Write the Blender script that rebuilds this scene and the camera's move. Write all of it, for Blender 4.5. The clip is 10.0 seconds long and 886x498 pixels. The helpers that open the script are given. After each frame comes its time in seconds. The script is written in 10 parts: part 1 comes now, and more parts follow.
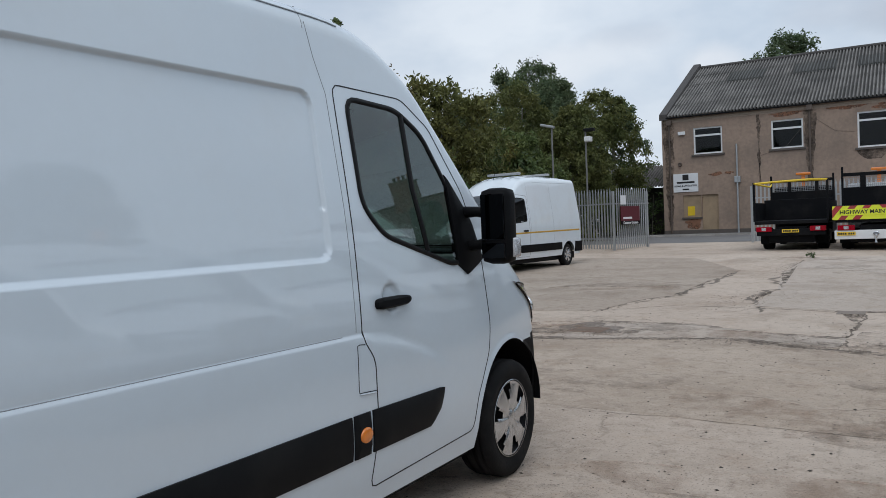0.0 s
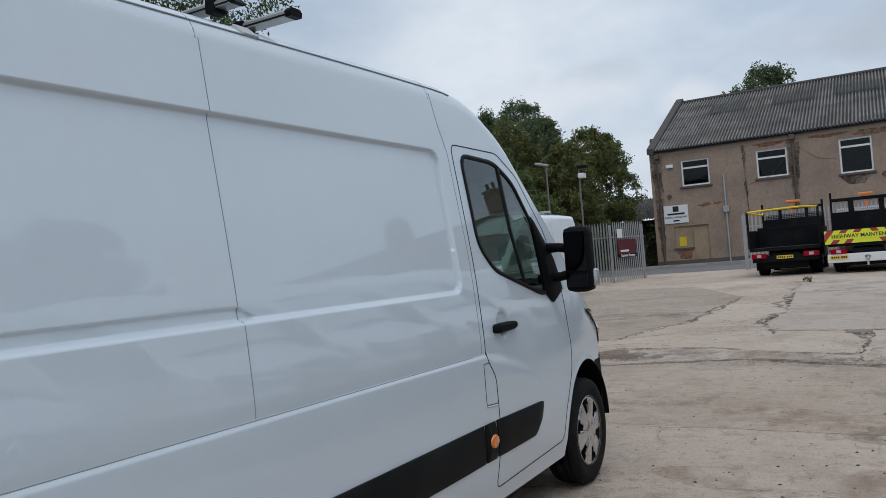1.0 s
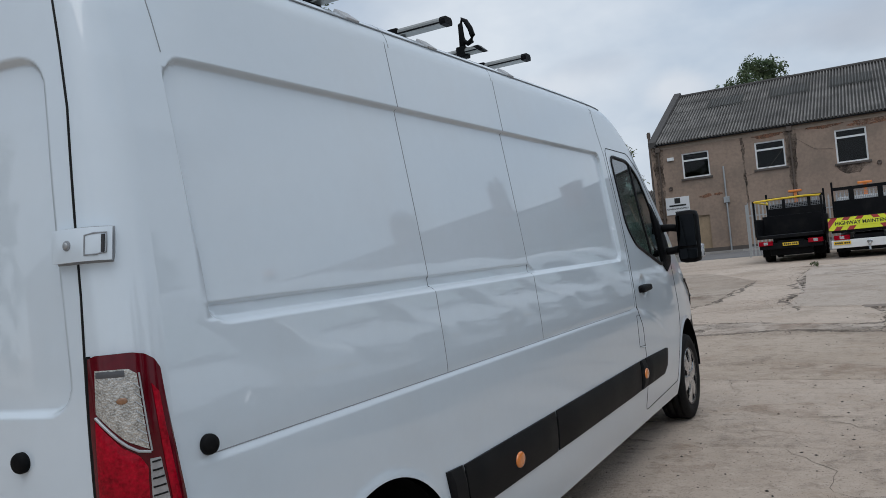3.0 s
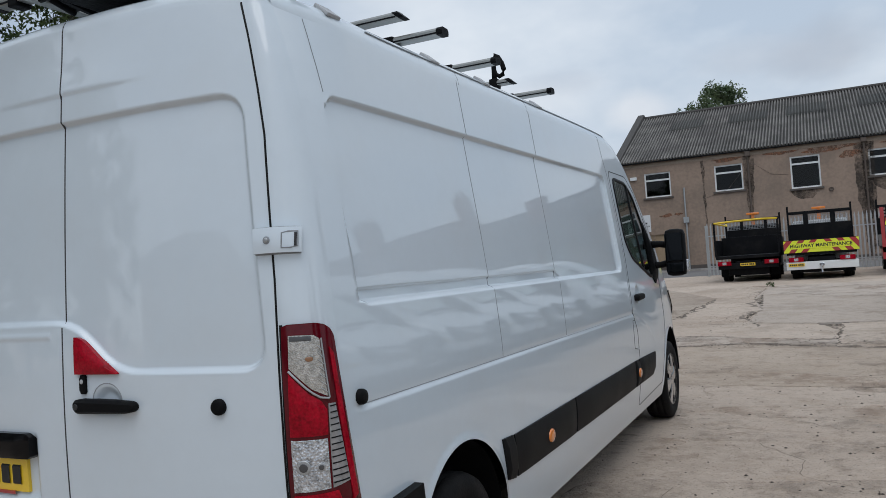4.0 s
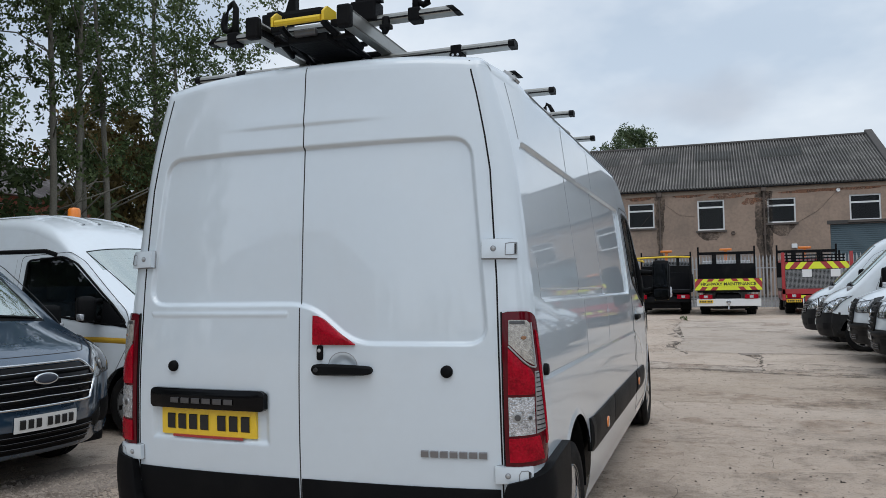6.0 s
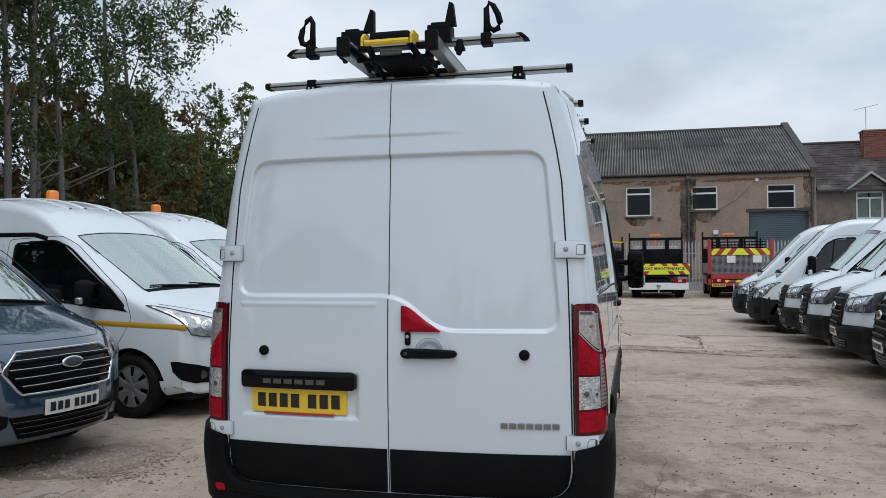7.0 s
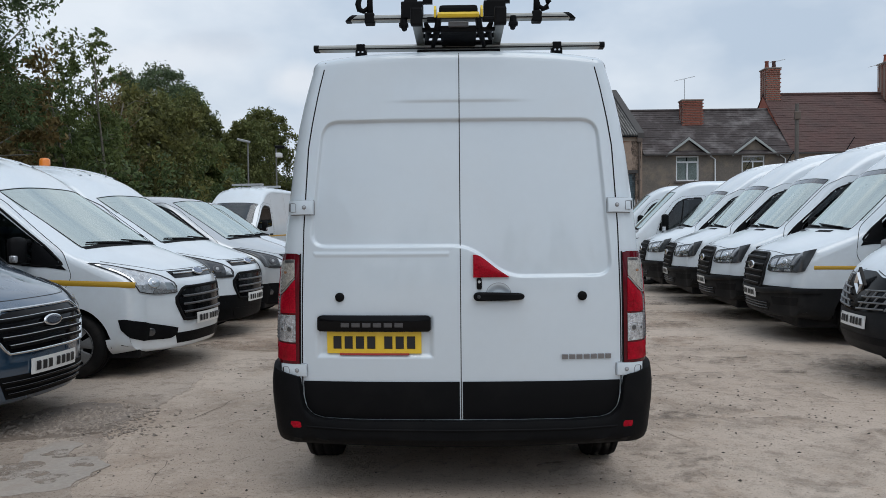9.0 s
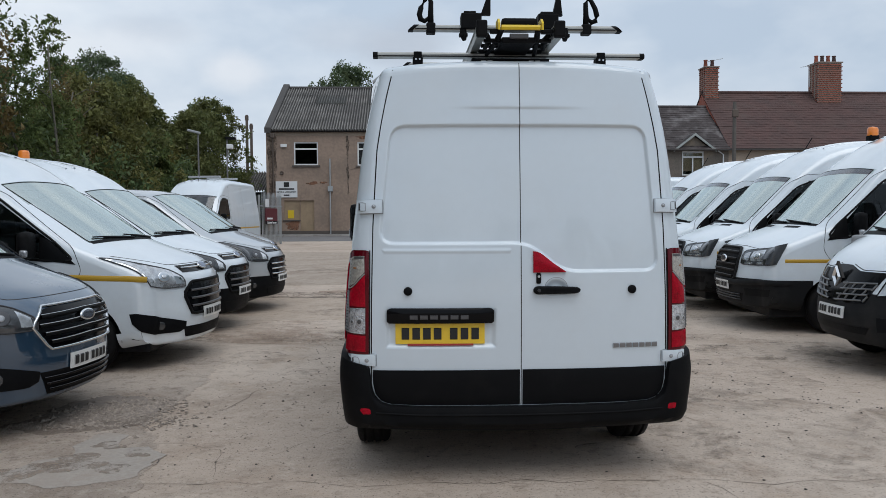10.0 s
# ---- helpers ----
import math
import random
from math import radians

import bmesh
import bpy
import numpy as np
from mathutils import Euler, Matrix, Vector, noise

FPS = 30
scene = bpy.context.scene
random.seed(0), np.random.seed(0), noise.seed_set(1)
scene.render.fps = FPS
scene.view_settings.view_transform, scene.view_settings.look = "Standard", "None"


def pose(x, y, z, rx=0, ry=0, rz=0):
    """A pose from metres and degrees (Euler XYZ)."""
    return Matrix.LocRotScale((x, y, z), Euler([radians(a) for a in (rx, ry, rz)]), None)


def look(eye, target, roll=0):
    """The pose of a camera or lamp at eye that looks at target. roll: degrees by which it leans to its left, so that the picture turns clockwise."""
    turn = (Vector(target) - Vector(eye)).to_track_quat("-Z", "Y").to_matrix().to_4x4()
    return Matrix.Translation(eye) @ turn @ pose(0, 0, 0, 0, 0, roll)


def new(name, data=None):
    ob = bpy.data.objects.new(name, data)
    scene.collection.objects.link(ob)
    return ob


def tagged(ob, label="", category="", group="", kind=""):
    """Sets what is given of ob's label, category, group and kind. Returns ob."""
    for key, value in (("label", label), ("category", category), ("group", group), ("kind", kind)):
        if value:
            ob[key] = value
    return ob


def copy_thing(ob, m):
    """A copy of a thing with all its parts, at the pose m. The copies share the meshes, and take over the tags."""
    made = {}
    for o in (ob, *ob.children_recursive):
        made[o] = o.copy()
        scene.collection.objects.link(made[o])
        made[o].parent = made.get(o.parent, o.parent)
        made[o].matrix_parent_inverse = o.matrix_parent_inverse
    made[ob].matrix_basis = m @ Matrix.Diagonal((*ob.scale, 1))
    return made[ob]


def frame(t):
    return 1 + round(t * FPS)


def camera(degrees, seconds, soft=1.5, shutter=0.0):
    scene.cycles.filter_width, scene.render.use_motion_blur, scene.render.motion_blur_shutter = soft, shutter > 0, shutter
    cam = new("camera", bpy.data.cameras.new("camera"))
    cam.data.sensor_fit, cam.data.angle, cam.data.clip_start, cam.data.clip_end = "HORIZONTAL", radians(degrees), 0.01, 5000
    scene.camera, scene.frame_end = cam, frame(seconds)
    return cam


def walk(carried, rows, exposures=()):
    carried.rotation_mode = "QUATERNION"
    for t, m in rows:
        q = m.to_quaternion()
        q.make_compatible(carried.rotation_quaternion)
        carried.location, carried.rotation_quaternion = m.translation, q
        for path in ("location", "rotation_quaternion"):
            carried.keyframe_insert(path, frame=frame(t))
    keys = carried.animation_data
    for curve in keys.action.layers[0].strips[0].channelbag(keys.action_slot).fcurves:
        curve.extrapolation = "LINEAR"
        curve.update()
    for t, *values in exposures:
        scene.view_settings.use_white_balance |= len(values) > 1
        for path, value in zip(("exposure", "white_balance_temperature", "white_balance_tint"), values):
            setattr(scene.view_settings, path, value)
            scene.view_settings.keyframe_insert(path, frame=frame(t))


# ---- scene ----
cam = camera(59.0, 10.0, 0.6)
METRES, EYE, TILT, LEAN, TURN = 7.576, 1.5, 0.0, 0.0, 31.7
PATH = [
    (0, (0.05, -0.174, 1.52), (-0.974, 1.542, 1.457), -2.3),
    (0.5, (-0.161, -0.498, 1.53), (-1.148, 1.242, 1.531), -3.6),
    (1, (-0.171, -1.006, 1.536), (-1.162, 0.731, 1.574), -4.6),
    (1.5, (-0.261, -1.364, 1.505), (-1.299, 0.345, 1.541), -5.5),
    (2, (-0.429, -1.767, 1.51), (-1.489, -0.071, 1.539), -5.9),
    (2.5, (-0.47, -2.191, 1.509), (-1.501, -0.478, 1.534), -6.0),
    (2.7, (-0.495, -2.385, 1.51), (-1.503, -0.658, 1.534), -5.9),
    (3.8, (-0.657, -3.165, 1.499), (-1.543, -1.372, 1.54), -4.7),
    (4, (-0.662, -3.343, 1.506), (-1.539, -1.546, 1.554), -4.0),
    (4.5, (-0.815, -3.668, 1.471), (-1.653, -1.854, 1.538), -2.7),
    (5, (-0.983, -3.938, 1.481), (-1.774, -2.103, 1.562), -1.5),
    (5.2, (-1.034, -4.062, 1.471), (-1.8, -2.216, 1.556), -1.1),
    (6.3, (-1.469, -4.665, 1.484), (-2.071, -2.76, 1.572), -0.8),
    (6.5, (-1.583, -4.782, 1.511), (-2.148, -2.865, 1.585), -0.6),
    (7, (-1.851, -5.149, 1.549), (-2.32, -3.205, 1.593), -0.4),
    (7.5, (-2.149, -5.317, 1.485), (-2.509, -3.35, 1.487), -0.3),
    (8, (-2.47, -5.42, 1.506), (-2.712, -3.435, 1.477), -0.3),
    (8.5, (-2.733, -5.643, 1.547), (-2.864, -3.648, 1.499), -0.5),
    (9, (-3.002, -5.752, 1.527), (-3.045, -3.754, 1.463), -0.5),
    (9.5, (-3.389, -5.813, 1.553), (-3.359, -3.815, 1.477), -0.5),
    (10, (-3.711, -6.031, 1.569), (-3.597, -4.036, 1.484), -0.3),
]
walk(cam, [(t, look(eye, target, roll)) for t, eye, target, roll in PATH], [(0, -0.06, 6330, 10), (1.5, -0.18, 6330, 10), (2.5, -0.19, 6330, 10), (4.0, -0.12, 6370, 10), (4.5, -0.03, 6380, 10), (5.0, 0.01, 6390, 10), (6.5, 0.03, 6430, 10), (8.5, -0.01, 6400, 10), (10, -0.04, 6380, 10)])

# ---- world and light ----
world = bpy.data.worlds.new("overcast_sky")
scene.world = world
world.use_nodes = True
wn, wl = world.node_tree.nodes, world.node_tree.links
wn.clear()
w_out = wn.new("ShaderNodeOutputWorld")
w_bg = wn.new("ShaderNodeBackground")
w_sky = wn.new("ShaderNodeTexSky")
w_sky.sky_type = 'NISHITA'
w_sky.sun_disc = False
w_sky.sun_elevation, w_sky.sun_rotation = radians(62), radians(156)
w_gain = wn.new("ShaderNodeVectorMath")
w_gain.operation = 'SCALE'
w_gain.inputs["Scale"].default_value = 0.085
w_tc = wn.new("ShaderNodeTexCoord")
w_map = wn.new("ShaderNodeMapping")
w_map.inputs["Scale"].default_value = (1.0, 1.0, 1.9)
w_map.inputs["Location"].default_value = (0.3, 0.15, 0.4)
w_noise = wn.new("ShaderNodeTexNoise")
w_noise.inputs["Scale"].default_value = 3.1
w_noise.inputs["Detail"].default_value = 5.0
w_noise.inputs["Roughness"].default_value = 0.55
w_noise2 = wn.new("ShaderNodeTexNoise")
w_noise2.inputs["Scale"].default_value = 1.1
w_noise2.inputs["Detail"].default_value = 4.0
w_ramp = wn.new("ShaderNodeValToRGB")
w_ramp.color_ramp.elements[0].position, w_ramp.color_ramp.elements[0].color = 0.36, (0.555, 0.655, 0.775, 1)
w_ramp.color_ramp.elements[1].position, w_ramp.color_ramp.elements[1].color = 0.66, (0.85, 0.91, 0.97, 1)
w_fac = wn.new("ShaderNodeMapRange")
w_fac.inputs["From Min"].default_value, w_fac.inputs["From Max"].default_value = 0.3, 0.62
w_fac.inputs["To Min"].default_value, w_fac.inputs["To Max"].default_value = 0.62, 0.95
w_mix = wn.new("ShaderNodeMix")
w_mix.data_type = 'RGBA'
wl.new(w_tc.outputs["Generated"], w_map.inputs["Vector"])
wl.new(w_map.outputs["Vector"], w_noise.inputs["Vector"])
wl.new(w_map.outputs["Vector"], w_noise2.inputs["Vector"])
wl.new(w_noise.outputs["Fac"], w_ramp.inputs["Fac"])
wl.new(w_noise2.outputs["Fac"], w_fac.inputs["Value"])
wl.new(w_sky.outputs["Color"], w_gain.inputs[0])
wl.new(w_fac.outputs["Result"], w_mix.inputs["Factor"])
wl.new(w_gain.outputs["Vector"], w_mix.inputs["A"])
wl.new(w_ramp.outputs["Color"], w_mix.inputs["B"])
w_sep = wn.new("ShaderNodeSeparateXYZ")
w_dome = wn.new("ShaderNodeMapRange")
w_dome.inputs["From Min"].default_value, w_dome.inputs["From Max"].default_value = 0.1, 1.0
w_dome.inputs["To Min"].default_value, w_dome.inputs["To Max"].default_value = 1.0, 1.3
w_up = wn.new("ShaderNodeVectorMath")
w_up.operation = 'SCALE'
wl.new(w_tc.outputs["Generated"], w_sep.inputs["Vector"])
wl.new(w_sep.outputs["Z"], w_dome.inputs["Value"])
wl.new(w_mix.outputs["Result"], w_up.inputs[0])
wl.new(w_dome.outputs["Result"], w_up.inputs["Scale"])
w_last = w_up.outputs["Vector"]
w_puff = wn.new("ShaderNodeTexNoise")
w_puff.inputs["Scale"].default_value, w_puff.inputs["Detail"].default_value = 9.0, 6.0
wl.new(w_tc.outputs["Generated"], w_puff.inputs["Vector"])
# low clouds over the workshop: (direction, half width, half height, colour, strength)
for towards, wide, tall, tone, most in (((0.016, 0.976, 0.213), 0.105, 0.042, (0.50, 0.545, 0.62), 0.55), ((-0.19, 0.965, 0.172), 0.070, 0.030, (0.93, 0.95, 0.98), 0.6),
                                        ((-0.287, 0.932, 0.215), 0.060, 0.022, (0.62, 0.67, 0.75), 0.35), ((-0.35, 0.91, 0.19), 0.10, 0.035, (0.90, 0.93, 0.97), 0.5), ((-0.055, 0.972, 0.226), 0.075, 0.03, (0.60, 0.65, 0.73), 0.4)):
    c_off = wn.new("ShaderNodeVectorMath")
    c_off.operation = 'SUBTRACT'
    c_off.inputs[1].default_value = towards
    wl.new(w_tc.outputs["Generated"], c_off.inputs[0])
    c_size = wn.new("ShaderNodeVectorMath")
    c_size.operation = 'MULTIPLY'
    c_size.inputs[1].default_value = (1 / wide, 2.0, 1 / tall)
    wl.new(c_off.outputs["Vector"], c_size.inputs[0])
    c_warp = wn.new("ShaderNodeVectorMath")
    c_warp.operation = 'MULTIPLY_ADD'
    c_warp.inputs[1].default_value = (1.5, 0.0, 1.5)
    wl.new(w_puff.outputs["Color"], c_warp.inputs[0])
    wl.new(c_size.outputs["Vector"], c_warp.inputs[2])
    c_mid = wn.new("ShaderNodeVectorMath")
    c_mid.operation = 'SUBTRACT'
    c_mid.inputs[1].default_value = (0.75, 0.0, 0.75)
    wl.new(c_warp.outputs["Vector"], c_mid.inputs[0])
    c_len = wn.new("ShaderNodeVectorMath")
    c_len.operation = 'LENGTH'
    wl.new(c_mid.outputs["Vector"], c_len.inputs[0])
    c_fac = wn.new("ShaderNodeMapRange")
    c_fac.interpolation_type = 'SMOOTHSTEP'
    c_fac.inputs["From Min"].default_value, c_fac.inputs["From Max"].default_value = 1.05, 0.25
    c_fac.inputs["To Max"].default_value = most
    wl.new(c_len.outputs["Value"], c_fac.inputs["Value"])
    c_mix = wn.new("ShaderNodeMix")
    c_mix.data_type = 'RGBA'
    wl.new(c_fac.outputs["Result"], c_mix.inputs["Factor"])
    wl.new(w_last, c_mix.inputs["A"])
    c_mix.inputs["B"].default_value = (*tone, 1)
    w_last = c_mix.outputs["Result"]
wl.new(w_last, w_bg.inputs["Color"])
w_bg.inputs["Strength"].default_value = 0.95
wl.new(w_bg.outputs["Background"], w_out.inputs["Surface"])

sun_data = bpy.data.lights.new("sun", 'SUN')
sun_data.energy, sun_data.angle, sun_data.color = 1.0, radians(50), (1.0, 0.97, 0.93)
sun = new("sun", sun_data)
sun.matrix_world = look((0, 0, 40), (-4.74, 10.65, 18))


# ---- materials ----
def material(name, color, rough=0.6, metal=0.0, coat=0.0, scale=4.0, vary=0.12, fine=60.0, bump=0.0, dirt=None, dirt_amount=0.0,
             dirt_scale=1.2, coat_rough=0.03, spread=0.0, bump_scale=None, ior=None, coat_ior=1.5):
    """A Principled surface with colour variation at two scales, patches of dirt and fine relief."""
    m = bpy.data.materials.new(name)
    m.use_nodes = True
    n, l = m.node_tree.nodes, m.node_tree.links
    b = n["Principled BSDF"]
    b.inputs["Metallic"].default_value = metal
    if ior:
        b.inputs["IOR"].default_value = ior
    b.inputs["Coat Weight"].default_value = coat
    b.inputs["Coat Roughness"].default_value = coat_rough
    b.inputs["Coat IOR"].default_value = coat_ior
    tc = n.new("ShaderNodeTexCoord")
    big = n.new("ShaderNodeTexNoise")
    big.inputs["Scale"].default_value, big.inputs["Detail"].default_value = scale, 5.0
    small = n.new("ShaderNodeTexNoise")
    small.inputs["Scale"].default_value, small.inputs["Detail"].default_value = fine, 3.0
    l.new(tc.outputs["Object"], big.inputs["Vector"])
    l.new(tc.outputs["Object"], small.inputs["Vector"])
    add = n.new("ShaderNodeMath")
    add.operation = 'ADD'
    l.new(big.outputs["Fac"], add.inputs[0])
    l.new(small.outputs["Fac"], add.inputs[1])
    ramp = n.new("ShaderNodeMapRange")
    ramp.inputs["From Min"].default_value, ramp.inputs["From Max"].default_value = 0.6, 1.4
    ramp.inputs["To Min"].default_value, ramp.inputs["To Max"].default_value = 1 - vary, 1 + vary
    l.new(add.outputs[0], ramp.inputs["Value"])
    tint = n.new("ShaderNodeVectorMath")
    tint.operation = 'SCALE'
    tint.inputs[0].default_value = color
    l.new(ramp.outputs["Result"], tint.inputs["Scale"])
    last = tint.outputs["Vector"]
    if spread:
        info = n.new("ShaderNodeObjectInfo")
        rr = n.new("ShaderNodeMapRange")
        rr.inputs["To Min"].default_value, rr.inputs["To Max"].default_value = 1 - spread, 1 + spread
        l.new(info.outputs["Random"], rr.inputs["Value"])
        sc = n.new("ShaderNodeVectorMath")
        sc.operation = 'SCALE'
        l.new(last, sc.inputs[0])
        l.new(rr.outputs["Result"], sc.inputs["Scale"])
        last = sc.outputs["Vector"]
    if dirt:
        dn = n.new("ShaderNodeTexNoise")
        dn.inputs["Scale"].default_value, dn.inputs["Detail"].default_value, dn.inputs["Roughness"].default_value = dirt_scale, 8.0, 0.65
        l.new(tc.outputs["Object"], dn.inputs["Vector"])
        dr = n.new("ShaderNodeMapRange")
        dr.inputs["From Min"].default_value, dr.inputs["From Max"].default_value = 0.48, 0.7
        dr.inputs["To Min"].default_value, dr.inputs["To Max"].default_value = 0.0, dirt_amount
        l.new(dn.outputs["Fac"], dr.inputs["Value"])
        mx = n.new("ShaderNodeMix")
        mx.data_type = 'RGBA'
        l.new(dr.outputs["Result"], mx.inputs["Factor"])
        l.new(last, mx.inputs["A"])
        mx.inputs["B"].default_value = (*dirt, 1)
        last = mx.outputs["Result"]
    l.new(last, b.inputs["Base Color"])
    rm = n.new("ShaderNodeMapRange")
    rm.inputs["To Min"].default_value, rm.inputs["To Max"].default_value = rough * 0.85, min(1, rough * 1.15)
    l.new(big.outputs["Fac"], rm.inputs["Value"])
    l.new(rm.outputs["Result"], b.inputs["Roughness"])
    if bump:
        bn = n.new("ShaderNodeTexNoise")
        bn.inputs["Scale"].default_value, bn.inputs["Detail"].default_value = bump_scale or fine, 6.0
        l.new(tc.outputs["Object"], bn.inputs["Vector"])
        bp = n.new("ShaderNodeBump")
        bp.inputs["Strength"].default_value, bp.inputs["Distance"].default_value = min(1, bump), 0.02
        l.new(bn.outputs["Fac"], bp.inputs["Height"])
        l.new(bp.outputs["Normal"], b.inputs["Normal"])
    return m


def glass(name, color, rough=0.0, clear=0.06, sky_veil=0.0, sheen=(0.95, 0.97, 1.0)):
    """Thin tinted glass that mirrors by Fresnel, and can carry a pale veil that imitates reflected sky."""
    m = bpy.data.materials.new(name)
    m.use_nodes = True
    n, l = m.node_tree.nodes, m.node_tree.links
    n.clear()
    out = n.new("ShaderNodeOutputMaterial")
    see = n.new("ShaderNodeBsdfTransparent")
    see.inputs["Color"].default_value = (*color, 1)
    gloss = n.new("ShaderNodeBsdfGlossy")
    gloss.inputs["Roughness"].default_value = rough
    gloss.inputs["Color"].default_value = (*sheen, 1)
    lw = n.new("ShaderNodeLayerWeight")
    lw.inputs["Blend"].default_value = 0.5
    steep = n.new("ShaderNodeMath")
    steep.operation, steep.inputs[1].default_value = 'POWER', 4.5
    l.new(lw.outputs["Facing"], steep.inputs[0])
    fr = n.new("ShaderNodeMapRange")
    fr.inputs["To Min"].default_value = clear
    l.new(steep.outputs[0], fr.inputs["Value"])
    mix = n.new("ShaderNodeMixShader")
    l.new(fr.outputs[0], mix.inputs[0])
    l.new(see.outputs[0], mix.inputs[1])
    l.new(gloss.outputs[0], mix.inputs[2])
    last = mix
    if sky_veil:
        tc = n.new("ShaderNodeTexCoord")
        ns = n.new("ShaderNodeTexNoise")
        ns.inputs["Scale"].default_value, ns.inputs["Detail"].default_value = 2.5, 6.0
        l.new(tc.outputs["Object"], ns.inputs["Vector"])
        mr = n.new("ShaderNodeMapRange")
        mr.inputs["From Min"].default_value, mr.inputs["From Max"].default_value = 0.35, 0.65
        mr.inputs["To Min"].default_value, mr.inputs["To Max"].default_value = sky_veil * 0.6, sky_veil * 1.4
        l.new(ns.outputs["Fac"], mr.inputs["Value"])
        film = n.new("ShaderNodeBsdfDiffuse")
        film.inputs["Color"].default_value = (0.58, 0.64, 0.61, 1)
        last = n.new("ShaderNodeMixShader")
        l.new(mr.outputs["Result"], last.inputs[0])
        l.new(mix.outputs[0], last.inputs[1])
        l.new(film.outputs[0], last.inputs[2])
    l.new(last.outputs[0], out.inputs["Surface"])
    return m


WHITE = material("white_paint", (0.600, 0.672, 0.730), 0.32, coat=1.0, coat_ior=1.62, vary=0.015, scale=1.5, fine=20, dirt=(0.55, 0.54, 0.52), dirt_amount=0.12, dirt_scale=2.0)
WHITE_ROW = material("white_van_paint", (0.719, 0.779, 0.823), 0.30, coat=1.0, coat_ior=1.8, vary=0.02, scale=1.5, fine=20, dirt=(0.5, 0.48, 0.45), dirt_amount=0.18, dirt_scale=2.4)
BLUE = material("blue_metallic_paint", (0.025, 0.062, 0.112), 0.28, metal=0.45, coat=1.0, coat_ior=1.9, vary=0.06, fine=300)
GREY_PAINT = material("grey_metallic_paint", (0.52, 0.545, 0.565), 0.32, metal=0.5, coat=1.0, vary=0.05, fine=300)
PLASTIC = material("black_grained_plastic", (0.0055, 0.0058, 0.0066), 0.55, ior=1.17, vary=0.2, fine=400, bump=0.12, dirt=(0.03, 0.028, 0.026), dirt_amount=0.15, dirt_scale=3)
TRIM_GREY = material("dark_grey_moulding", (0.008, 0.0085, 0.0095), 0.5, ior=1.2, vary=0.15, fine=300, bump=0.08, dirt=(0.04, 0.038, 0.035), dirt_amount=0.2, dirt_scale=3)
BUMPER_BLACK = material("black_bumper_plastic", (0.011, 0.0116, 0.0128), 0.55, ior=1.27, vary=0.25, scale=3, fine=300, bump=0.1, dirt=(0.05, 0.047, 0.044), dirt_amount=0.35, dirt_scale=2.5)
GLOSS_BLACK = material("gloss_black", (0.0035, 0.0037, 0.0045), 0.14, ior=1.22, coat=0.06, vary=0.1)
SEAL = material("black_rubber_seal", (0.005, 0.005, 0.0055), 0.5, ior=1.28, vary=0.15)
SEAM = material("grey_panel_seam", (0.25, 0.27, 0.29), 0.7, vary=0.1)
GAP = material("shadow_gap_rubber", (0.03, 0.03, 0.033), 0.8, vary=0.1)
SLAT = material("grey_grille_slat", (0.10, 0.10, 0.105), 0.3, metal=0.5, vary=0.1)
SLAT_DARK = material("dark_grey_grille_bar", (0.045, 0.046, 0.05), 0.28, metal=0.5, vary=0.1)
SLOT_EDGE = material("satin_silver_edge", (0.40, 0.41, 0.42), 0.35, metal=0.5, vary=0.1)
GRILLE_SILVER = material("satin_grille_silver", (0.20, 0.205, 0.21), 0.35, metal=0.6, vary=0.15)
HEADLAMP = material("smoked_headlamp", (0.055, 0.058, 0.062), 0.12, metal=0.3, coat=1.0, vary=0.3, scale=14, fine=60)
RUBBER = material("tyre_rubber", (0.008, 0.008, 0.0085), 0.75, ior=1.25, vary=0.2, fine=90, bump=0.15, dirt=(0.04, 0.036, 0.032), dirt_amount=0.35, dirt_scale=6)
STEEL = material("silver_hubcap", (0.60, 0.615, 0.63), 0.24, metal=0.85, vary=0.08, dirt=(0.2, 0.18, 0.16), dirt_amount=0.3, dirt_scale=8)
CHROME = material("bright_chrome", (0.72, 0.73, 0.74), 0.1, metal=1.0, vary=0.03)
ALU = material("brushed_aluminium", (0.36, 0.36, 0.34), 0.40, metal=0.85, vary=0.08, fine=120, dirt=(0.25, 0.24, 0.22), dirt_amount=0.35, dirt_scale=7)
RED_LENS = material("red_lamp_lens", (0.31, 0.003, 0.014), 0.15, ior=1.15, coat=0.20, vary=0.5, scale=14, fine=120, bump=0.25, bump_scale=45)
def faceted(name, color, cells, depth, rough=0.12, vary=0.45, metal=0.85):
    """A clear lamp lens over a bright reflector, broken into facets."""
    m = material(name, color, rough, metal=metal, coat=0.5, vary=vary, scale=cells * 0.35, fine=cells * 1.5)
    n, l = m.node_tree.nodes, m.node_tree.links
    tc = n.new("ShaderNodeTexCoord")
    vo = n.new("ShaderNodeTexVoronoi")
    vo.inputs["Scale"].default_value = cells
    l.new(tc.outputs["Object"], vo.inputs["Vector"])
    bp = n.new("ShaderNodeBump")
    bp.inputs["Strength"].default_value, bp.inputs["Distance"].default_value = 1.0, depth
    l.new(vo.outputs["Distance"], bp.inputs["Height"])
    l.new(bp.outputs["Normal"], n["Principled BSDF"].inputs["Normal"])
    return m


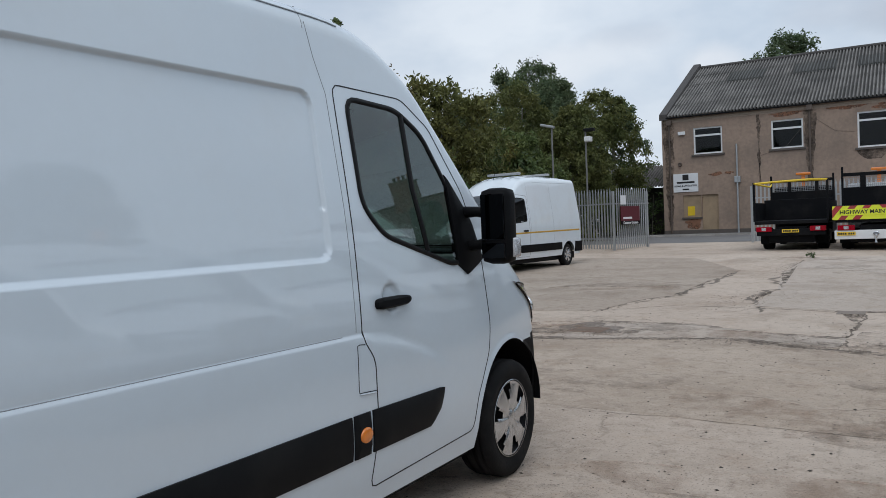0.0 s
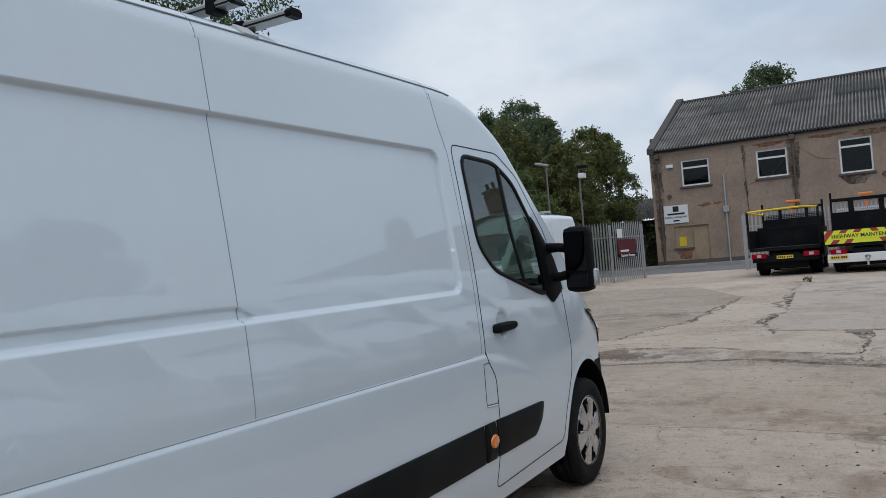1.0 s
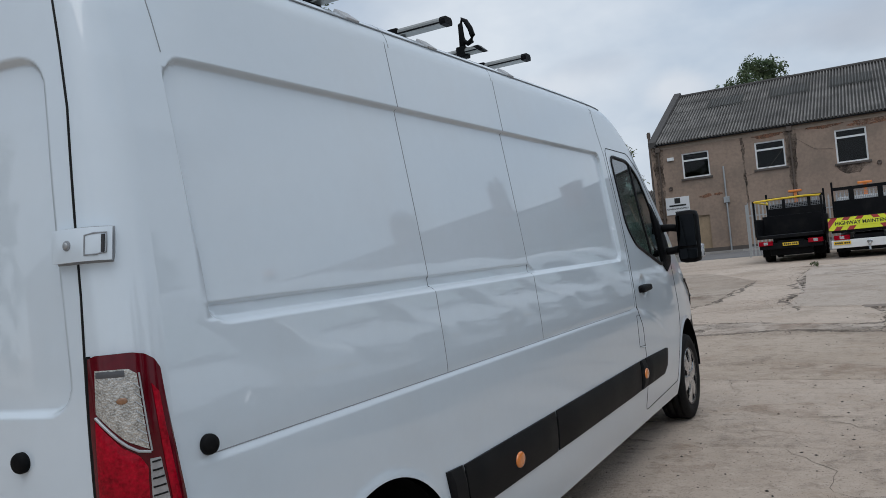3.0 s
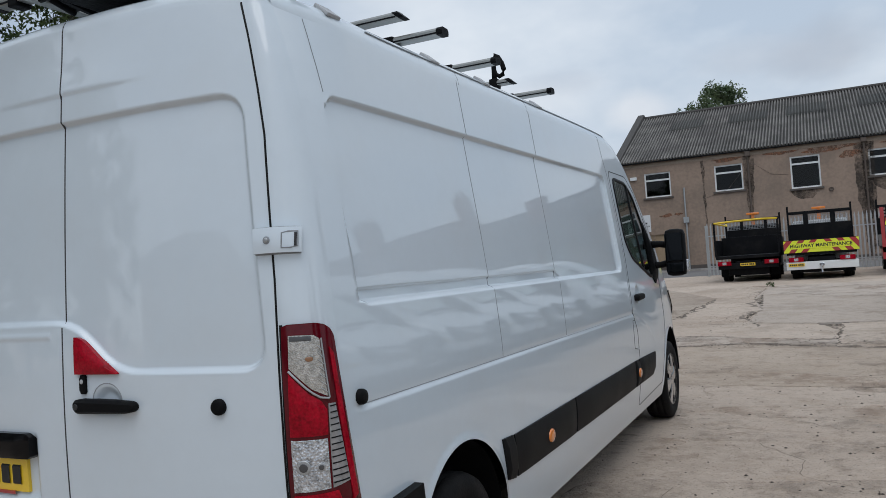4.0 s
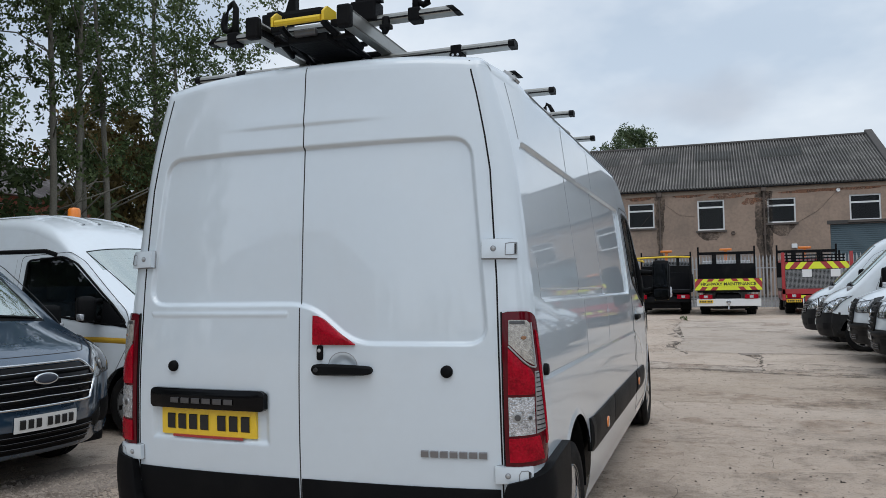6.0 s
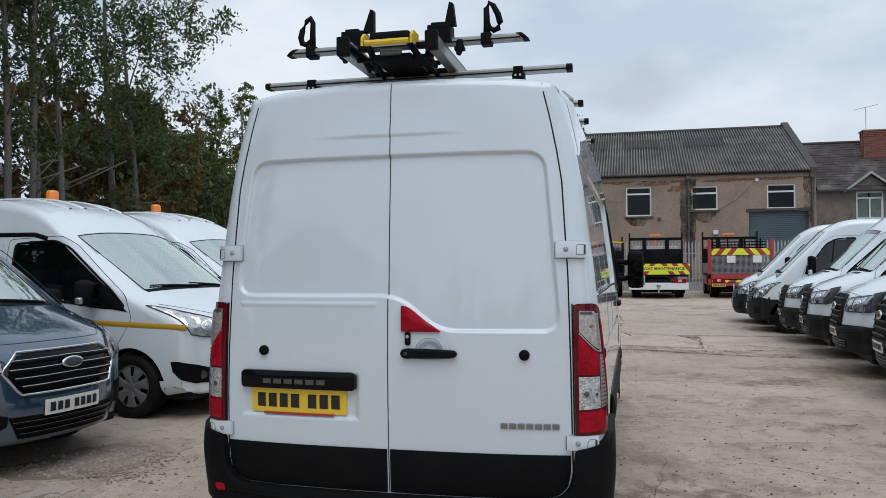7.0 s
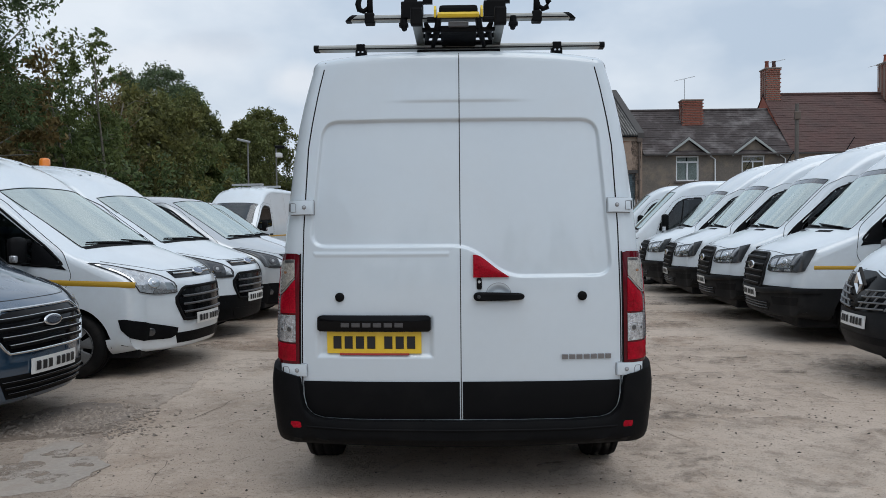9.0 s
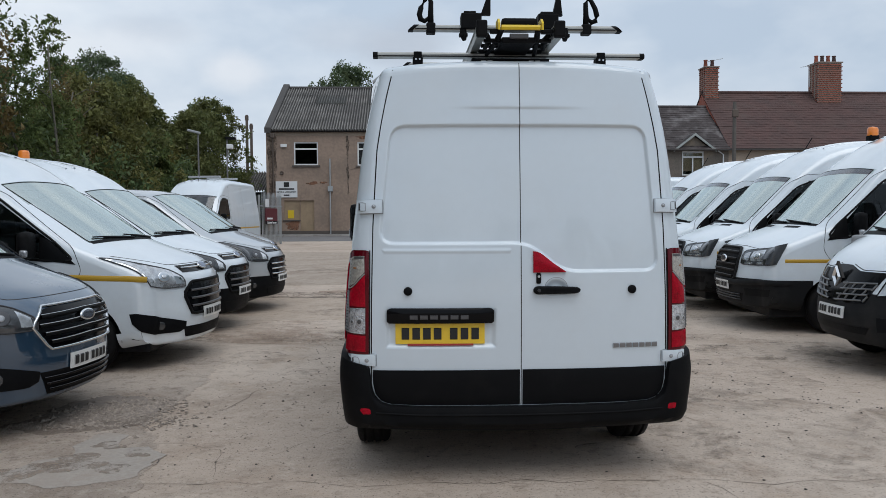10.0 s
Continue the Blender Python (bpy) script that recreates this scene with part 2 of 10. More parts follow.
LAMP_CLEAR = faceted("clear_headlamp", (0.58, 0.59, 0.60), 11.0, 0.010, 0.14, 0.4, 0.75)
CLEAR_LENS = faceted("clear_faceted_lens", (0.50, 0.51, 0.53), 120.0, 0.0030, 0.2, 0.8, 0.6)
PRISM_LENS = faceted("clear_prismatic_lens", (0.44, 0.42, 0.385), 190.0, 0.0012, 0.22, 0.6, 0.5)
SIDE_LENS = material("clear_side_lens", (0.34, 0.34, 0.35), 0.22, metal=0.4, coat=0.5, vary=0.2, scale=30)
AMBER_DIM = material("amber_bulb", (0.24, 0.115, 0.055), 0.25, coat=0.6, vary=0.2, scale=40)
DISH_EDGE = material("shaded_dish_edge", (0.28, 0.30, 0.32), 0.5, vary=0.1)
CREASE = material("shaded_crease", (0.27, 0.29, 0.31), 0.5, vary=0.1)
DARK_RED = material("deep_red_lamp_rim", (0.085, 0.001, 0.006), 0.12, ior=1.25, coat=0.4, vary=0.25, scale=9)
AMBER = material("amber_lens", (0.72, 0.20, 0.02), 0.2, coat=1.0, vary=0.12, scale=25, fine=200)
PLATE_Y = material("yellow_number_plate", (0.80, 0.53, 0.03), 0.35, coat=0.4, vary=0.04)
PLATE_W = material("white_number_plate", (0.78, 0.78, 0.76), 0.35, coat=0.4, vary=0.04)
INK = material("black_ink", (0.012, 0.012, 0.013), 0.5, vary=0.1)
GREY_INK = material("silver_lettering", (0.22, 0.22, 0.23), 0.3, metal=0.6, vary=0.1)
CABIN = material("grey_cabin_trim", (0.27, 0.275, 0.28), 0.7, vary=0.2, fine=150, bump=0.1)
SEAT = material("grey_seat_cloth", (0.22, 0.225, 0.23), 0.9, vary=0.2, fine=300, bump=0.2)
GLASS = glass("tinted_window_glass", (0.40, 0.53, 0.48), 0.0, 0.10)
GLASS_DARK = glass("dark_window_glass", (0.13, 0.15, 0.15), 0.0, 0.05)
# uneven pale veil brightens the windscreens in place of reflected sky
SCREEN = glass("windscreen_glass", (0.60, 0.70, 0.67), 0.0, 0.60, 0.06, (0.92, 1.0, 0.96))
SUN_BAND = glass("brown_sun_band", (0.27, 0.225, 0.225), 0.0, 0.12)
BLUE_BADGE = material("blue_oval_enamel", (0.02, 0.045, 0.13), 0.2, coat=0.8, vary=0.05)
YELLOW = material("yellow_tape", (0.72, 0.50, 0.02), 0.45, vary=0.08)
YELLOW_STRIPE = material("amber_reflective_stripe", (0.50, 0.30, 0.03), 0.4, vary=0.08)
ORANGE = material("orange_beacon_plastic", (0.80, 0.22, 0.02), 0.3, coat=0.5, vary=0.08)
LIME = material("fluorescent_yellow", (0.74, 0.80, 0.04), 0.5, vary=0.06, scale=8)
RED = material("red_paint", (0.38, 0.025, 0.03), 0.4, coat=0.4, vary=0.1, dirt=(0.12, 0.09, 0.08), dirt_amount=0.4)
TRUCK_BLACK = material("black_truck_steel", (0.006, 0.0065, 0.008), 0.5, ior=1.2, vary=0.25, scale=3, fine=60, bump=0.15, dirt=(0.04, 0.036, 0.032), dirt_amount=0.35)
UPVC_GREY = material("pale_grey_plastic", (0.4, 0.41, 0.42), 0.5, vary=0.08)
GALV = material("galvanised_steel", (0.42, 0.44, 0.45), 0.5, metal=0.5, vary=0.15, scale=3, fine=40, dirt=(0.25, 0.22, 0.2), dirt_amount=0.3)


# ---- mesh helpers ----
def smooth_on(me, on=True):
    me.polygons.foreach_set("use_smooth", np.full(len(me.polygons), on))


def mesh_part(name, verts, faces, mat, parent=None, label="", smooth=True, normals=None):
    """One mesh object from lists of corners and faces."""
    me = bpy.data.meshes.new(name)
    me.from_pydata([tuple(map(float, v)) for v in verts], [], [tuple(int(i) for i in f) for f in faces])
    me.materials.append(mat)
    smooth_on(me, smooth)
    if normals is not None:
        me.normals_split_custom_set_from_vertices([tuple(map(float, q)) for q in normals])
    me.update()
    ob = new(name, me)
    if parent:
        ob.parent = parent
    if label:
        ob["label"] = label
    return ob


def part(name, bm, mat, parent=None, label="", smooth=False):
    """Links a bmesh as one mesh object under a thing or a part."""
    me = bpy.data.meshes.new(name)
    bm.to_mesh(me)
    bm.free()
    me.materials.append(mat)
    smooth_on(me, smooth)
    ob = new(name, me)
    if parent:
        ob.parent = parent
    if label:
        ob["label"] = label
    return ob


def add_box(bm, lo, hi, bevel=0.0, m=None):
    """A bevelled box from corner to corner, joined into bm."""
    mid = [(a + b) / 2 for a, b in zip(lo, hi)]
    size = [max(b - a, 1e-4) for a, b in zip(lo, hi)]
    t = Matrix.LocRotScale(mid, None, size)
    made = bmesh.ops.create_cube(bm, size=1.0, matrix=(m @ t) if m else t)
    if bevel:
        edges = list({e for v in made["verts"] for e in v.link_edges})
        bmesh.ops.bevel(bm, geom=edges, offset=bevel, segments=2, affect='EDGES', profile=0.6)
    return bm


def box(lo, hi, bevel=0.0, m=None):
    return add_box(bmesh.new(), lo, hi, bevel, m)


def add_tube(bm, pts, radius, sides=8, caps=True):
    """A round bar along points; radius a number or one a point."""
    pts = [Vector(p) for p in pts]
    rings = []
    for i, p in enumerate(pts):
        d = (pts[min(i + 1, len(pts) - 1)] - pts[max(i - 1, 0)]).normalized()
        a = d.cross(Vector((0, 0, 1)) if abs(d.z) < 0.9 else Vector((1, 0, 0))).normalized()
        b = d.cross(a)
        r = float(radius[i] if isinstance(radius, (list, tuple)) else radius)
        rings.append([bm.verts.new(p + r * (math.cos(k * math.tau / sides) * a + math.sin(k * math.tau / sides) * b)) for k in range(sides)])
    for r0, r1 in zip(rings, rings[1:]):
        for k in range(sides):
            bm.faces.new((r0[k], r0[(k + 1) % sides], r1[(k + 1) % sides], r1[k]))
    if caps:
        bm.faces.new(rings[0][::-1])
        bm.faces.new(rings[-1])
    return bm


def tube(pts, radius, sides=8):
    return add_tube(bmesh.new(), pts, radius, sides)


def add_lathe(bm, profile, axis_point, steps=32, axis='x'):
    """Turns (along, radius) pairs round an axis through axis_point."""
    rings = []
    ax = Vector(axis_point)
    for a, r in profile:
        ring = []
        for k in range(steps):
            c, s = math.cos(k * math.tau / steps), math.sin(k * math.tau / steps)
            v = {'x': Vector((a, r * c, r * s)), 'y': Vector((r * c, a, r * s)), 'z': Vector((r * c, r * s, a))}[axis]
            ring.append(bm.verts.new(ax + v))
        rings.append(ring)
    for r0, r1 in zip(rings, rings[1:]):
        for k in range(steps):
            bm.faces.new((r0[k], r0[(k + 1) % steps], r1[(k + 1) % steps], r1[k]))
    return bm


def prism(outline, depth, m=None):
    """A closed outline in x, y, pushed out along z by depth; m lays it in place."""
    bm = bmesh.new()
    lo = [bm.verts.new((x, y, 0)) for x, y in outline]
    hi = [bm.verts.new((x, y, depth)) for x, y in outline]
    bm.faces.new(lo[::-1])
    bm.faces.new(hi)
    k = len(lo)
    for i in range(k):
        bm.faces.new((lo[i], lo[(i + 1) % k], hi[(i + 1) % k], hi[i]))
    if m:
        bmesh.ops.transform(bm, matrix=m, verts=bm.verts)
    bmesh.ops.recalc_face_normals(bm, faces=bm.faces)
    return bm


def letters(name, text, size, mat, m, parent=None, depth=0.004, label=""):
    """Flat raised lettering in the built-in font."""
    cu = bpy.data.curves.new(name, 'FONT')
    cu.body, cu.size, cu.extrude, cu.align_x, cu.align_y = text, size, depth, 'CENTER', 'CENTER'
    cu.offset = size * 0.022
    tmp = bpy.data.objects.new("tmp_text", cu)
    scene.collection.objects.link(tmp)
    dg = bpy.context.evaluated_depsgraph_get()
    me = bpy.data.meshes.new_from_object(tmp.evaluated_get(dg))
    bpy.data.objects.remove(tmp)
    me.transform(m)
    me.materials.clear()
    me.materials.append(mat)
    ob = new(name, me)
    if parent:
        ob.parent = parent
    if label:
        ob["label"] = label
    return ob


def empty(name, m, label, category, group="", kind=""):
    ob = new(name)
    ob.empty_display_size = 0.2
    ob.matrix_basis = m
    return tagged(ob, label, category, group, kind)


def resample2(pts, n):
    """n points evenly along a polyline of any dimension."""
    p = np.array(pts, float)
    d = np.r_[0, np.cumsum(np.linalg.norm(np.diff(p, axis=0), axis=1))]
    q = np.linspace(0, d[-1], n)
    return np.stack([np.interp(q, d, p[:, k]) for k in range(p.shape[1])], 1)


def inside(poly, y, z):
    """Which of the points (arrays) lie in the polygon."""
    hit = np.zeros(np.shape(y), bool)
    k = len(poly)
    for i in range(k):
        (y0, z0), (y1, z1) = poly[i], poly[(i + 1) % k]
        cross = (z0 > z) != (z1 > z)
        with np.errstate(divide='ignore', invalid='ignore'):
            at = (y1 - y0) * (z - z0) / (z1 - z0 if z1 != z0 else 1e-9) + y0
        hit ^= cross & (y < at)
    return hit


def round_poly(poly, r, steps=5):
    """The polygon with its corners rounded."""
    out = []
    k = len(poly)
    for i in range(k):
        a, b, c = (np.array(poly[j % k], float) for j in (i - 1, i, i + 1))
        la, lc = np.linalg.norm(a - b), np.linalg.norm(c - b)
        q = min(r, la * 0.45, lc * 0.45)
        p0, p1 = b + (a - b) / la * q, b + (c - b) / lc * q
        for t in np.linspace(0, 1, steps):
            out.append(tuple((1 - t) ** 2 * p0 + 2 * t * (1 - t) * b + t * t * p1))
    return out


def smoothstep(x, a, b):
    t = np.clip((np.asarray(x, float) - a) / (b - a), 0, 1)
    return t * t * (3 - 2 * t)


# ---- van bodies ----
class Shape:
    """A van's skin: a centre line from rear bumper over the roof to the nose, an edge line, and half widths by height.
    Local x to its right, y ahead from its rear, z up from the ground."""

    def __init__(self, profile, widths, taper, sill, axles, arch, step=0.05, rear_step=None, rear_detail=None, side_detail=None, tuck=None):
        zw, ww = np.array(widths, float).T
        bell = np.hanning(27)[1:-1]
        self.zw = np.arange(-0.3, 3.4, 0.01)
        self.ww = np.convolve(np.pad(np.interp(self.zw, zw, ww), 12, mode='edge'), bell / bell.sum(), 'valid')
        self.taper, self.sill, self.axles, self.arch = taper, sill, axles, arch
        self.rear_detail, self.side_detail, self.tuck = rear_detail, side_detail, tuck
        rows, tags = [], []
        k = len(profile)
        for i, (y, z, cut, r, dy, dz, tag) in enumerate(profile):
            b = np.array([y, z, r, dy, dz], float)
            if cut and 0 < i < k - 1:
                a = np.array([profile[i - 1][q] for q in (0, 1, 3, 4, 5)], float)
                c = np.array([profile[i + 1][q] for q in (0, 1, 3, 4, 5)], float)
                la, lc = np.linalg.norm((a - b)[:2]), np.linalg.norm((c - b)[:2])
                p0, p1 = b + (a - b) * min(cut / la, 0.48), b + (c - b) * min(cut / lc, 0.48)
                for t in np.linspace(0, 1, 7):
                    rows.append((1 - t) ** 2 * p0 + 2 * t * (1 - t) * b + t * t * p1)
                    tags.append(profile[i - 1][6] if t < 0.5 else tag)
            else:
                rows.append(b)
                tags.append(tag)
        out, otags = [], []
        for i in range(len(rows) - 1):
            gap = np.linalg.norm((rows[i + 1] - rows[i])[:2])
            st = rear_step if (rear_step and tags[i] == 'rear') else step
            n = max(1, int(math.ceil(gap / st)))
            for j in range(n):
                out.append(rows[i] + (rows[i + 1] - rows[i]) * j / n)
                otags.append(tags[i])
        out.append(rows[-1])
        otags.append(tags[-1])
        a = np.array(out)
        self.tags = otags
        self.C, self.r, self.E = a[:, :2], a[:, 2], a[:, :2] + a[:, 3:5]
        t = np.gradient(self.E, axis=0)
        t /= np.linalg.norm(t, axis=1)[:, None]
        self.n = np.stack([-t[:, 1], t[:, 0]], 1)
        self.O = self.E - self.r[:, None] * self.n
        self.w = self.W(self.O[:, 0], self.O[:, 1])
        tip = int(np.argmax(self.O[:, 0]))
        top0 = next(i for i, g in enumerate(otags) if g == 'roof')
        up = self.O[top0:tip + 1]
        self.up_y, self.up_z = np.maximum.accumulate(up[:, 0] + 1e-6 * np.arange(len(up))), up[:, 1]
        dn = self.O[tip:][::-1]
        self.dn_y, self.dn_z = np.maximum.accumulate(dn[:, 0] + 1e-6 * np.arange(len(dn))), dn[:, 1]
        rr = self.O[:top0 + 1]
        self.re_z, self.re_y = np.maximum.accumulate(rr[:, 1]), rr[:, 0]
        self.tip_y = float(self.O[tip, 0])
        self.tail_y = float(rr[:, 0].min())
        nose = [i for i, g in enumerate(otags) if g in ('bonnet', 'nose', 'under')]
        self.nose_s = nose

    def W(self, y, z):
        y1, length, drop = self.taper
        t = np.clip((np.asarray(y, float) - y1) / (length - y1), 0, 1.2)
        w = np.interp(z, self.zw, self.ww) * (1 - drop * t * t)
        if self.tuck:
            w = w - np.interp(z, *self.tuck) * smoothstep(-np.asarray(y, float), -0.55, -0.16)
        return w

    def X(self, y, z):
        x = self.W(y, z)
        return x + self.side_detail(np.asarray(y, float), np.asarray(z, float)) if self.side_detail else x

    def bottom(self, y):
        y = np.asarray(y, float)
        b = np.full(y.shape, self.sill)
        b = np.where(y > self.dn_y[0], np.maximum(b, np.interp(y, self.dn_y, self.dn_z)), b)
        for yc, zc in self.axles:
            d = np.abs(y - yc)
            b = np.where(d < self.arch, np.maximum(b, zc + np.sqrt(np.maximum(self.arch ** 2 - d ** 2, 0))), b)
        return b

    def top(self, y):
        return np.interp(y, self.up_y, self.up_z)

    def at(self, s, a):
        """The point and normal at profile index s, a metres across from the middle line."""
        i = int(min(max(s, 0), len(self.C) - 2))
        f = s - i
        mixed = lambda q: q[i] * (1 - f) + q[i + 1] * f
        C, E, n, r, w = mixed(self.C), mixed(self.E), mixed(self.n), mixed(self.r), mixed(self.w)
        sg, h = (1 if a >= 0 else -1), w - r
        b = abs(a)
        if b <= h:
            P = C + (E - C) * (b / h) ** 2.8
            slope = (E - C) * 2.8 * (b / h) ** 1.8 / h
            N = Vector((-sg * (slope[0] * n[0] + slope[1] * n[1]), n[0], n[1]))
            return Vector((a, P[0], P[1])), N.normalized()
        f = (b - h) / r
        if f <= math.pi / 2:
            P = E - r * (1 - math.cos(f)) * n
            return Vector((sg * (h + r * math.sin(f)), P[0], P[1])), Vector((sg * math.sin(f), math.cos(f) * n[0], math.cos(f) * n[1]))
        P = E - (r + b - h - r * math.pi / 2) * n
        return Vector((sg * float(self.W(P[0], P[1])), P[0], P[1])), Vector((sg, 0, 0))

    def side(self, sg, off=0.0):
        def f(y, z):
            x = float(self.X(y, z))
            e = 0.01
            g = Vector((1, -(float(self.X(y + e, z)) - x) / e, -(float(self.X(y, z + e)) - x) / e)).normalized()
            g = Vector((sg * g.x, g.y, g.z))
            return Vector((sg * x, y, z)) + off * g, g
        return f

    def nose(self, off=0.0):
        zs = np.array([self.C[i, 1] for i in self.nose_s])

        def f(a, z):
            want = z
            for k in range(6):
                s = np.interp(-want, -zs, np.array(self.nose_s, float))
                p, g = self.at(float(s), a)
                want += (z - p.z) * 0.9
            return p + off * g, g
        return f

    def rear(self, off=0.0):
        idx = [i for i, g in enumerate(self.tags) if g == 'rear']
        zs = np.array([self.C[i, 1] for i in idx])

        def f(a, z):
            s = np.interp(z, zs, np.array(idx, float))
            p, g = self.at(float(s), a)
            return p + off * g, g
        return f

    def over(self, tag, off=0.0):
        """By the share of the way along a stretch of the profile."""
        idx = [i for i, g in enumerate(self.tags) if g == tag]

        def f(a, q):
            p, g = self.at(idx[0] + (idx[-1] + 1 - idx[0]) * q, a)
            return p + off * g, g
        return f


def grid_faces(rows, cols, flip=False):
    i, j = np.meshgrid(np.arange(rows - 1), np.arange(cols - 1), indexing='ij')
    a = (i * cols + j).ravel()
    f = np.stack([a, a + 1, a + cols + 1, a + cols], 1)
    return f[:, ::-1] if flip else f


def sorted_parts(P, N, F, cls, found):
    """Adds the faces of a grid to the pieces of their classes."""
    for name in set(cls):
        if not name:
            continue
        sel = F[cls == name]
        used, inv = np.unique(sel.ravel(), return_inverse=True)
        q = inv.reshape(sel.shape)
        v, nn, ff, base = found.setdefault(name, [[], [], [], 0])
        v.append(P[used])
        nn.append(N[used])
        ff.append(q + base)
        found[name][3] = base + len(used)


def skin(shape, ribbon_class, side_class, flats=16, arcs=5, y_step=0.06, z_step=0.06, z_marks=(), y_marks=(), left_step=None):
    """The faces of the whole body, sorted by class."""
    found = {}
    S = len(shape.C)
    u = np.linspace(-1, 1, flats)
    rows = []
    for i in range(S):
        h, r = shape.w[i] - shape.r[i], shape.r[i]
        a = np.r_[-(h + r * np.linspace(math.pi / 2, 0, arcs + 1)[:-1]), h * u, h + r * np.linspace(0, math.pi / 2, arcs + 1)[1:]]
        rows.append([shape.at(i if i < S - 1 else S - 1.0001, float(q))[0] for q in a])
    P = np.array(rows, float)
    isrear = np.array([g == 'rear' for g in shape.tags])
    if shape.rear_detail:
        d = shape.rear_detail(P[:, :, 0], P[:, :, 2]) * isrear[:, None]
        P[:, :, 1] -= d
    du, dv = np.gradient(P, axis=0), np.gradient(P, axis=1)
    N = np.cross(dv, du)
    N /= np.linalg.norm(N, axis=2)[:, :, None] + 1e-12
    mid = P[S // 2, P.shape[1] // 2]
    if N[S // 2, P.shape[1] // 2, 2] < 0:
        N = -N
    K = P.shape[1]
    F = grid_faces(S, K)
    cen = P.reshape(-1, 3)[F].mean(1)
    tag = np.array(shape.tags)[F.min(1) // K]
    col = F.min(1) % K
    flat = (col >= arcs) & (col < K - 1 - arcs)
    sorted_parts(P.reshape(-1, 3), N.reshape(-1, 3), F, ribbon_class(tag, cen[:, 0], cen[:, 1], cen[:, 2], flat), found)
    for sg in (1, -1):
        ys, zs = (left_step, left_step) if (sg < 0 and left_step) else (y_step, z_step)
        eta = np.arange(shape.tail_y, shape.tip_y, ys)
        eta = np.unique(np.r_[eta, shape.up_y[shape.up_y > shape.tip_y - 0.6], y_marks if sg > 0 or not left_step else (), [yc + q for yc, _ in shape.axles for q in np.linspace(-1, 1, 41) * shape.arch]])
        zl = np.unique(np.r_[np.arange(shape.sill, shape.up_z.max() + 0.02, zs), z_marks if sg > 0 or not left_step else ()])
        b, t = shape.bottom(eta), shape.top(eta)
        Z = np.clip(zl[None, :], b[:, None], np.maximum(t, b + 1e-4)[:, None])
        lean = np.interp(Z, shape.re_z, shape.re_y) - shape.tail_y
        Y = eta[:, None] + lean * (1 - smoothstep(eta, shape.tail_y, shape.tail_y + 0.5))[:, None]
        X = shape.X(Y, Z)
        e = 0.004
        gy, gz = (shape.X(Y + e, Z) - shape.X(Y - e, Z)) / (2 * e), (shape.X(Y, Z + e) - shape.X(Y, Z - e)) / (2 * e)
        N = np.stack([np.ones_like(X), -gy, -gz], 2)
        N /= np.linalg.norm(N, axis=2)[:, :, None]
        P = np.stack([sg * X, Y, Z], 2)
        N[:, :, 0] *= sg
        F = grid_faces(*X.shape, flip=sg > 0)
        q = P.reshape(-1, 3)[F]
        area = np.linalg.norm(np.cross(q[:, 2] - q[:, 0], q[:, 3] - q[:, 1]), axis=1)
        F, q = F[area > 1e-7], q[area > 1e-7]
        cen = q.mean(1)
        sorted_parts(P.reshape(-1, 3), N.reshape(-1, 3), F, side_class(sg, cen[:, 1], cen[:, 2]), found)
    return {k: (np.concatenate(v[0]), np.concatenate(v[2]), np.concatenate(v[1])) for k, v in found.items()}


def patch(name, lo, hi, proj, mat, parent, label="", n=12, m=6, skirt=0.03, crown=0.0):
    """A plate that follows the skin between two lines, with edges that turn in."""
    lo, hi = resample2(lo, n), resample2(hi, n)
    bm = bmesh.new()
    rows, back = [], []
    for j in range(m):
        f = j / (m - 1)
        row, bk = [], []
        for i in range(n):
            a, b = lo[i] * (1 - f) + hi[i] * f
            p, g = proj(float(a), float(b))
            bulge = crown * min(1, 4 * min(f, 1 - f) + 0.2) * min(1, 6 * min(i, n - 1 - i) / (n - 1) + 0.2)
            row.append(bm.verts.new(p + g * bulge))
            bk.append(p - g * skirt)
        rows.append(row)
        back.append(bk)
    for j in range(m - 1):
        for i in range(n - 1):
            bm.faces.new((rows[j][i], rows[j][i + 1], rows[j + 1][i + 1], rows[j + 1][i]))
    ring = [(0, i) for i in range(n)] + [(j, n - 1) for j in range(1, m)] + [(m - 1, i) for i in range(n - 2, -1, -1)] + [(j, 0) for j in range(m - 2, 0, -1)]
    bv = [bm.verts.new(back[j][i]) for j, i in ring]
    k = len(ring)
    for q in range(k):
        j, i = ring[q]
        j2, i2 = ring[(q + 1) % k]
        try:
            bm.faces.new((rows[j][i], bv[q], bv[(q + 1) % k], rows[j2][i2]))
        except ValueError:
            pass
    bmesh.ops.recalc_face_normals(bm, faces=bm.faces)
    ob = part(name, bm, mat, parent, label, smooth=True)
    try:
        ob.data.set_sharp_from_angle(angle=radians(40))
    except AttributeError:
        pass
    return ob


def add_strip(bm, path, proj, width, high=0.002, closed=False, sink=0.004):
    """A thin raised band along a line on the skin."""
    k = len(path)
    pts = [proj(float(a), float(b)) for a, b in path]
    rings = []
    for i in range(k):
        p, g = pts[i]
        a = pts[(i - 1) % k if closed else max(i - 1, 0)][0]
        c = pts[(i + 1) % k if closed else min(i + 1, k - 1)][0]
        t = (c - a).normalized()
        s = t.cross(g).normalized() * width / 2
        rings.append([bm.verts.new(q) for q in (p - s - g * sink, p - s * 0.8 + g * high, p + s * 0.8 + g * high, p + s - g * sink)])
    for i in range(k if closed else k - 1):
        r0, r1 = rings[i], rings[(i + 1) % k]
        for q in range(3):
            bm.faces.new((r0[q], r0[q + 1], r1[q + 1], r1[q]))
    return bm


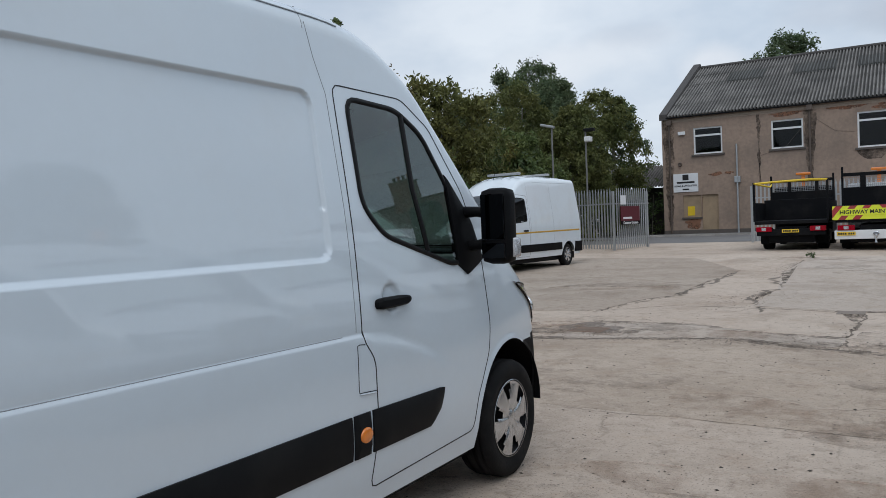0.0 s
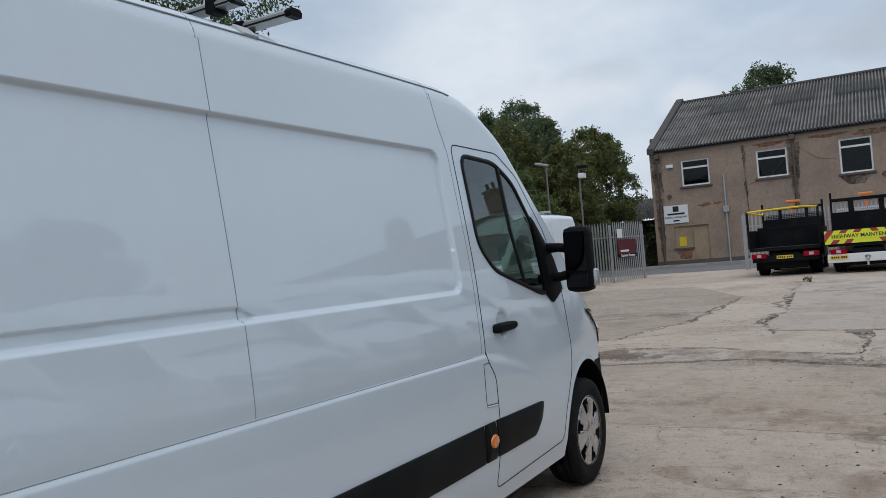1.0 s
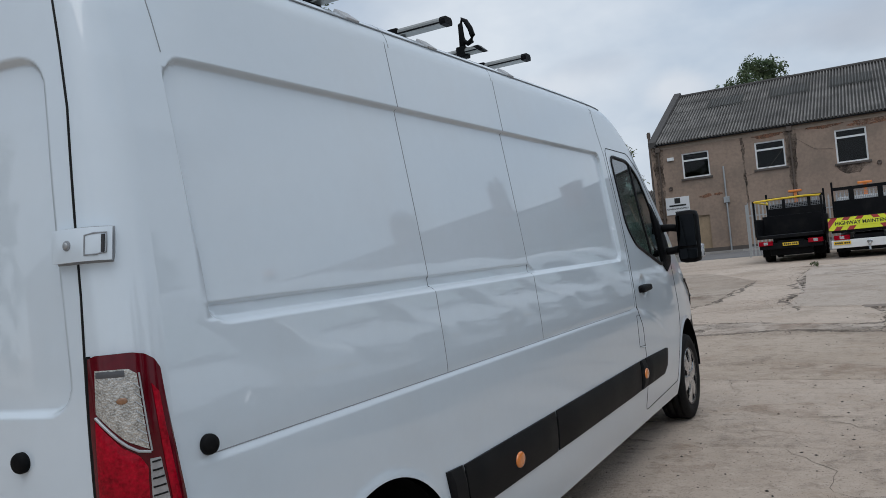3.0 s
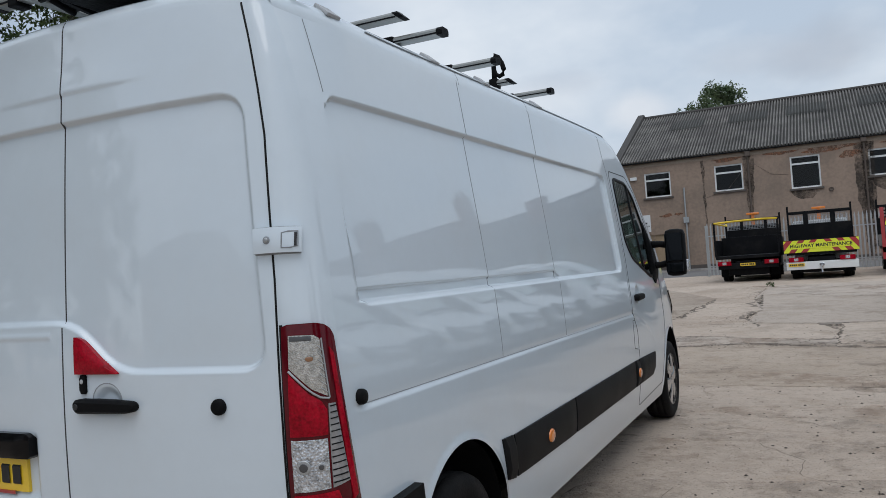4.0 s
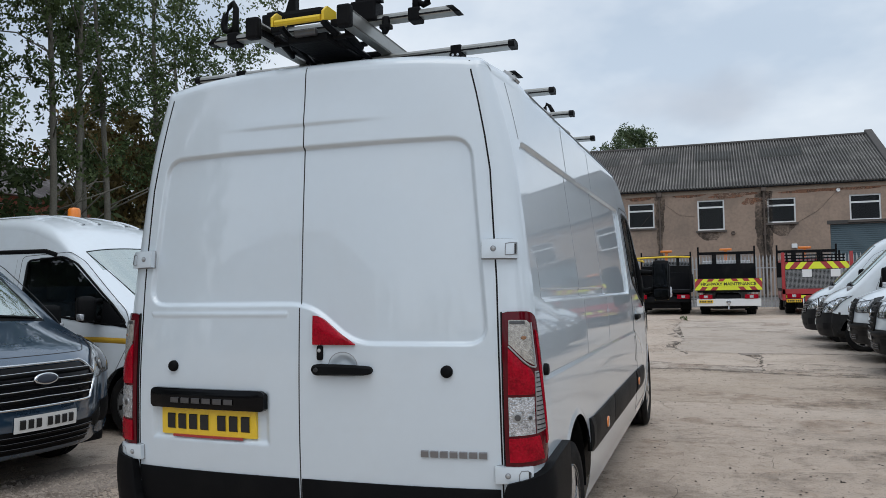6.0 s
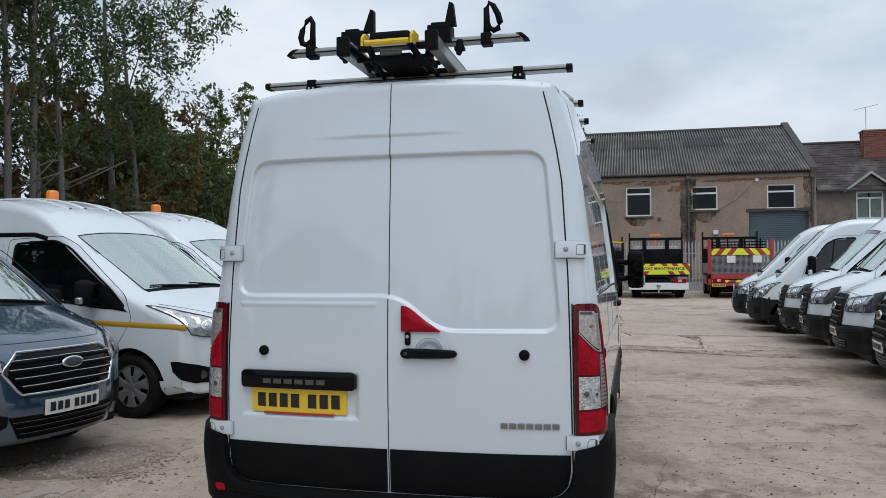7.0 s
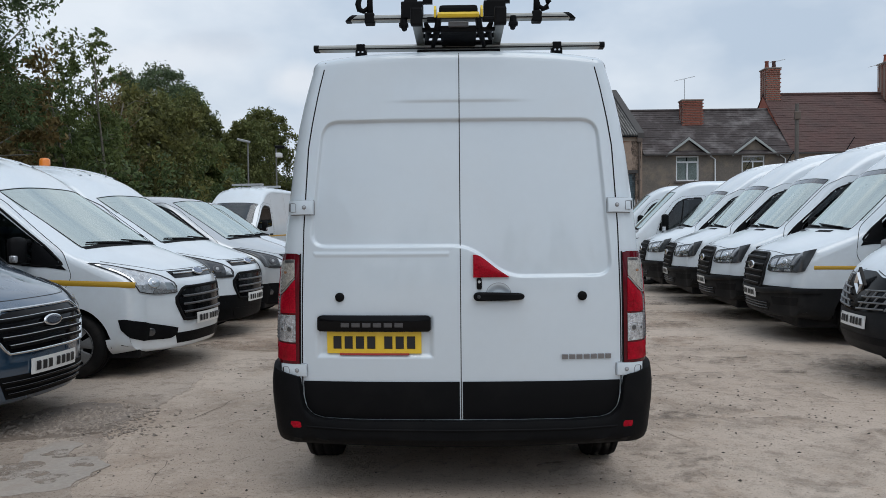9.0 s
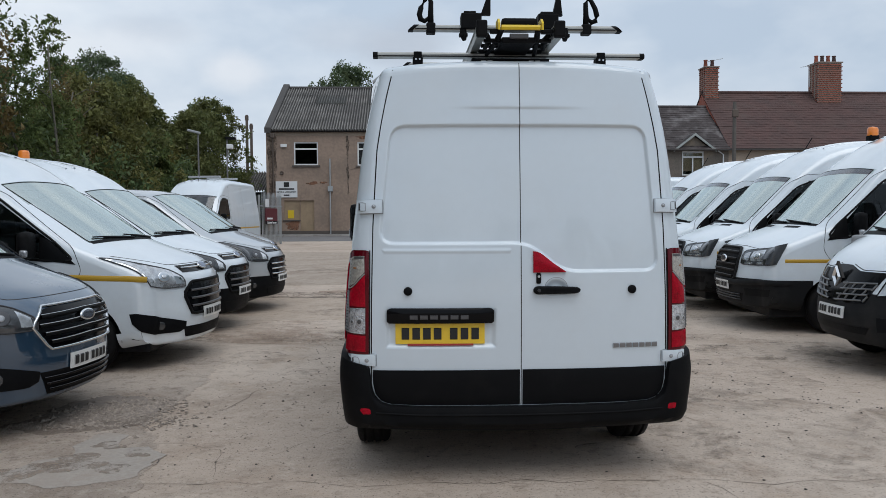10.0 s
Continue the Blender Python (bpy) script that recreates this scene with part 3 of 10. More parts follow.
def strip(name, path, proj, width, mat, parent, high=0.002, closed=False, label="", step=0.05):
    p = list(path) + ([path[0]] if closed else [])
    length = sum(math.dist(a, b) for a, b in zip(p, p[1:]))
    q = resample2(p, max(3, int(length / step) + 1))
    if closed:
        q = q[:-1]
    bm = add_strip(bmesh.new(), q, proj, width, high, closed)
    bmesh.ops.recalc_face_normals(bm, faces=bm.faces)
    return part(name, bm, mat, parent, label, smooth=True)


def disc(name, centre, radius, proj, mat, parent, label="", high=0.006, squash=1.0, tilt=0.0):
    """A small round button on the skin, with a rounded rim."""
    bm = bmesh.new()
    p, g = proj(*centre)
    t = g.cross(Vector((0, 0, 1))).normalized()
    u = t.cross(g).normalized()
    rings = []
    for r, hgt in ((1.0, -0.004), (1.0, high * 0.6), (0.88, high), (0.3, high * 1.05)):
        rings.append([bm.verts.new(p + g * hgt + r * radius * (math.cos(a + tilt) * t + squash * math.sin(a + tilt) * u)) for a in np.linspace(0, math.tau, 20, endpoint=False)])
    for r0, r1 in zip(rings, rings[1:]):
        for k in range(20):
            bm.faces.new((r0[k], r0[(k + 1) % 20], r1[(k + 1) % 20], r1[k]))
    bm.faces.new(rings[-1])
    bmesh.ops.recalc_face_normals(bm, faces=bm.faces)
    return part(name, bm, mat, parent, label, smooth=True)


HUB_GREY = material("dull_grey_hubcap", (0.20, 0.205, 0.21), 0.45, metal=0.4, vary=0.1, dirt=(0.12, 0.11, 0.10), dirt_amount=0.3, dirt_scale=8)


def wheel(parent, x, y, z, sg, radius=0.345, width=0.22, style="six"):
    """A tyre with grooves round its tread, and a cap of spokes on a steel rim."""
    hub = tagged(new("wheel"))
    hub.parent = parent
    hub.matrix_basis = Matrix.Translation((x, y, z))
    w, R = width / 2, radius
    prof = [(-w * 0.85, R * 0.66), (-w, R * 0.78), (-w, R * 0.88), (-w * 0.86, R * 0.97), (-w * 0.6, R)]
    for g in (-0.5, 0.0, 0.5):
        prof += [(w * (g - 0.08), R), (w * (g - 0.07), R - 0.009), (w * (g + 0.07), R - 0.009), (w * (g + 0.08), R)]
    prof += [(w * 0.6, R), (w * 0.86, R * 0.97), (w, R * 0.88), (w, R * 0.78), (w * 0.85, R * 0.66)]
    bm = add_lathe(bmesh.new(), prof, (0, 0, 0), 40)
    part("tyre", bm, RUBBER, hub, smooth=True)
    bm = add_lathe(bmesh.new(), [(sg * a, r * R) for a, r in ((-0.06, 0.60), (0.03, 0.62), (w * 0.88, 0.665), (w * 0.92, 0.64), (w * 0.72, 0.60), (w * 0.45, 0.56), (w * 0.35, 0.2), (w * 0.35, 0.02))], (0, 0, 0), 36)
    part("rim", bm, TRUCK_BLACK if style != "steel" else STEEL, hub, smooth=True)
    bm = bmesh.new()
    spokes = 6 if style == "six" else 7 if style == "grey" else 5
    steps = spokes * 14
    rings = ((0.005, 0.95), (0.10, 0.95), (0.13, 0.90), (0.17, 0.90), (0.25, 0.92), (0.34, 0.93), (0.42, 0.91), (0.50, 0.88), (0.57, 0.85), (0.615, 0.86), (0.655, 0.92), (0.66, 0.72))
    grid = []
    for rr, out in rings:
        row = []
        for k in range(steps):
            ang = math.tau * k / steps + 0.2
            off = abs((k % 14) - 7) / 7
            ridge = 0.05 * off * (0.2 < rr < 0.6)
            row.append(bm.verts.new((sg * w * (out + ridge - 0.05 * (off < 0.3) * (0.15 < rr < 0.6)), R * rr * math.cos(ang), R * rr * math.sin(ang))))
        grid.append(row)
    for i in range(len(rings) - 1):
        mid_r = (rings[i][0] + rings[i + 1][0]) / 2
        half = np.interp(mid_r, [0.30, 0.36, 0.60], [0.0, 1.6, 3.2 if style == "six" else 2.2])
        for k in range(steps):
            if 0.34 < mid_r < 0.60 and abs((k % 14) + 0.5 - 7) < half:
                continue
            bm.faces.new((grid[i][k], grid[i][(k + 1) % steps], grid[i + 1][(k + 1) % steps], grid[i + 1][k]))
    bmesh.ops.recalc_face_normals(bm, faces=bm.faces)
    part("hubcap", bm, STEEL if style != "grey" else HUB_GREY, hub, smooth=True)
    return hub


def liner(parent, sg, y, z, outer, inner, r):
    """The inside of a wheel arch, down to the axle."""
    bm, rows = bmesh.new(), []
    for x, q in ((outer, r), (inner, r), (inner, 0.05)):
        rows.append([bm.verts.new((sg * x, y + q * math.cos(a), z + q * math.sin(a))) for a in np.linspace(-0.05, math.pi + 0.05, 21)])
    for r0, r1 in zip(rows, rows[1:]):
        for k in range(20):
            bm.faces.new((r0[k], r0[k + 1], r1[k + 1], r1[k]))
    part("wheel_arch_liner", bm, PLASTIC, parent, smooth=True)


def bars_on(parent, name, proj, spans, z, height, mat, high=0.0035):
    """Plain bars in the place of characters: spans along the plate."""
    for a, b in spans:
        bm = add_strip(bmesh.new(), [(a, z), ((a + b) / 2, z), (b, z)], proj, height, high)
        bmesh.ops.recalc_face_normals(bm, faces=bm.faces)
        part(name, bm, mat, parent)


def plate(parent, proj, a0, a1, z0, z1, mat):
    """A number plate with its characters as plain bars."""
    p = patch("number_plate", [(a0, z0), (a1, z0)], [(a0, z1), (a1, z1)], proj, mat, parent,
              "yellow number plate" if mat is PLATE_Y else "white number plate", 6, 3, 0.012)
    w = a1 - a0
    s = [(a0 + w * q, a0 + w * (q + 0.085)) for q in (0.07, 0.19, 0.31, 0.43, 0.61, 0.73, 0.85)]
    off = lambda a, b: (lambda t: (t[0] + t[1] * 0.001, t[1]))(proj(a, b))
    bars_on(p, "character", off, s, (z0 + z1) / 2, (z1 - z0) * 0.62, INK)
    return p


# near-black tint stands in for the dark surroundings a door mirror reflects
MIRROR = material("mirror_glass", (0.018, 0.019, 0.021), 0.03, metal=1.0, vary=0.03)


def mirror_unit(parent, shape, sg, y, z, tall=0.34, wide=0.22, deep=0.10, reach=0.16, body=PLASTIC):
    """A door mirror: an arm pair and a rounded shell with two glasses facing back."""
    x = sg * float(shape.X(y, z))
    root = part("mirror_arm", bmesh.new(), body, parent)
    bm = bmesh.new()
    for dz in (-0.1, 0.08):
        add_tube(bm, [(x - sg * 0.06, y, z + dz), (x + sg * reach * 0.6, y + 0.03, z + dz), (x + sg * (reach + 0.05), y + 0.03, z + dz * 0.8)], [0.035, 0.028, 0.03], 8)
    bm.to_mesh(root.data)
    bm.free()
    smooth_on(root.data)
    cx, cy, cz = x + sg * (reach + wide / 2), y + 0.02, z
    bm = box((cx - wide / 2, cy - deep / 2, cz - tall / 2), (cx + wide / 2, cy + deep / 2, cz + tall / 2), min(wide, tall, deep * 1.6) * 0.3)
    part("mirror_shell", bm, body, root, smooth=True)
    bm = box((cx - wide * 0.40, cy - deep / 2 - 0.004, cz - tall * 0.18), (cx + wide * 0.40, cy - deep / 2 + 0.01, cz + tall * 0.42), 0.004)
    part("mirror_glass", bm, MIRROR, root)
    bm = box((cx - wide * 0.40, cy - deep / 2 - 0.004, cz - tall * 0.42), (cx + wide * 0.40, cy - deep / 2 + 0.01, cz - tall * 0.22), 0.004)
    part("mirror_glass", bm, MIRROR, root)
    ox = cx + sg * wide * 0.44
    bm = box((ox - 0.025, cy - 0.01, cz - tall * 0.42), (ox + 0.025, cy + deep * 0.48, cz - tall * 0.16), 0.015)
    part("indicator_lens", bm, CLEAR_LENS, root, "clear indicator lens", smooth=True)
    return root


def cabin(parent, shape, y_bulk, y_dash, z_seat, half):
    """What shows through the glass: floor, bulkhead, dashboard, wheel and seats."""
    part("bulkhead", box((-half, y_bulk - 0.03, 0.45), (half, y_bulk, z_seat + 1.05), 0.01), CABIN, parent)
    part("cab_floor", box((-half, y_bulk, 0.42), (half, y_dash + 0.35, 0.47), 0.005), CABIN, parent)
    bm = bmesh.new()
    add_box(bm, (-half, y_dash - 0.18, 0.5), (half, y_dash + 0.3, z_seat + 0.36), 0.05)
    add_box(bm, (-half, y_dash + 0.05, z_seat + 0.2), (half, y_dash + 0.62, z_seat + 0.38), 0.04)
    part("dashboard", bm, CABIN, parent, smooth=True)
    for x in (-0.5, 0.12, 0.52):
        s = part("seat", box((x - 0.22, y_bulk + 0.1, z_seat - 0.2), (x + 0.22, y_bulk + 0.58, z_seat), 0.05), SEAT, parent, smooth=True)
        bm = box((x - 0.21, -0.06, 0), (x + 0.21, 0.06, 0.62), 0.05)
        bmesh.ops.transform(bm, matrix=Matrix.Translation((0, y_bulk + 0.14, z_seat - 0.05)) @ Matrix.Rotation(radians(10), 4, 'X'), verts=bm.verts)
        part("backrest", bm, SEAT, s, smooth=True)
        part("headrest", box((x - 0.12, y_bulk + 0.02, z_seat + 0.58), (x + 0.12, y_bulk + 0.12, z_seat + 0.76), 0.04), SEAT, s, smooth=True)
    bm = bmesh.new()
    c, tilt = Vector((0.5, y_dash - 0.26, z_seat + 0.32)), Matrix.Rotation(radians(-60), 3, 'X')
    ring = [c + tilt @ Vector((0.19 * math.cos(a), 0.19 * math.sin(a), 0)) for a in np.linspace(0, math.tau, 25)]
    add_tube(bm, ring, 0.017, 8, False)
    for a in (0.3, 2.84, 4.71):
        add_tube(bm, [c + tilt @ Vector((0.02 * math.cos(a), 0.02 * math.sin(a), 0)), c + tilt @ Vector((0.18 * math.cos(a), 0.18 * math.sin(a), 0))], 0.02, 6)
    part("steering_wheel", bm, PLASTIC, parent, smooth=True)


def wipers(parent, shape, a_list, length=0.62):
    for a in a_list:
        f = shape.over('screen', 0.012)
        bm = bmesh.new()
        pts = [f(a + length * q * 0.9, 0.995 - 0.05 * q)[0] for q in np.linspace(0, 1, 7)]
        add_tube(bm, pts, [0.014, 0.013, 0.012, 0.011, 0.01, 0.008, 0.006], 6)
        add_tube(bm, [f(a + length * q, 0.985 - 0.07 * q)[0] for q in np.linspace(0.15, 1.1, 6)], 0.008, 5)
        part("wiper", bm, PLASTIC, parent, "black windscreen wiper", smooth=True)


def screen_trim(parent, shape, half):
    """Black seal round a windscreen and the cowl at its foot."""
    f = shape.over('screen', 0.002)
    strip("screen_seal", [(-half, 0.99), (-half, 0.02), (half, 0.02), (half, 0.99)], f, 0.010, SEAL, parent, 0.002, False, "", 0.04)
    patch("cowl", [(-half, 0.97), (half, 0.97)], [(-half, 1.04), (half, 1.04)], shape.over('screen', 0.004), PLASTIC, parent, "black windscreen cowl", 14, 3, 0.01)


def make_body(root, pieces, mats, labels=None):
    """Turns the sorted faces into part objects."""
    made = {}
    for name, (v, f, nn) in pieces.items():
        plain = name.split(".")[0]
        made[name] = mesh_part(plain, v, f, mats[plain], root, (labels or {}).get(name, ""), True, nn)
    return made


def finish_glass(made):
    for k, ob in made.items():
        if k.split(".")[0] in ("windscreen", "side_window"):
            ob.visible_shadow = False


def sdf_poly(poly, x, z):
    """Signed distance to a polygon, below zero inside."""
    d = np.full(np.shape(x), 1e9)
    k = len(poly)
    for i in range(k):
        (x0, z0), (x1, z1) = poly[i], poly[(i + 1) % k]
        ex, ez = x1 - x0, z1 - z0
        t = np.clip(((x - x0) * ex + (z - z0) * ez) / (ex * ex + ez * ez + 1e-12), 0, 1)
        d = np.minimum(d, np.hypot(x - x0 - t * ex, z - z0 - t * ez))
    return np.where(inside(poly, x, z), -d, d)




# ---- the white panel van with roof bars that the camera walks round ----
TALLVAN_PROFILE = [
    (0.03, 0.40, 0, 0.12, 0.055, 0.0, 'rear'), (0.0, 1.0, 0.3, 0.12, 0.055, 0.0, 'rear'), (0.03, 1.75, 0.3, 0.12, 0.06, 0.0, 'rear'),
    (0.09, 2.475, 0.06, 0.065, 0.06, -0.03, 'roof'), (0.8, 2.50, 0.2, 0.13, 0.0, -0.045, 'roof'), (3.5, 2.535, 0.4, 0.13, 0.0, -0.045, 'roof'),
    (4.37, 2.535, 0.35, 0.13, 0.0, -0.045, 'header'), (4.82, 2.29, 0.15, 0.10, -0.05, -0.04, 'screen'), (5.72, 1.36, 0.12, 0.07, -0.12, -0.02, 'bonnet'),
    (6.16, 1.14, 0.25, 0.12, -0.2, -0.03, 'nose'), (6.34, 0.85, 0.15, 0.16, -0.28, 0.0, 'nose'), (6.39, 0.50, 0.1, 0.16, -0.30, 0.0, 'nose'),
    (6.32, 0.30, 0.05, 0.14, -0.28, 0.0, 'under'), (6.1, 0.28, 0, 0.14, -0.28, 0.0, 'under')]
TALLVAN_WIDTHS = [(0.25, 0.965), (0.42, 1.0), (0.6, 1.018), (0.95, 1.013), (1.2, 1.0), (1.45, 0.982), (1.7, 0.953), (2.09, 0.903), (2.38, 0.868), (2.6, 0.84)]
TALLVAN_WINDOW = round_poly([(4.17, 2.10), (4.56, 2.085), (4.76, 1.98), (5.03, 1.60), (5.08, 1.34), (4.93, 1.305), (4.32, 1.48), (4.18, 1.62)], 0.07)
TALLVAN_DOOR = round_poly([(4.115, 0.37), (4.165, 0.66), (4.165, 0.935), (4.085, 1.035), (4.09, 1.6), (4.085, 2.15), (4.62, 2.145), (4.84, 2.02), (5.10, 1.68), (5.24, 1.30), (5.28, 0.95), (5.25, 0.80), (5.10, 0.58), (5.06, 0.40)], 0.045)
REAR_PANEL = round_poly([(-0.825, 1.405), (0.045, 1.405), (0.255, 1.238), (0.825, 1.238), (0.752, 2.095), (-0.752, 2.095)], 0.092, 7)


def hero_rear(x, z):
    d = -0.018 * (1 - smoothstep(sdf_poly(REAR_PANEL, x, z), -0.011, 0.002))
    px, pz = np.abs(x + 0.468) - 0.325, np.abs(z - 0.915) - 0.118
    d -= 0.016 * (1 - smoothstep(np.maximum(px, pz), -0.03, 0.0))
    hd = np.hypot((x - 0.205) / 1.0, z - 1.128)
    d -= 0.016 * (1 - smoothstep(hd, 0.040, 0.076)) * smoothstep(z, 1.09, 1.15)
    d += 0.006 * np.exp(-((z - 2.2) / np.where(z > 2.2, 0.07, 0.008)) ** 2) * np.exp(-(x / 0.33) ** 4)
    d += 0.004 * (1 - smoothstep(np.abs(z - 1.365), 0.004, 0.014)) * (x < -0.06) * (x > -0.8)
    return d


def hero_side(y, z):
    """Relief of the flanks: a sunk panel, a deeper band along its foot, a shoulder line and the wheel arches."""
    zt = z + 0.005 * (1 - np.clip((z - 1.4) / 0.7, 0, 1)) * (y - 0.39)
    by, bz = np.abs(y - 2.14) - 1.80 + 0.07, np.abs(zt - 1.752) - 0.352 + 0.07
    sd = np.hypot(np.maximum(by, 0), np.maximum(bz, 0)) + np.minimum(np.maximum(by, bz), 0) - 0.07
    soft = np.where(z < 1.6, 0.019, 0.011)
    ramp = np.clip(-sd / soft, 0, 1)
    d = -0.021 * (0.6 * ramp + 0.4 * ramp * ramp * (3 - 2 * ramp))
    cy = np.abs(y - 1.42) - 1.09
    band = smoothstep(zt, 1.414, 1.419) * (1 - smoothstep(zt + 0.03 * smoothstep(y, 2.42, 2.50), 1.453, 1.459))
    d -= 0.009 * band * (1 - smoothstep(cy, -0.03, 0.003))
    zc = np.interp(y, [0, 3.2, 4.09, 4.25, 4.39, 4.55, 4.69, 4.80, 4.9], [1.10, 1.076, 1.064, 1.048, 1.008, 0.955, 0.888, 0.809, 0.72])
    amp = smoothstep(y, 0.2, 0.36) * (1 - smoothstep(y, 4.60, 4.84))
    up = z - zc
    door = smoothstep(y, 4.08, 4.2)
    above = -0.004 * np.exp(-np.maximum(up, 0) / (0.028 + 0.03 * door))
    below = -0.004 + 0.0065 * smoothstep(-up, 0.0, 0.022 + 0.045 * door) - 0.0025 * smoothstep(-up, 0.03, 0.26)
    d += amp * np.where(up >= 0, above, below)
    for yc in (0.97, 5.54):
        q = np.hypot(y - yc, z - 0.395) - 0.43
        d += 0.007 * (1 - smoothstep(q, 0.0, 0.035)) * (z > 0.3)
    hd = np.hypot(y - 4.33, (z - 1.195) * 1.0)
    d -= 0.018 * (1 - smoothstep(hd, 0.045, 0.075))
    return d


def tallvan_ribbon(tag, x, y, z, flat):
    c = np.full(len(x), "body", dtype=object)
    seam = np.interp(z, [0.49, 0.68, 1.5, 2.42], [0.874, 0.873, 0.858, 0.765])
    door = (tag == 'rear') & (np.abs(x) < seam) & (z < 2.44)
    c[door & (x < 0)] = "rear_door.l"
    c[door & (x >= 0)] = "rear_door.r"
    c[(tag == 'screen') & flat & (np.abs(x) < 0.80)] = "windscreen"
    c[np.isin(tag, ['nose', 'under']) & (z < 0.80)] = "front_bumper"
    return c


def tallvan_side(sg, y, z):
    c = np.full(len(y), "body", dtype=object)
    s = ".r" if sg > 0 else ".l"
    c[inside(TALLVAN_DOOR, y, z)] = "cab_door" + s
    c[inside(TALLVAN_WINDOW, y, z)] = "side_window" + s
    c[(y > 5.7) & (z < 0.78)] = "front_bumper"
    return c


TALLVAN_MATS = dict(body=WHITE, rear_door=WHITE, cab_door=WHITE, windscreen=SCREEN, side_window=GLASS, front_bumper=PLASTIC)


def tallvan_front(root, sh, plate_on=True):
    """Headlamps, slatted grille with a plain diamond badge, bumper openings and wipers."""
    f = sh.nose(0.006)
    g = patch("grille", [(-0.50, 0.70), (0, 0.67), (0.50, 0.70)], [(-0.64, 1.0), (-0.3, 1.0), (-0.12, 1.05), (0.12, 1.05), (0.3, 1.0), (0.64, 1.0)], f, GLOSS_BLACK, root, "black grille with chrome slots", 25, 5, 0.03)
    for s in (1, -1):
        rows = ((0.715, 0.06, 0.47), (0.772, 0.09, 0.52), (0.829, 0.125, 0.555), (0.886, 0.15, 0.585))
        for z, a0, a1 in rows:
            strip("grille_slat", [(s * a0, z - 0.012), (s * (a0 + a1) / 2, z), (s * a1, z + 0.012)], sh.nose(0.010), 0.017, GRILLE_SILVER, g, 0.010)
        for k, ((z0, p0, q0), (z1, p1, q1)) in enumerate(zip(rows, rows[1:])):
            for c in np.arange(0.06 + 0.06 * (k % 2), 0.43, 0.12):
                strip("grille_rib", [(s * (p0 + c), z0), (s * (p1 + c + 0.012), z1)], sh.nose(0.010), 0.015, GRILLE_SILVER, g, 0.008)
        strip("bonnet_gap", [(s * 0.13, 1.06), (s * 0.34, 1.012), (s * 0.68, 1.02), (s * 0.9, 1.13)], sh.nose(0.001), 0.010, GAP, root, 0.0006)
    ring = prism([(0, 0.165), (0.115, 0), (0, -0.165), (-0.115, 0)], 0.025, Matrix.Translation(sh.nose(0.004)(0, 0.92)[0]) @ Matrix.Rotation(radians(90), 4, 'X') @ Matrix.Rotation(radians(180), 4, 'Y'))
    part("badge_surround", ring, GLOSS_BLACK, root)
    p, g2 = sh.nose(0.03)(0, 0.92)
    turn_up = Matrix.Translation(p) @ Matrix.Rotation(radians(90), 4, 'X') @ Matrix.Rotation(radians(180), 4, 'Y')
    bm = bmesh.new()
    out, inn = [(0, 0.125), (0.082, 0), (0, -0.125), (-0.082, 0)], [(0, 0.052), (0.034, 0), (0, -0.052), (-0.034, 0)]
    rings = [[bm.verts.new(turn_up @ Vector((x, y, z))) for x, y in q] for q, z in ((out, -0.015), ([(x * 0.78, y * 0.78) for x, y in out], 0.022), (inn, -0.01))]
    for r0, r1 in zip(rings, rings[1:]):
        for k in range(4):
            bm.faces.new((r0[k], r0[(k + 1) % 4], r1[(k + 1) % 4], r1[k]))
    bmesh.ops.recalc_face_normals(bm, faces=bm.faces)
    part("badge", bm, CHROME, root, "plain chrome diamond badge")
    for sg in (1, -1):
        lamp = patch("headlamp", [(sg * 0.60, 0.78), (sg * 0.80, 0.80), (sg * 0.96, 0.88)], [(sg * 0.67, 0.99), (sg * 0.84, 1.06), (sg * 1.06, 1.16)], sh.nose(0.008), LAMP_CLEAR, root, "clear headlamp", 12, 6, 0.03)
        for a, z, r in ((0.76, 0.90, 0.075), (0.93, 0.985, 0.05)):
            bowl = disc("reflector", (sg * a, z), r, sh.nose(0.014), CHROME, lamp, high=0.008)
            disc("bulb", (sg * a, z), r * 0.35, sh.nose(0.024), HEADLAMP, bowl, high=0.004)
        strip("lamp_edge", [(sg * 0.60, 0.78), (sg * 0.80, 0.80), (sg * 0.96, 0.88), (sg * 1.06, 1.16), (sg * 0.84, 1.06), (sg * 0.67, 0.99)], sh.nose(0.009), 0.012, GLOSS_BLACK, lamp, 0.004, True)
        patch("fog_recess", [(sg * 0.62, 0.44), (sg * 0.9, 0.46)], [(sg * 0.62, 0.58), (sg * 0.86, 0.58)], sh.nose(0.006), TRUCK_BLACK, root, "", 6, 3, 0.02)
    patch("lower_intake", [(-0.5, 0.40), (0.5, 0.40)], [(-0.55, 0.47), (0.55, 0.47)], sh.nose(0.006), TRUCK_BLACK, root, "", 10, 3, 0.02)
    plate(root, sh.nose(0.02), -0.26, 0.26, 0.53, 0.645, PLATE_W)
    wipers(root, sh, (-0.62, -0.02))
    screen_trim(root, sh, 0.79)


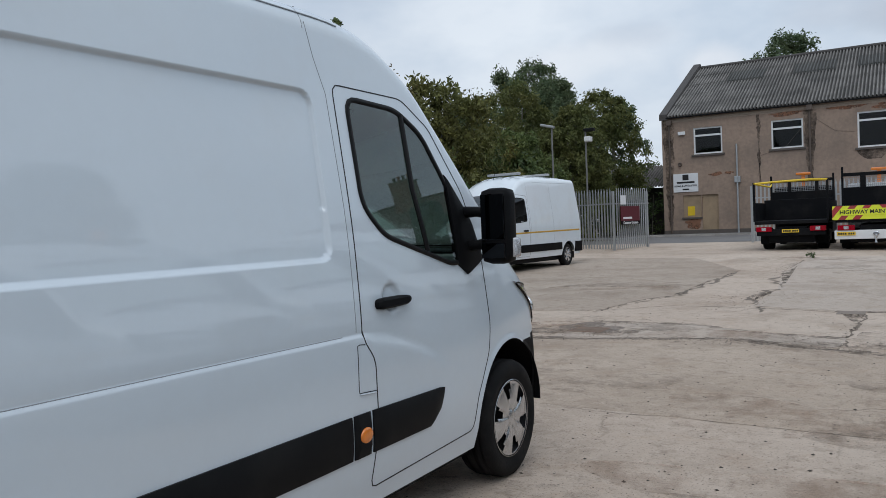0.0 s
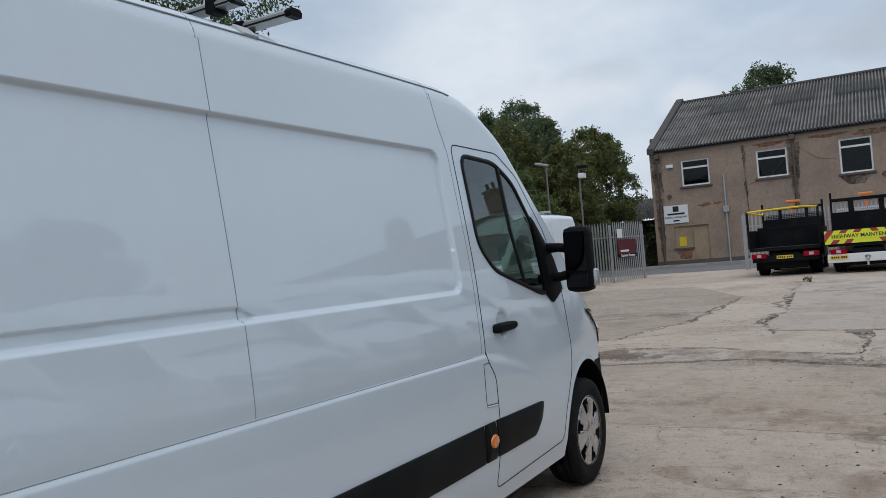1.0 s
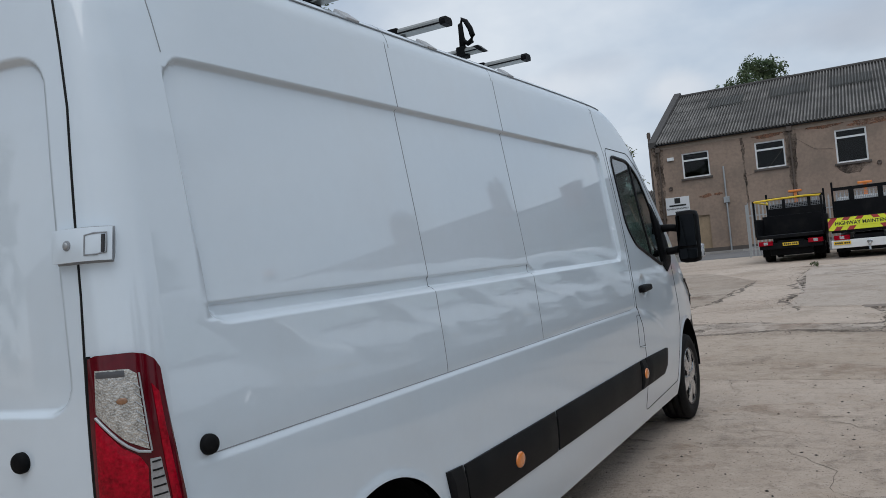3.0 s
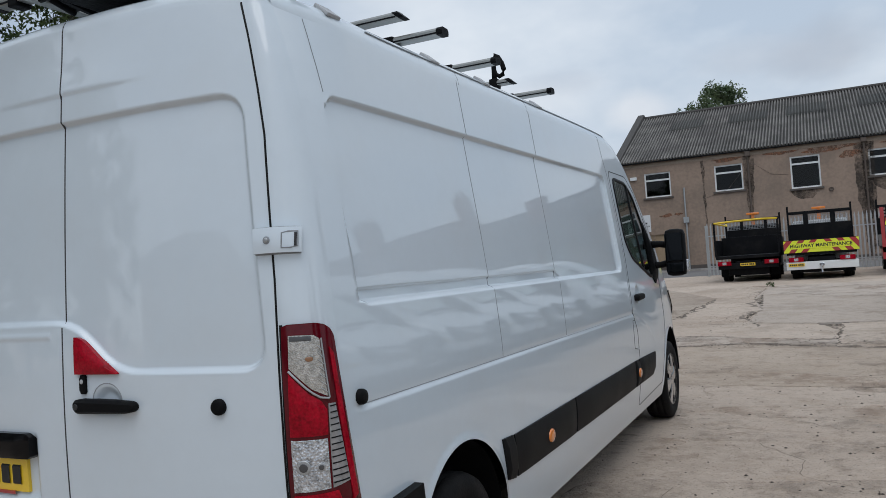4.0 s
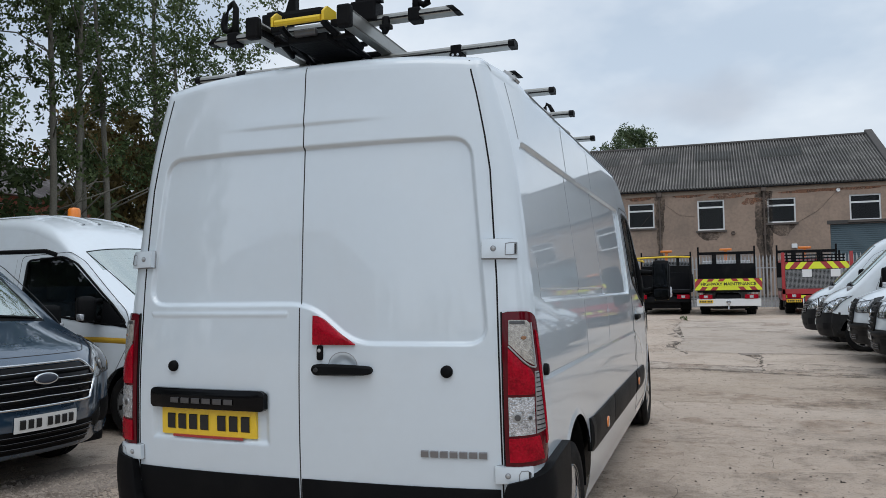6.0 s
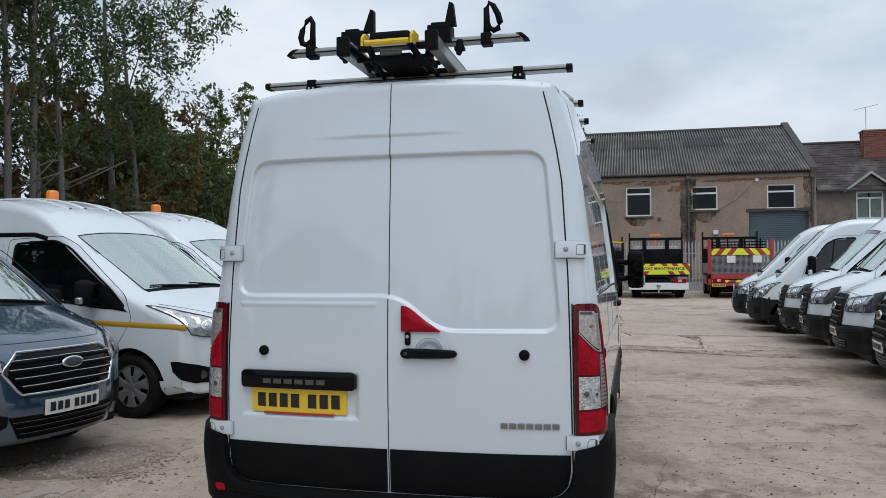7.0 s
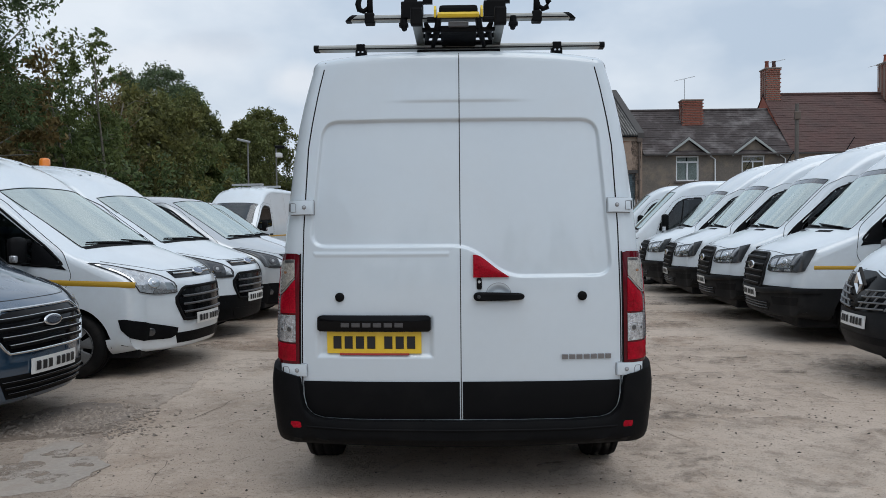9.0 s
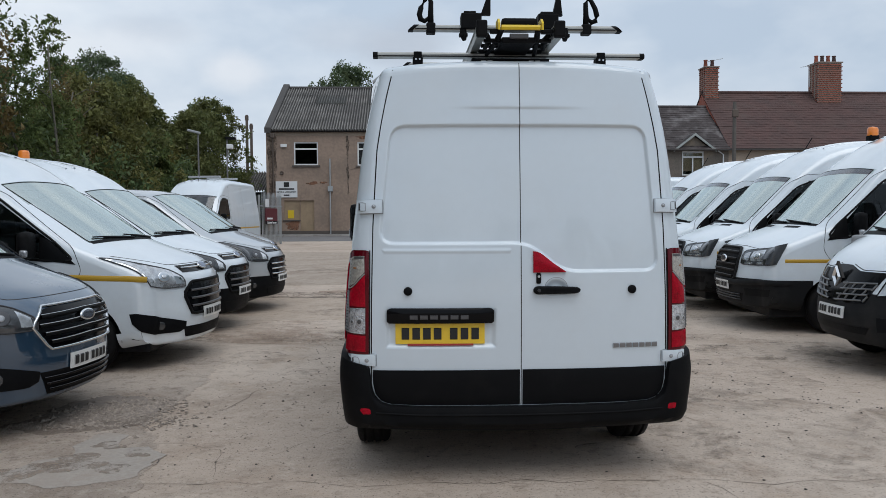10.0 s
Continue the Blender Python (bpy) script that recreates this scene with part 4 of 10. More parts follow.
def van_sides(root, sh, window, door, y_handle, z_handle, seams=(), moulding=None, split=None, sides=(1, -1), seal=0.026):
    for sg in sides:
        f = sh.side(sg, 0.001)
        strip("window_seal", window, f, seal, SEAL, root, 0.006, True, "black window seal", 0.03)
        strip("door_gap", door, f, 0.007, GAP, root, 0.0006, True, "", 0.03)
        for path in seams:
            strip("panel_seam", path, f, 0.0028, SEAM, root, 0.0006, False, "", 0.012)
        if split:
            strip("window_divider", split, f, 0.03, SEAL, root, 0.007)
        plain = lambda y, z: (Vector((sg * (float(sh.W(y, z)) + 0.022), y, z)), Vector((sg, 0, 0)))
        low = [(0.0, -0.006), (0.008, -0.018), (0.03, -0.022), (0.22, -0.018), (0.25, -0.010), (0.262, 0.004)]
        high = [(0.0, 0.012), (0.008, 0.022), (0.03, 0.027), (0.22, 0.026), (0.25, 0.022), (0.262, 0.012)]
        patch("door_handle", [(y_handle + a, z_handle + b) for a, b in low], [(y_handle + a, z_handle + b) for a, b in high], plain, PLASTIC, root, "black door handle", 22, 6, 0.03, 0.014)
        for lo, hi in moulding or ():
            patch("side_moulding", lo, hi, sh.side(sg, 0.006), TRIM_GREY, root, "dark grey rubbing strip", 16, 5, 0.02, 0.016)


def build_hero():
    root = empty("panel_van", pose(-3.0, -1.545, 0), "white high-roof panel van with aluminium roof bars and ladder loader", "van")
    sh = Shape(TALLVAN_PROFILE, TALLVAN_WIDTHS, (5.0, 6.3, 0.10), 0.29, [(0.97, 0.395), (5.54, 0.395)], 0.43, 0.05, 0.0065, hero_rear, hero_side, ((1.9, 2.07, 2.2, 2.3, 2.4, 2.5), (0.0, 0.008, 0.022, 0.038, 0.058, 0.072)))
    zm = [2.078 + 0.0045 * k for k in range(9)] + [1.348 + 0.004 * k for k in range(30)] + [1.046 + 0.003 * k for k in range(20)]
    ym = [q + e for q in (0.34, 3.94) for e in (-0.01, -0.005, 0.0, 0.005, 0.01)]
    pieces = skin(sh, tallvan_ribbon, tallvan_side, 230, 8, 0.018, 0.016, zm, ym, 0.05)
    made = make_body(root, pieces, TALLVAN_MATS, {"rear_door.l": "white rear door with number plate", "rear_door.r": "white rear door with handle"})
    finish_glass(made)
    dl, dr = made["rear_door.l"], made["rear_door.r"]
    cab = made["cab_door.r"]
    van_sides(root, sh, TALLVAN_WINDOW, TALLVAN_DOOR, 4.195, 1.172,
              seams=[[(1.475, 1.09), (1.47, 1.5), (1.47, 2.1), (1.465, 2.36)], [(2.43, 1.085), (2.43, 1.5), (2.43, 2.1), (2.43, 2.36)], [(0.345, 2.11), (0.335, 2.25), (0.33, 2.36)],
                     [(3.955, 2.40), (3.985, 2.25), (4.035, 2.10), (4.05, 1.6), (4.045, 1.07)]],
              moulding=[([(1.52, 0.545), (2.44, 0.54)], [(1.50, 0.735), (2.44, 0.73)]), ([(2.46, 0.54), (3.97, 0.535)], [(2.46, 0.73), (3.97, 0.722)]),
                        ([(3.985, 0.535), (4.10, 0.535)], [(3.985, 0.722), (4.10, 0.72)]), ([(4.12, 0.535), (4.60, 0.535), (4.69, 0.60)], [(4.12, 0.72), (4.70, 0.706), (4.735, 0.70)]),
                        ([(1.40, 0.56), (1.50, 0.545)], [(1.36, 0.745), (1.485, 0.738)])],
              split=[(4.60, 2.07), (4.61, 1.7), (4.68, 1.39)])
    f = sh.side(1, 0.001)
    strip("fuel_flap_gap", [(4.095, 1.012), (4.04, 1.018), (4.035, 0.81), (4.16, 0.80)], f, 0.0045, GAP, root, 0.0006, False, "", 0.02)
    strip("fuel_flap_lip", [(4.038, 0.803), (4.155, 0.793)], f, 0.007, WHITE, root, 0.004, False, "", 0.02)
    patch("mirror_quarter", [(4.97, 1.30), (5.06, 1.245), (5.25, 1.32)], [(4.93, 1.78), (4.97, 1.74), (5.12, 1.57)], sh.side(1, 0.006), PLASTIC, cab, "black mirror base panel", 10, 8, 0.02, 0.02)
    mirror_unit(cab, sh, 1, 5.06, 1.50, 0.40, 0.168, 0.14, 0.125)
    mirror_unit(made["cab_door.l"], sh, -1, 5.06, 1.49, 0.45, 0.195, 0.15, 0.12)
    for y in (1.955, 4.043):
        disc("side_marker_lamp", (y, 0.632), 0.042, sh.side(1, 0.022), AMBER, root, "amber side marker lamp", 0.008, 0.8)
    disc("side_marker_lamp", (0.47, 0.60), 0.042, sh.side(1, 0.022), AMBER, root, "amber side marker lamp", 0.008, 0.8)
    disc("stopper", (0.275, 1.124), 0.025, sh.side(1, 0.0), PLASTIC, root, "black rubber door stop", 0.018)
    # grey line paints the shade along the shoulder crease
    strip("shoulder_crease", [(0.27, 1.0985), (1.2, 1.0895), (2.4, 1.0780), (3.3, 1.0693), (3.95, 1.063)], sh.side(1, 0.0004), 0.0035, CREASE, root, 0.0006, False, "", 0.02)
    # seam round the roof cap at the cab, and the gutter along the roof
    for y in (1.465, 2.43, 3.945):
        i = int(np.argmin(np.abs(sh.C[:, 0] - y) + 10 * (np.array(sh.tags) != 'roof')))
        a0 = sh.w[i] - sh.r[i]
        for sg in (1, -1):
            strip("roof_seam", [(sg * a0 * 0.8, 0), (sg * (a0 + sh.r[i] * 1.5), 0)], lambda a, b: sh.at(i, a), 0.005, SEAM, root, 0.0008, False, "", 0.03)
    for sg in (1, -1):
        idx = [i for i, g in enumerate(sh.tags) if g == 'roof']
        bm = bmesh.new()
        pts = []
        for i in idx[16:-2]:
            p, g = sh.at(i, sg * (sh.w[i] - sh.r[i] + sh.r[i] * 0.95))
            pts.append(p + g * 0.002)
        add_tube(bm, pts, 0.0035, 6)
        part("roof_gutter", bm, SEAM, root, smooth=True)
    # rear doors
    rf = sh.rear(0.0)
    seam_r = [(0.874, 0.60), (0.873, 0.68), (0.868, 1.1), (0.858, 1.5), (0.831, 1.96), (0.807, 2.115), (0.773, 2.29), (0.742, 2.42), (0.737, 2.452)]
    for sg in (1, -1):
        strip("door_gap", [(sg * a, z) for a, z in seam_r], rf, 0.008, SEAL, root, 0.0012)
    detail = lambda off: (lambda a, z: (lambda t: (t[0] + Vector((0, -float(hero_rear(np.array(a), np.array(z))), 0)) * 1.0 + t[1] * off, t[1]))(rf(a, z)))
    strip("door_gap", [(0, z) for z in np.linspace(0.465, 2.46, 60)], detail(0.0), 0.006, GAP, root, 0.0012, False, "", 0.02)
    for sg, door in ((-1, dl), (1, dr)):
        lo = [(sg * 0.008, 0.464), (sg * 0.6, 0.466), (sg * 0.76, 0.472), (sg * 0.815, 0.490), (sg * 0.848, 0.527), (sg * 0.862, 0.585), (sg * 0.864, 0.64)]
        hi = [(sg * 0.008, 0.671), (sg * 0.5, 0.671), (sg * 0.8, 0.671), (sg * 0.864, 0.671)]
        patch("lower_trim", lo, hi, sh.rear(0.006), PLASTIC, door, "black plastic lower door trim", 44, 6, 0.02, 0.01)
        disc("stopper", (sg * 0.657, 1.133), 0.025, detail(0.0), PLASTIC, door, "black rubber door stop", 0.016)
        for z0, z1, a0 in ((1.585, 1.662, 0.80), (0.70, 0.765, 0.845)):
            hinge = patch("hinge", [(sg * a0, z0), (sg * (a0 + 0.14), z0)], [(sg * a0, z1), (sg * (a0 + 0.14), z1)], sh.rear(0.022), WHITE, door, "white door hinge with bolt", 8, 5, 0.03, 0.004)
            rim = [(sg * (a0 - 0.001), z0 - 0.001), (sg * (a0 + 0.141), z0 - 0.001), (sg * (a0 + 0.141), z1 + 0.001), (sg * (a0 - 0.001), z1 + 0.001)]
            # grey strip on the door skin stands in for the hinge's shadow outline
            strip("hinge_gap", rim, sh.rear(0.0015), 0.007, SEAM, hinge, 0.001, True, "", 0.02)
            disc("bolt", (sg * (a0 + 0.05), (z0 + z1) / 2), 0.012, sh.rear(0.025), SEAM, hinge, high=0.004)
            disc("bolt_head", (sg * (a0 + 0.05), (z0 + z1) / 2), 0.0075, sh.rear(0.029), SLOT_EDGE, hinge, high=0.003)
            k0, k1 = a0 + 0.090, a0 + 0.130
            strip("knuckle_gap", [(sg * k0, z0 + 0.014), (sg * k1, z0 + 0.014), (sg * k1, z1 - 0.014), (sg * k0, z1 - 0.014)], sh.rear(0.026), 0.0045, SEAM, hinge, 0.001, True, "", 0.02)
            strip("hinge_pin", [(sg * (k1 - 0.006), z0 + 0.018), (sg * (k1 - 0.006), z1 - 0.018)], sh.rear(0.0265), 0.009, GAP, hinge, 0.001)
    patch("reflector", [(0.069, 1.237), (0.262, 1.237)], [(0.069, 1.36), (0.085, 1.36), (0.115, 1.348), (0.19, 1.288), (0.262, 1.24)], detail(0.012), RED_LENS, dr, "red triangular reflector", 12, 5, 0.02, 0.008)
    hb = patch("door_handle", [(0.07, 1.128), (0.078, 1.114), (0.095, 1.110), (0.31, 1.114), (0.333, 1.118), (0.342, 1.130)], [(0.07, 1.140), (0.078, 1.154), (0.10, 1.158), (0.31, 1.152), (0.333, 1.149), (0.342, 1.138)], sh.rear(0.022), PLASTIC, dr, "black rear door handle", 28, 6, 0.03, 0.014)
    # grey arc puts the shaded rim of the handle dish into colour
    strip("handle_dish_edge", [(0.205 + 0.066 * math.cos(a), 1.150 + 0.058 * math.sin(a)) for a in np.linspace(0.05, math.pi - 0.05, 18)], detail(0.0005), 0.0035, DISH_EDGE, dr, 0.0006, False, "", 0.02)
    disc("lock_barrel", (0.098, 1.134), 0.010, sh.rear(0.036), SLAT_DARK, hb, high=0.002)
    key = patch("key_lock", [(0.087, 1.180), (0.092, 1.172), (0.110, 1.172), (0.115, 1.180)], [(0.087, 1.226), (0.092, 1.235), (0.110, 1.235), (0.115, 1.226)], sh.rear(0.006), PLASTIC, dr, "black key lock", 12, 6, 0.01, 0.006)
    disc("lock_ring", (0.101, 1.213), 0.008, sh.rear(0.011), UPVC_GREY, key, high=0.002)
    garn = patch("garnish", [(-0.778, 0.958), (-0.765, 0.948), (-0.175, 0.948), (-0.162, 0.958)], [(-0.778, 1.022), (-0.762, 1.036), (-0.178, 1.036), (-0.162, 1.022)], sh.rear(0.02), GLOSS_BLACK, dl, "glossy black plate lamp garnish", 40, 6, 0.04, 0.012)
    bars_on(garn, "model_mark", sh.rear(0.034), [(-0.645 + 0.058 * k, -0.600 + 0.058 * k) for k in range(6)], 0.985, 0.026, SLAT, 0.002)
    bars_on(dr, "maker_mark", sh.rear(0.004), [(0.545 + 0.0395 * k, 0.577 + 0.0395 * k) for k in range(7)], 0.803, 0.028, GREY_INK, 0.004)
    pl = plate(dl, detail(0.012), -0.730, -0.214, 0.826, 0.945, PLATE_Y)
    bars_on(pl, "dealer_strip", detail(0.014), [(-0.66, -0.28)], 0.822, 0.012, RED)
    # tail lamps round the rear corners
    for sg in (1, -1):
        rw = sh.rear(0.010)
        lamp = patch("tail_lamp", [(sg * 0.886, 0.765), (sg * 0.96, 0.762), (sg * 1.09, 0.765), (sg * 1.115, 0.80)], [(sg * 0.880, 1.364), (sg * 0.90, 1.371), (sg * 0.975, 1.373), (sg * 1.0, 1.368), (sg * 1.020, 1.355), (sg * 1.033, 1.333), (sg * 1.038, 1.30)],
                     rw, DARK_RED, root, "red and clear rear lamp cluster", 30, 18, 0.03, 0.006)
        o = sh.rear(0.0185)
        patch("brake_lens", [(sg * 0.902, 1.045), (sg * 1.0, 1.045)], [(sg * 0.902, 1.228), (sg * 0.955, 1.166), (sg * 0.985, 1.146), (sg * 1.0, 1.118)], o, RED_LENS, lamp, "red lens", 12, 10, 0.008, 0.004)
        patch("fog_lens", [(sg * 0.905, 0.782), (sg * 1.045, 0.785)], [(sg * 0.903, 0.875), (sg * 1.02, 0.88)], o, RED_LENS, lamp, "red lens", 8, 6, 0.008, 0.002)
        patch("corner_lens", [(sg * 1.066, 0.84), (sg * 1.088, 0.85)], [(sg * 1.012, 1.30), (sg * 1.026, 1.28)], o, RED_LENS, lamp, "red lens", 4, 14, 0.008, 0.002)
        rev = patch("reversing_lens", [(sg * 0.905, 0.885), (sg * 1.0, 0.89)], [(sg * 0.903, 1.035), (sg * 0.998, 1.035)], o, CLEAR_LENS, lamp, "clear faceted lens", 8, 8, 0.008, 0.002)
        ind = patch("indicator_lens", [(sg * 0.904, 1.243), (sg * 0.962, 1.180), (sg * 1.004, 1.156)], [(sg * 0.904, 1.338), (sg * 0.968, 1.338), (sg * 0.984, 1.326)], o, PRISM_LENS, lamp, "clear prismatic lens over amber bulbs", 10, 10, 0.008, 0.002)
        patch("dark_cap", [(sg * 0.907, 1.321), (sg * 0.962, 1.321)], [(sg * 0.907, 1.335), (sg * 0.962, 1.335)], sh.rear(0.0205), SLAT, ind, "dark strip", 5, 3, 0.008, 0.001)
        for a, z, r in ((0.957, 1.268, 0.012),):
            disc("bulb", (sg * a, z), r, sh.rear(0.0212), AMBER_DIM, ind, "amber bulb", high=0.002, squash=0.6)
        for k in range(7):
            z = 1.183 + 0.0205 * k
            strip("rib", [(sg * (0.985 - 0.0012 * k), z), (sg * (1.002 - 0.0020 * k), z - 0.014)], sh.rear(0.021), 0.0030, SLOT_EDGE, ind, 0.001)
        strip("bright_edge", [(sg * 0.903, 1.235), (sg * 0.958, 1.173), (sg * 0.988, 1.152), (sg * 1.006, 1.150)], sh.rear(0.0205), 0.006, SLOT_EDGE, lamp, 0.002, False, "", 0.02)
        strip("bright_edge", [(sg * 0.988, 1.328), (sg * 1.008, 1.152)], sh.rear(0.0205), 0.004, SLOT_EDGE, lamp, 0.002, False, "", 0.02)
        for a, z, r in ((0.934, 0.957, 0.021), (0.978, 0.955, 0.013)):
            disc("bulb_ring", (sg * a, z), r, sh.rear(0.0205), SLOT_EDGE, rev, high=0.001)
            disc("bulb", (sg * a, z), r * 0.6, sh.rear(0.0225), SLAT, rev, high=0.001)
        side = patch("side_lens", [(sg * 1.006, 0.89), (sg * 1.058, 0.90)], [(sg * 1.004, 1.135), (sg * 1.024, 1.135)], o, SIDE_LENS, lamp, "clear ribbed lens", 4, 12, 0.008, 0.002)
        for z in np.arange(0.905, 1.13, 0.0185):
            strip("rib", [(sg * 1.007, z), (sg * (1.054 - (z - 0.9) * 0.135), z + 0.002)], sh.rear(0.021), 0.0042, TRIM_GREY, side, 0.001)
        strip("lamp_seal", [(sg * 0.882, 0.765), (sg * 0.876, 1.37)], sh.rear(0.004), 0.006, SEAL, root, 0.004)
        patch("rear_reflector", [(sg * 0.865, 0.41), (sg * 0.925, 0.41)], [(sg * 0.865, 0.462), (sg * 0.925, 0.462)], sh.rear(0.048), RED_LENS, root, "red bumper reflector", 5, 4, 0.02, 0.004)
    # rear bumper wraps the corners
    def bw(a, z):
        held = max(z, 0.43)
        p, g = sh.rear(0.036)(a, held)
        return p + Vector((0, 1.2 * max(0, 0.36 - z), z - held)), g
    bl = resample2([(-1.46, 0.40), (-1.15, 0.35), (-0.95, 0.325), (0, 0.30), (0.95, 0.325), (1.15, 0.35), (1.46, 0.40)], 121)
    bh = resample2([(-1.46, 0.76), (-1.10, 0.755), (-0.885, 0.70), (-0.872, 0.60), (-0.858, 0.529), (-0.82, 0.486), (-0.765, 0.468), (-0.6, 0.461), (0, 0.458), (0.6, 0.461), (0.765, 0.468), (0.82, 0.486), (0.858, 0.529), (0.872, 0.60), (0.885, 0.70), (1.10, 0.755), (1.46, 0.76)], 121)
    bump = patch("rear_bumper", bl, bh, bw, PLASTIC, root, "black plastic rear bumper", 121, 9, 0.05, 0.014)
    ridge = lambda a, z: (lambda t: (t[0] + t[1] * 0.012, t[1]))(bw(a, z))
    strip("bumper_ridge", [(-0.84, 0.428), (-0.6, 0.418), (0, 0.414), (0.6, 0.418), (0.84, 0.428)], ridge, 0.014, PLASTIC, bump, 0.006, False, "", 0.05)
    # underbody blocks, mostly unseen, set low to keep the ground beneath dark
    part("rear_valance", box((-0.80, 0.12, 0.30), (0.80, 0.62, 0.50), 0.03), TRUCK_BLACK, root, "dark underbody")
    part("underbody", box((-0.86, 0.60, 0.20), (0.86, 5.95, 0.45), 0.03), TRUCK_BLACK, root, "dark underbody")
    part("rear_axle", tube([(-0.8, 0.97, 0.30), (0.8, 0.97, 0.30)], 0.07, 10), TRUCK_BLACK, root)
    part("fuel_tank", box((-0.6, 1.6, 0.19), (0.5, 3.0, 0.30), 0.05), TRUCK_BLACK, root)
    part("exhaust", tube([(-0.55, 0.55, 0.25), (-0.55, 1.8, 0.25)], 0.04, 10), TRUCK_BLACK, root, smooth=True)
    for y in (0.97, 5.555):
        for sg in (1, -1):
            wheel(root, sg * 0.885, y, 0.348, sg, 0.348)
            liner(root, sg, y, 0.395, 0.985, 0.58, 0.428)
    cabin(root, sh, 4.12, 5.15, 0.95, 0.88)
    tallvan_front(root, sh)
    part("aerial", tube([(0.5, 4.36, 2.46), (0.51, 4.30, 2.60)], 0.006, 6), PLASTIC, root)
    # roof bars with their feet, and the ladder loader at the rear
    def roof_bar(y, z, x0, x1, feet=True):
        """A flattened aluminium extrusion with a slot along its back, and black ends cut at a slant where it carries hooks."""
        prof = [(-0.034, -0.006), (-0.030, -0.015), (0.030, -0.015), (0.034, -0.006), (0.034, 0.006), (0.024, 0.017), (-0.024, 0.017), (-0.034, 0.006)]
        m = Matrix(((0, 0, 1, 0), (1, 0, 0, y), (0, 1, 0, z), (0, 0, 0, 1)))
        b = part("roof_bar", prism(prof, x1 - x0, Matrix.Translation((x0, 0, 0)) @ m), ALU, root, "aluminium roof bar")
        part("slot", box((x0 + 0.01, y - 0.0355, z - 0.011), (x1 - 0.01, y - 0.028, z - 0.004)), TRIM_GREY, b)
        for e, sg in ((x0, -1), (x1, 1)):
            cap = prism([(u * 1.06, v * 1.08) for u, v in prof], 0.030, Matrix.Translation((e - 0.015, 0, 0)) @ m)
            if not feet:
                for v in cap.verts:
                    v.co.x += sg * 1.1 * (z - v.co.z)
            part("end_cap", cap, PLASTIC, b)
        for x in (-0.58, 0.58) if feet else ():
            bm = box((x - 0.032, y - 0.04, 2.44), (x + 0.032, y + 0.04, z - 0.012), 0.01)
            add_box(bm, (x - 0.026, y - 0.039, z - 0.02), (x + 0.026, y + 0.039, z + 0.021), 0.006)
            foot = part("bar_foot", bm, PLASTIC, b)
            for q in (-0.012, 0.012):
                add_to = add_lathe(bmesh.new(), [(-0.044, 0.001), (-0.044, 0.006), (-0.038, 0.007)], (x + q, y, z - 0.028), 8, 'y')
                part("bolt", add_to, STEEL, foot)
        return b
    for y in (0.49, 1.41, 2.05, 2.97):
        roof_bar(y, 2.575, -0.845, 0.845)
    for y, sg in [(q, s) for q in (0.45, 1.30, 1.90, 2.72) for s in (1, -1)]:
        tab = part("roof_mount_cover", box((-0.035, -0.04, -0.006), (0.035, 0.04, 0.008), 0.004), UPVC_GREY, root, "grey roof mounting cover")
        i = int(np.argmin(np.abs(sh.C[:, 0] - y) + 10 * (np.array(sh.tags) != 'roof')))
        p, g = sh.at(i, sg * (sh.w[i] - sh.r[i] + sh.r[i] * 0.7))
        tab.matrix_basis = Matrix.Translation(p) @ Matrix.Rotation(sg * math.acos(max(-1, min(1, g.z))), 4, 'Y')
    def ladder_hook(bar, sg, y, z, far=0.50):
        loop = [(0.0, 0.0), (0.0, 0.09), (-0.002, 0.16), (0.012, 0.188), (0.034, 0.172), (0.058, 0.125), (0.068, 0.085), (0.060, 0.055), (0.036, 0.045), (0.014, 0.062), (0.006, 0.09)]
        hook = part("ladder_hook", tube([(sg * (far + a), y, z + c) for a, c in loop], [0.020, 0.017, 0.015, 0.014, 0.014, 0.016, 0.017, 0.017, 0.015, 0.012, 0.010], 8), PLASTIC, bar, "black ladder hook", smooth=True)
        part("hook_clamp", box((sg * far - 0.028, y - 0.036, z - 0.032), (sg * far + 0.028, y + 0.036, z + 0.03), 0.008), PLASTIC, hook)

    upper_bar = roof_bar(0.30, 2.70, -0.61, 0.63, False)
    front_bar = roof_bar(2.90, 2.665, -0.61, 0.61, False)
    for sg in (1, -1):
        ladder_hook(front_bar, sg, 2.90, 2.665)
    roof_bar(1.405, 2.69, -0.64, 0.64, False)
    for sg in (1, -1):
        ladder_hook(upper_bar, sg, 0.30, 2.70, 0.445 if sg > 0 else 0.505)
        mid, post, tall = (0.205, 0.262, 0.122) if sg > 0 else (-0.262, -0.176, 0.118)
        block = part("clamp_block", box((mid - 0.062, 0.245, 2.69), (mid + 0.062, 0.345, 2.785), 0.008), PLASTIC, upper_bar, "black clamp block")
        part("block_cap", box((mid - 0.045, 0.26, 2.784), (mid + 0.03, 0.33, 2.80), 0.006), TRIM_GREY, block)
        part("guide_post", prism([(-0.030, 0), (0.030, 0), (0.030 if sg < 0 else 0.016, tall - 0.008), (0.012 if sg < 0 else -0.004, tall)], 0.035, Matrix.Translation((post, 0.29, 2.775)) @ Matrix.Rotation(radians(90), 4, 'X')), PLASTIC, upper_bar, "black ladder guide")
        bm = tube([(sg * 0.31, 0.27, 2.70), (sg * 0.31, 0.27, 2.655), (sg * 0.305, 0.262, 2.625)], [0.018, 0.022, 0.013], 8)
        add_box(bm, (sg * 0.31 - 0.026, 0.25, 2.645), (sg * 0.31 + 0.026, 0.29, 2.665), 0.004)
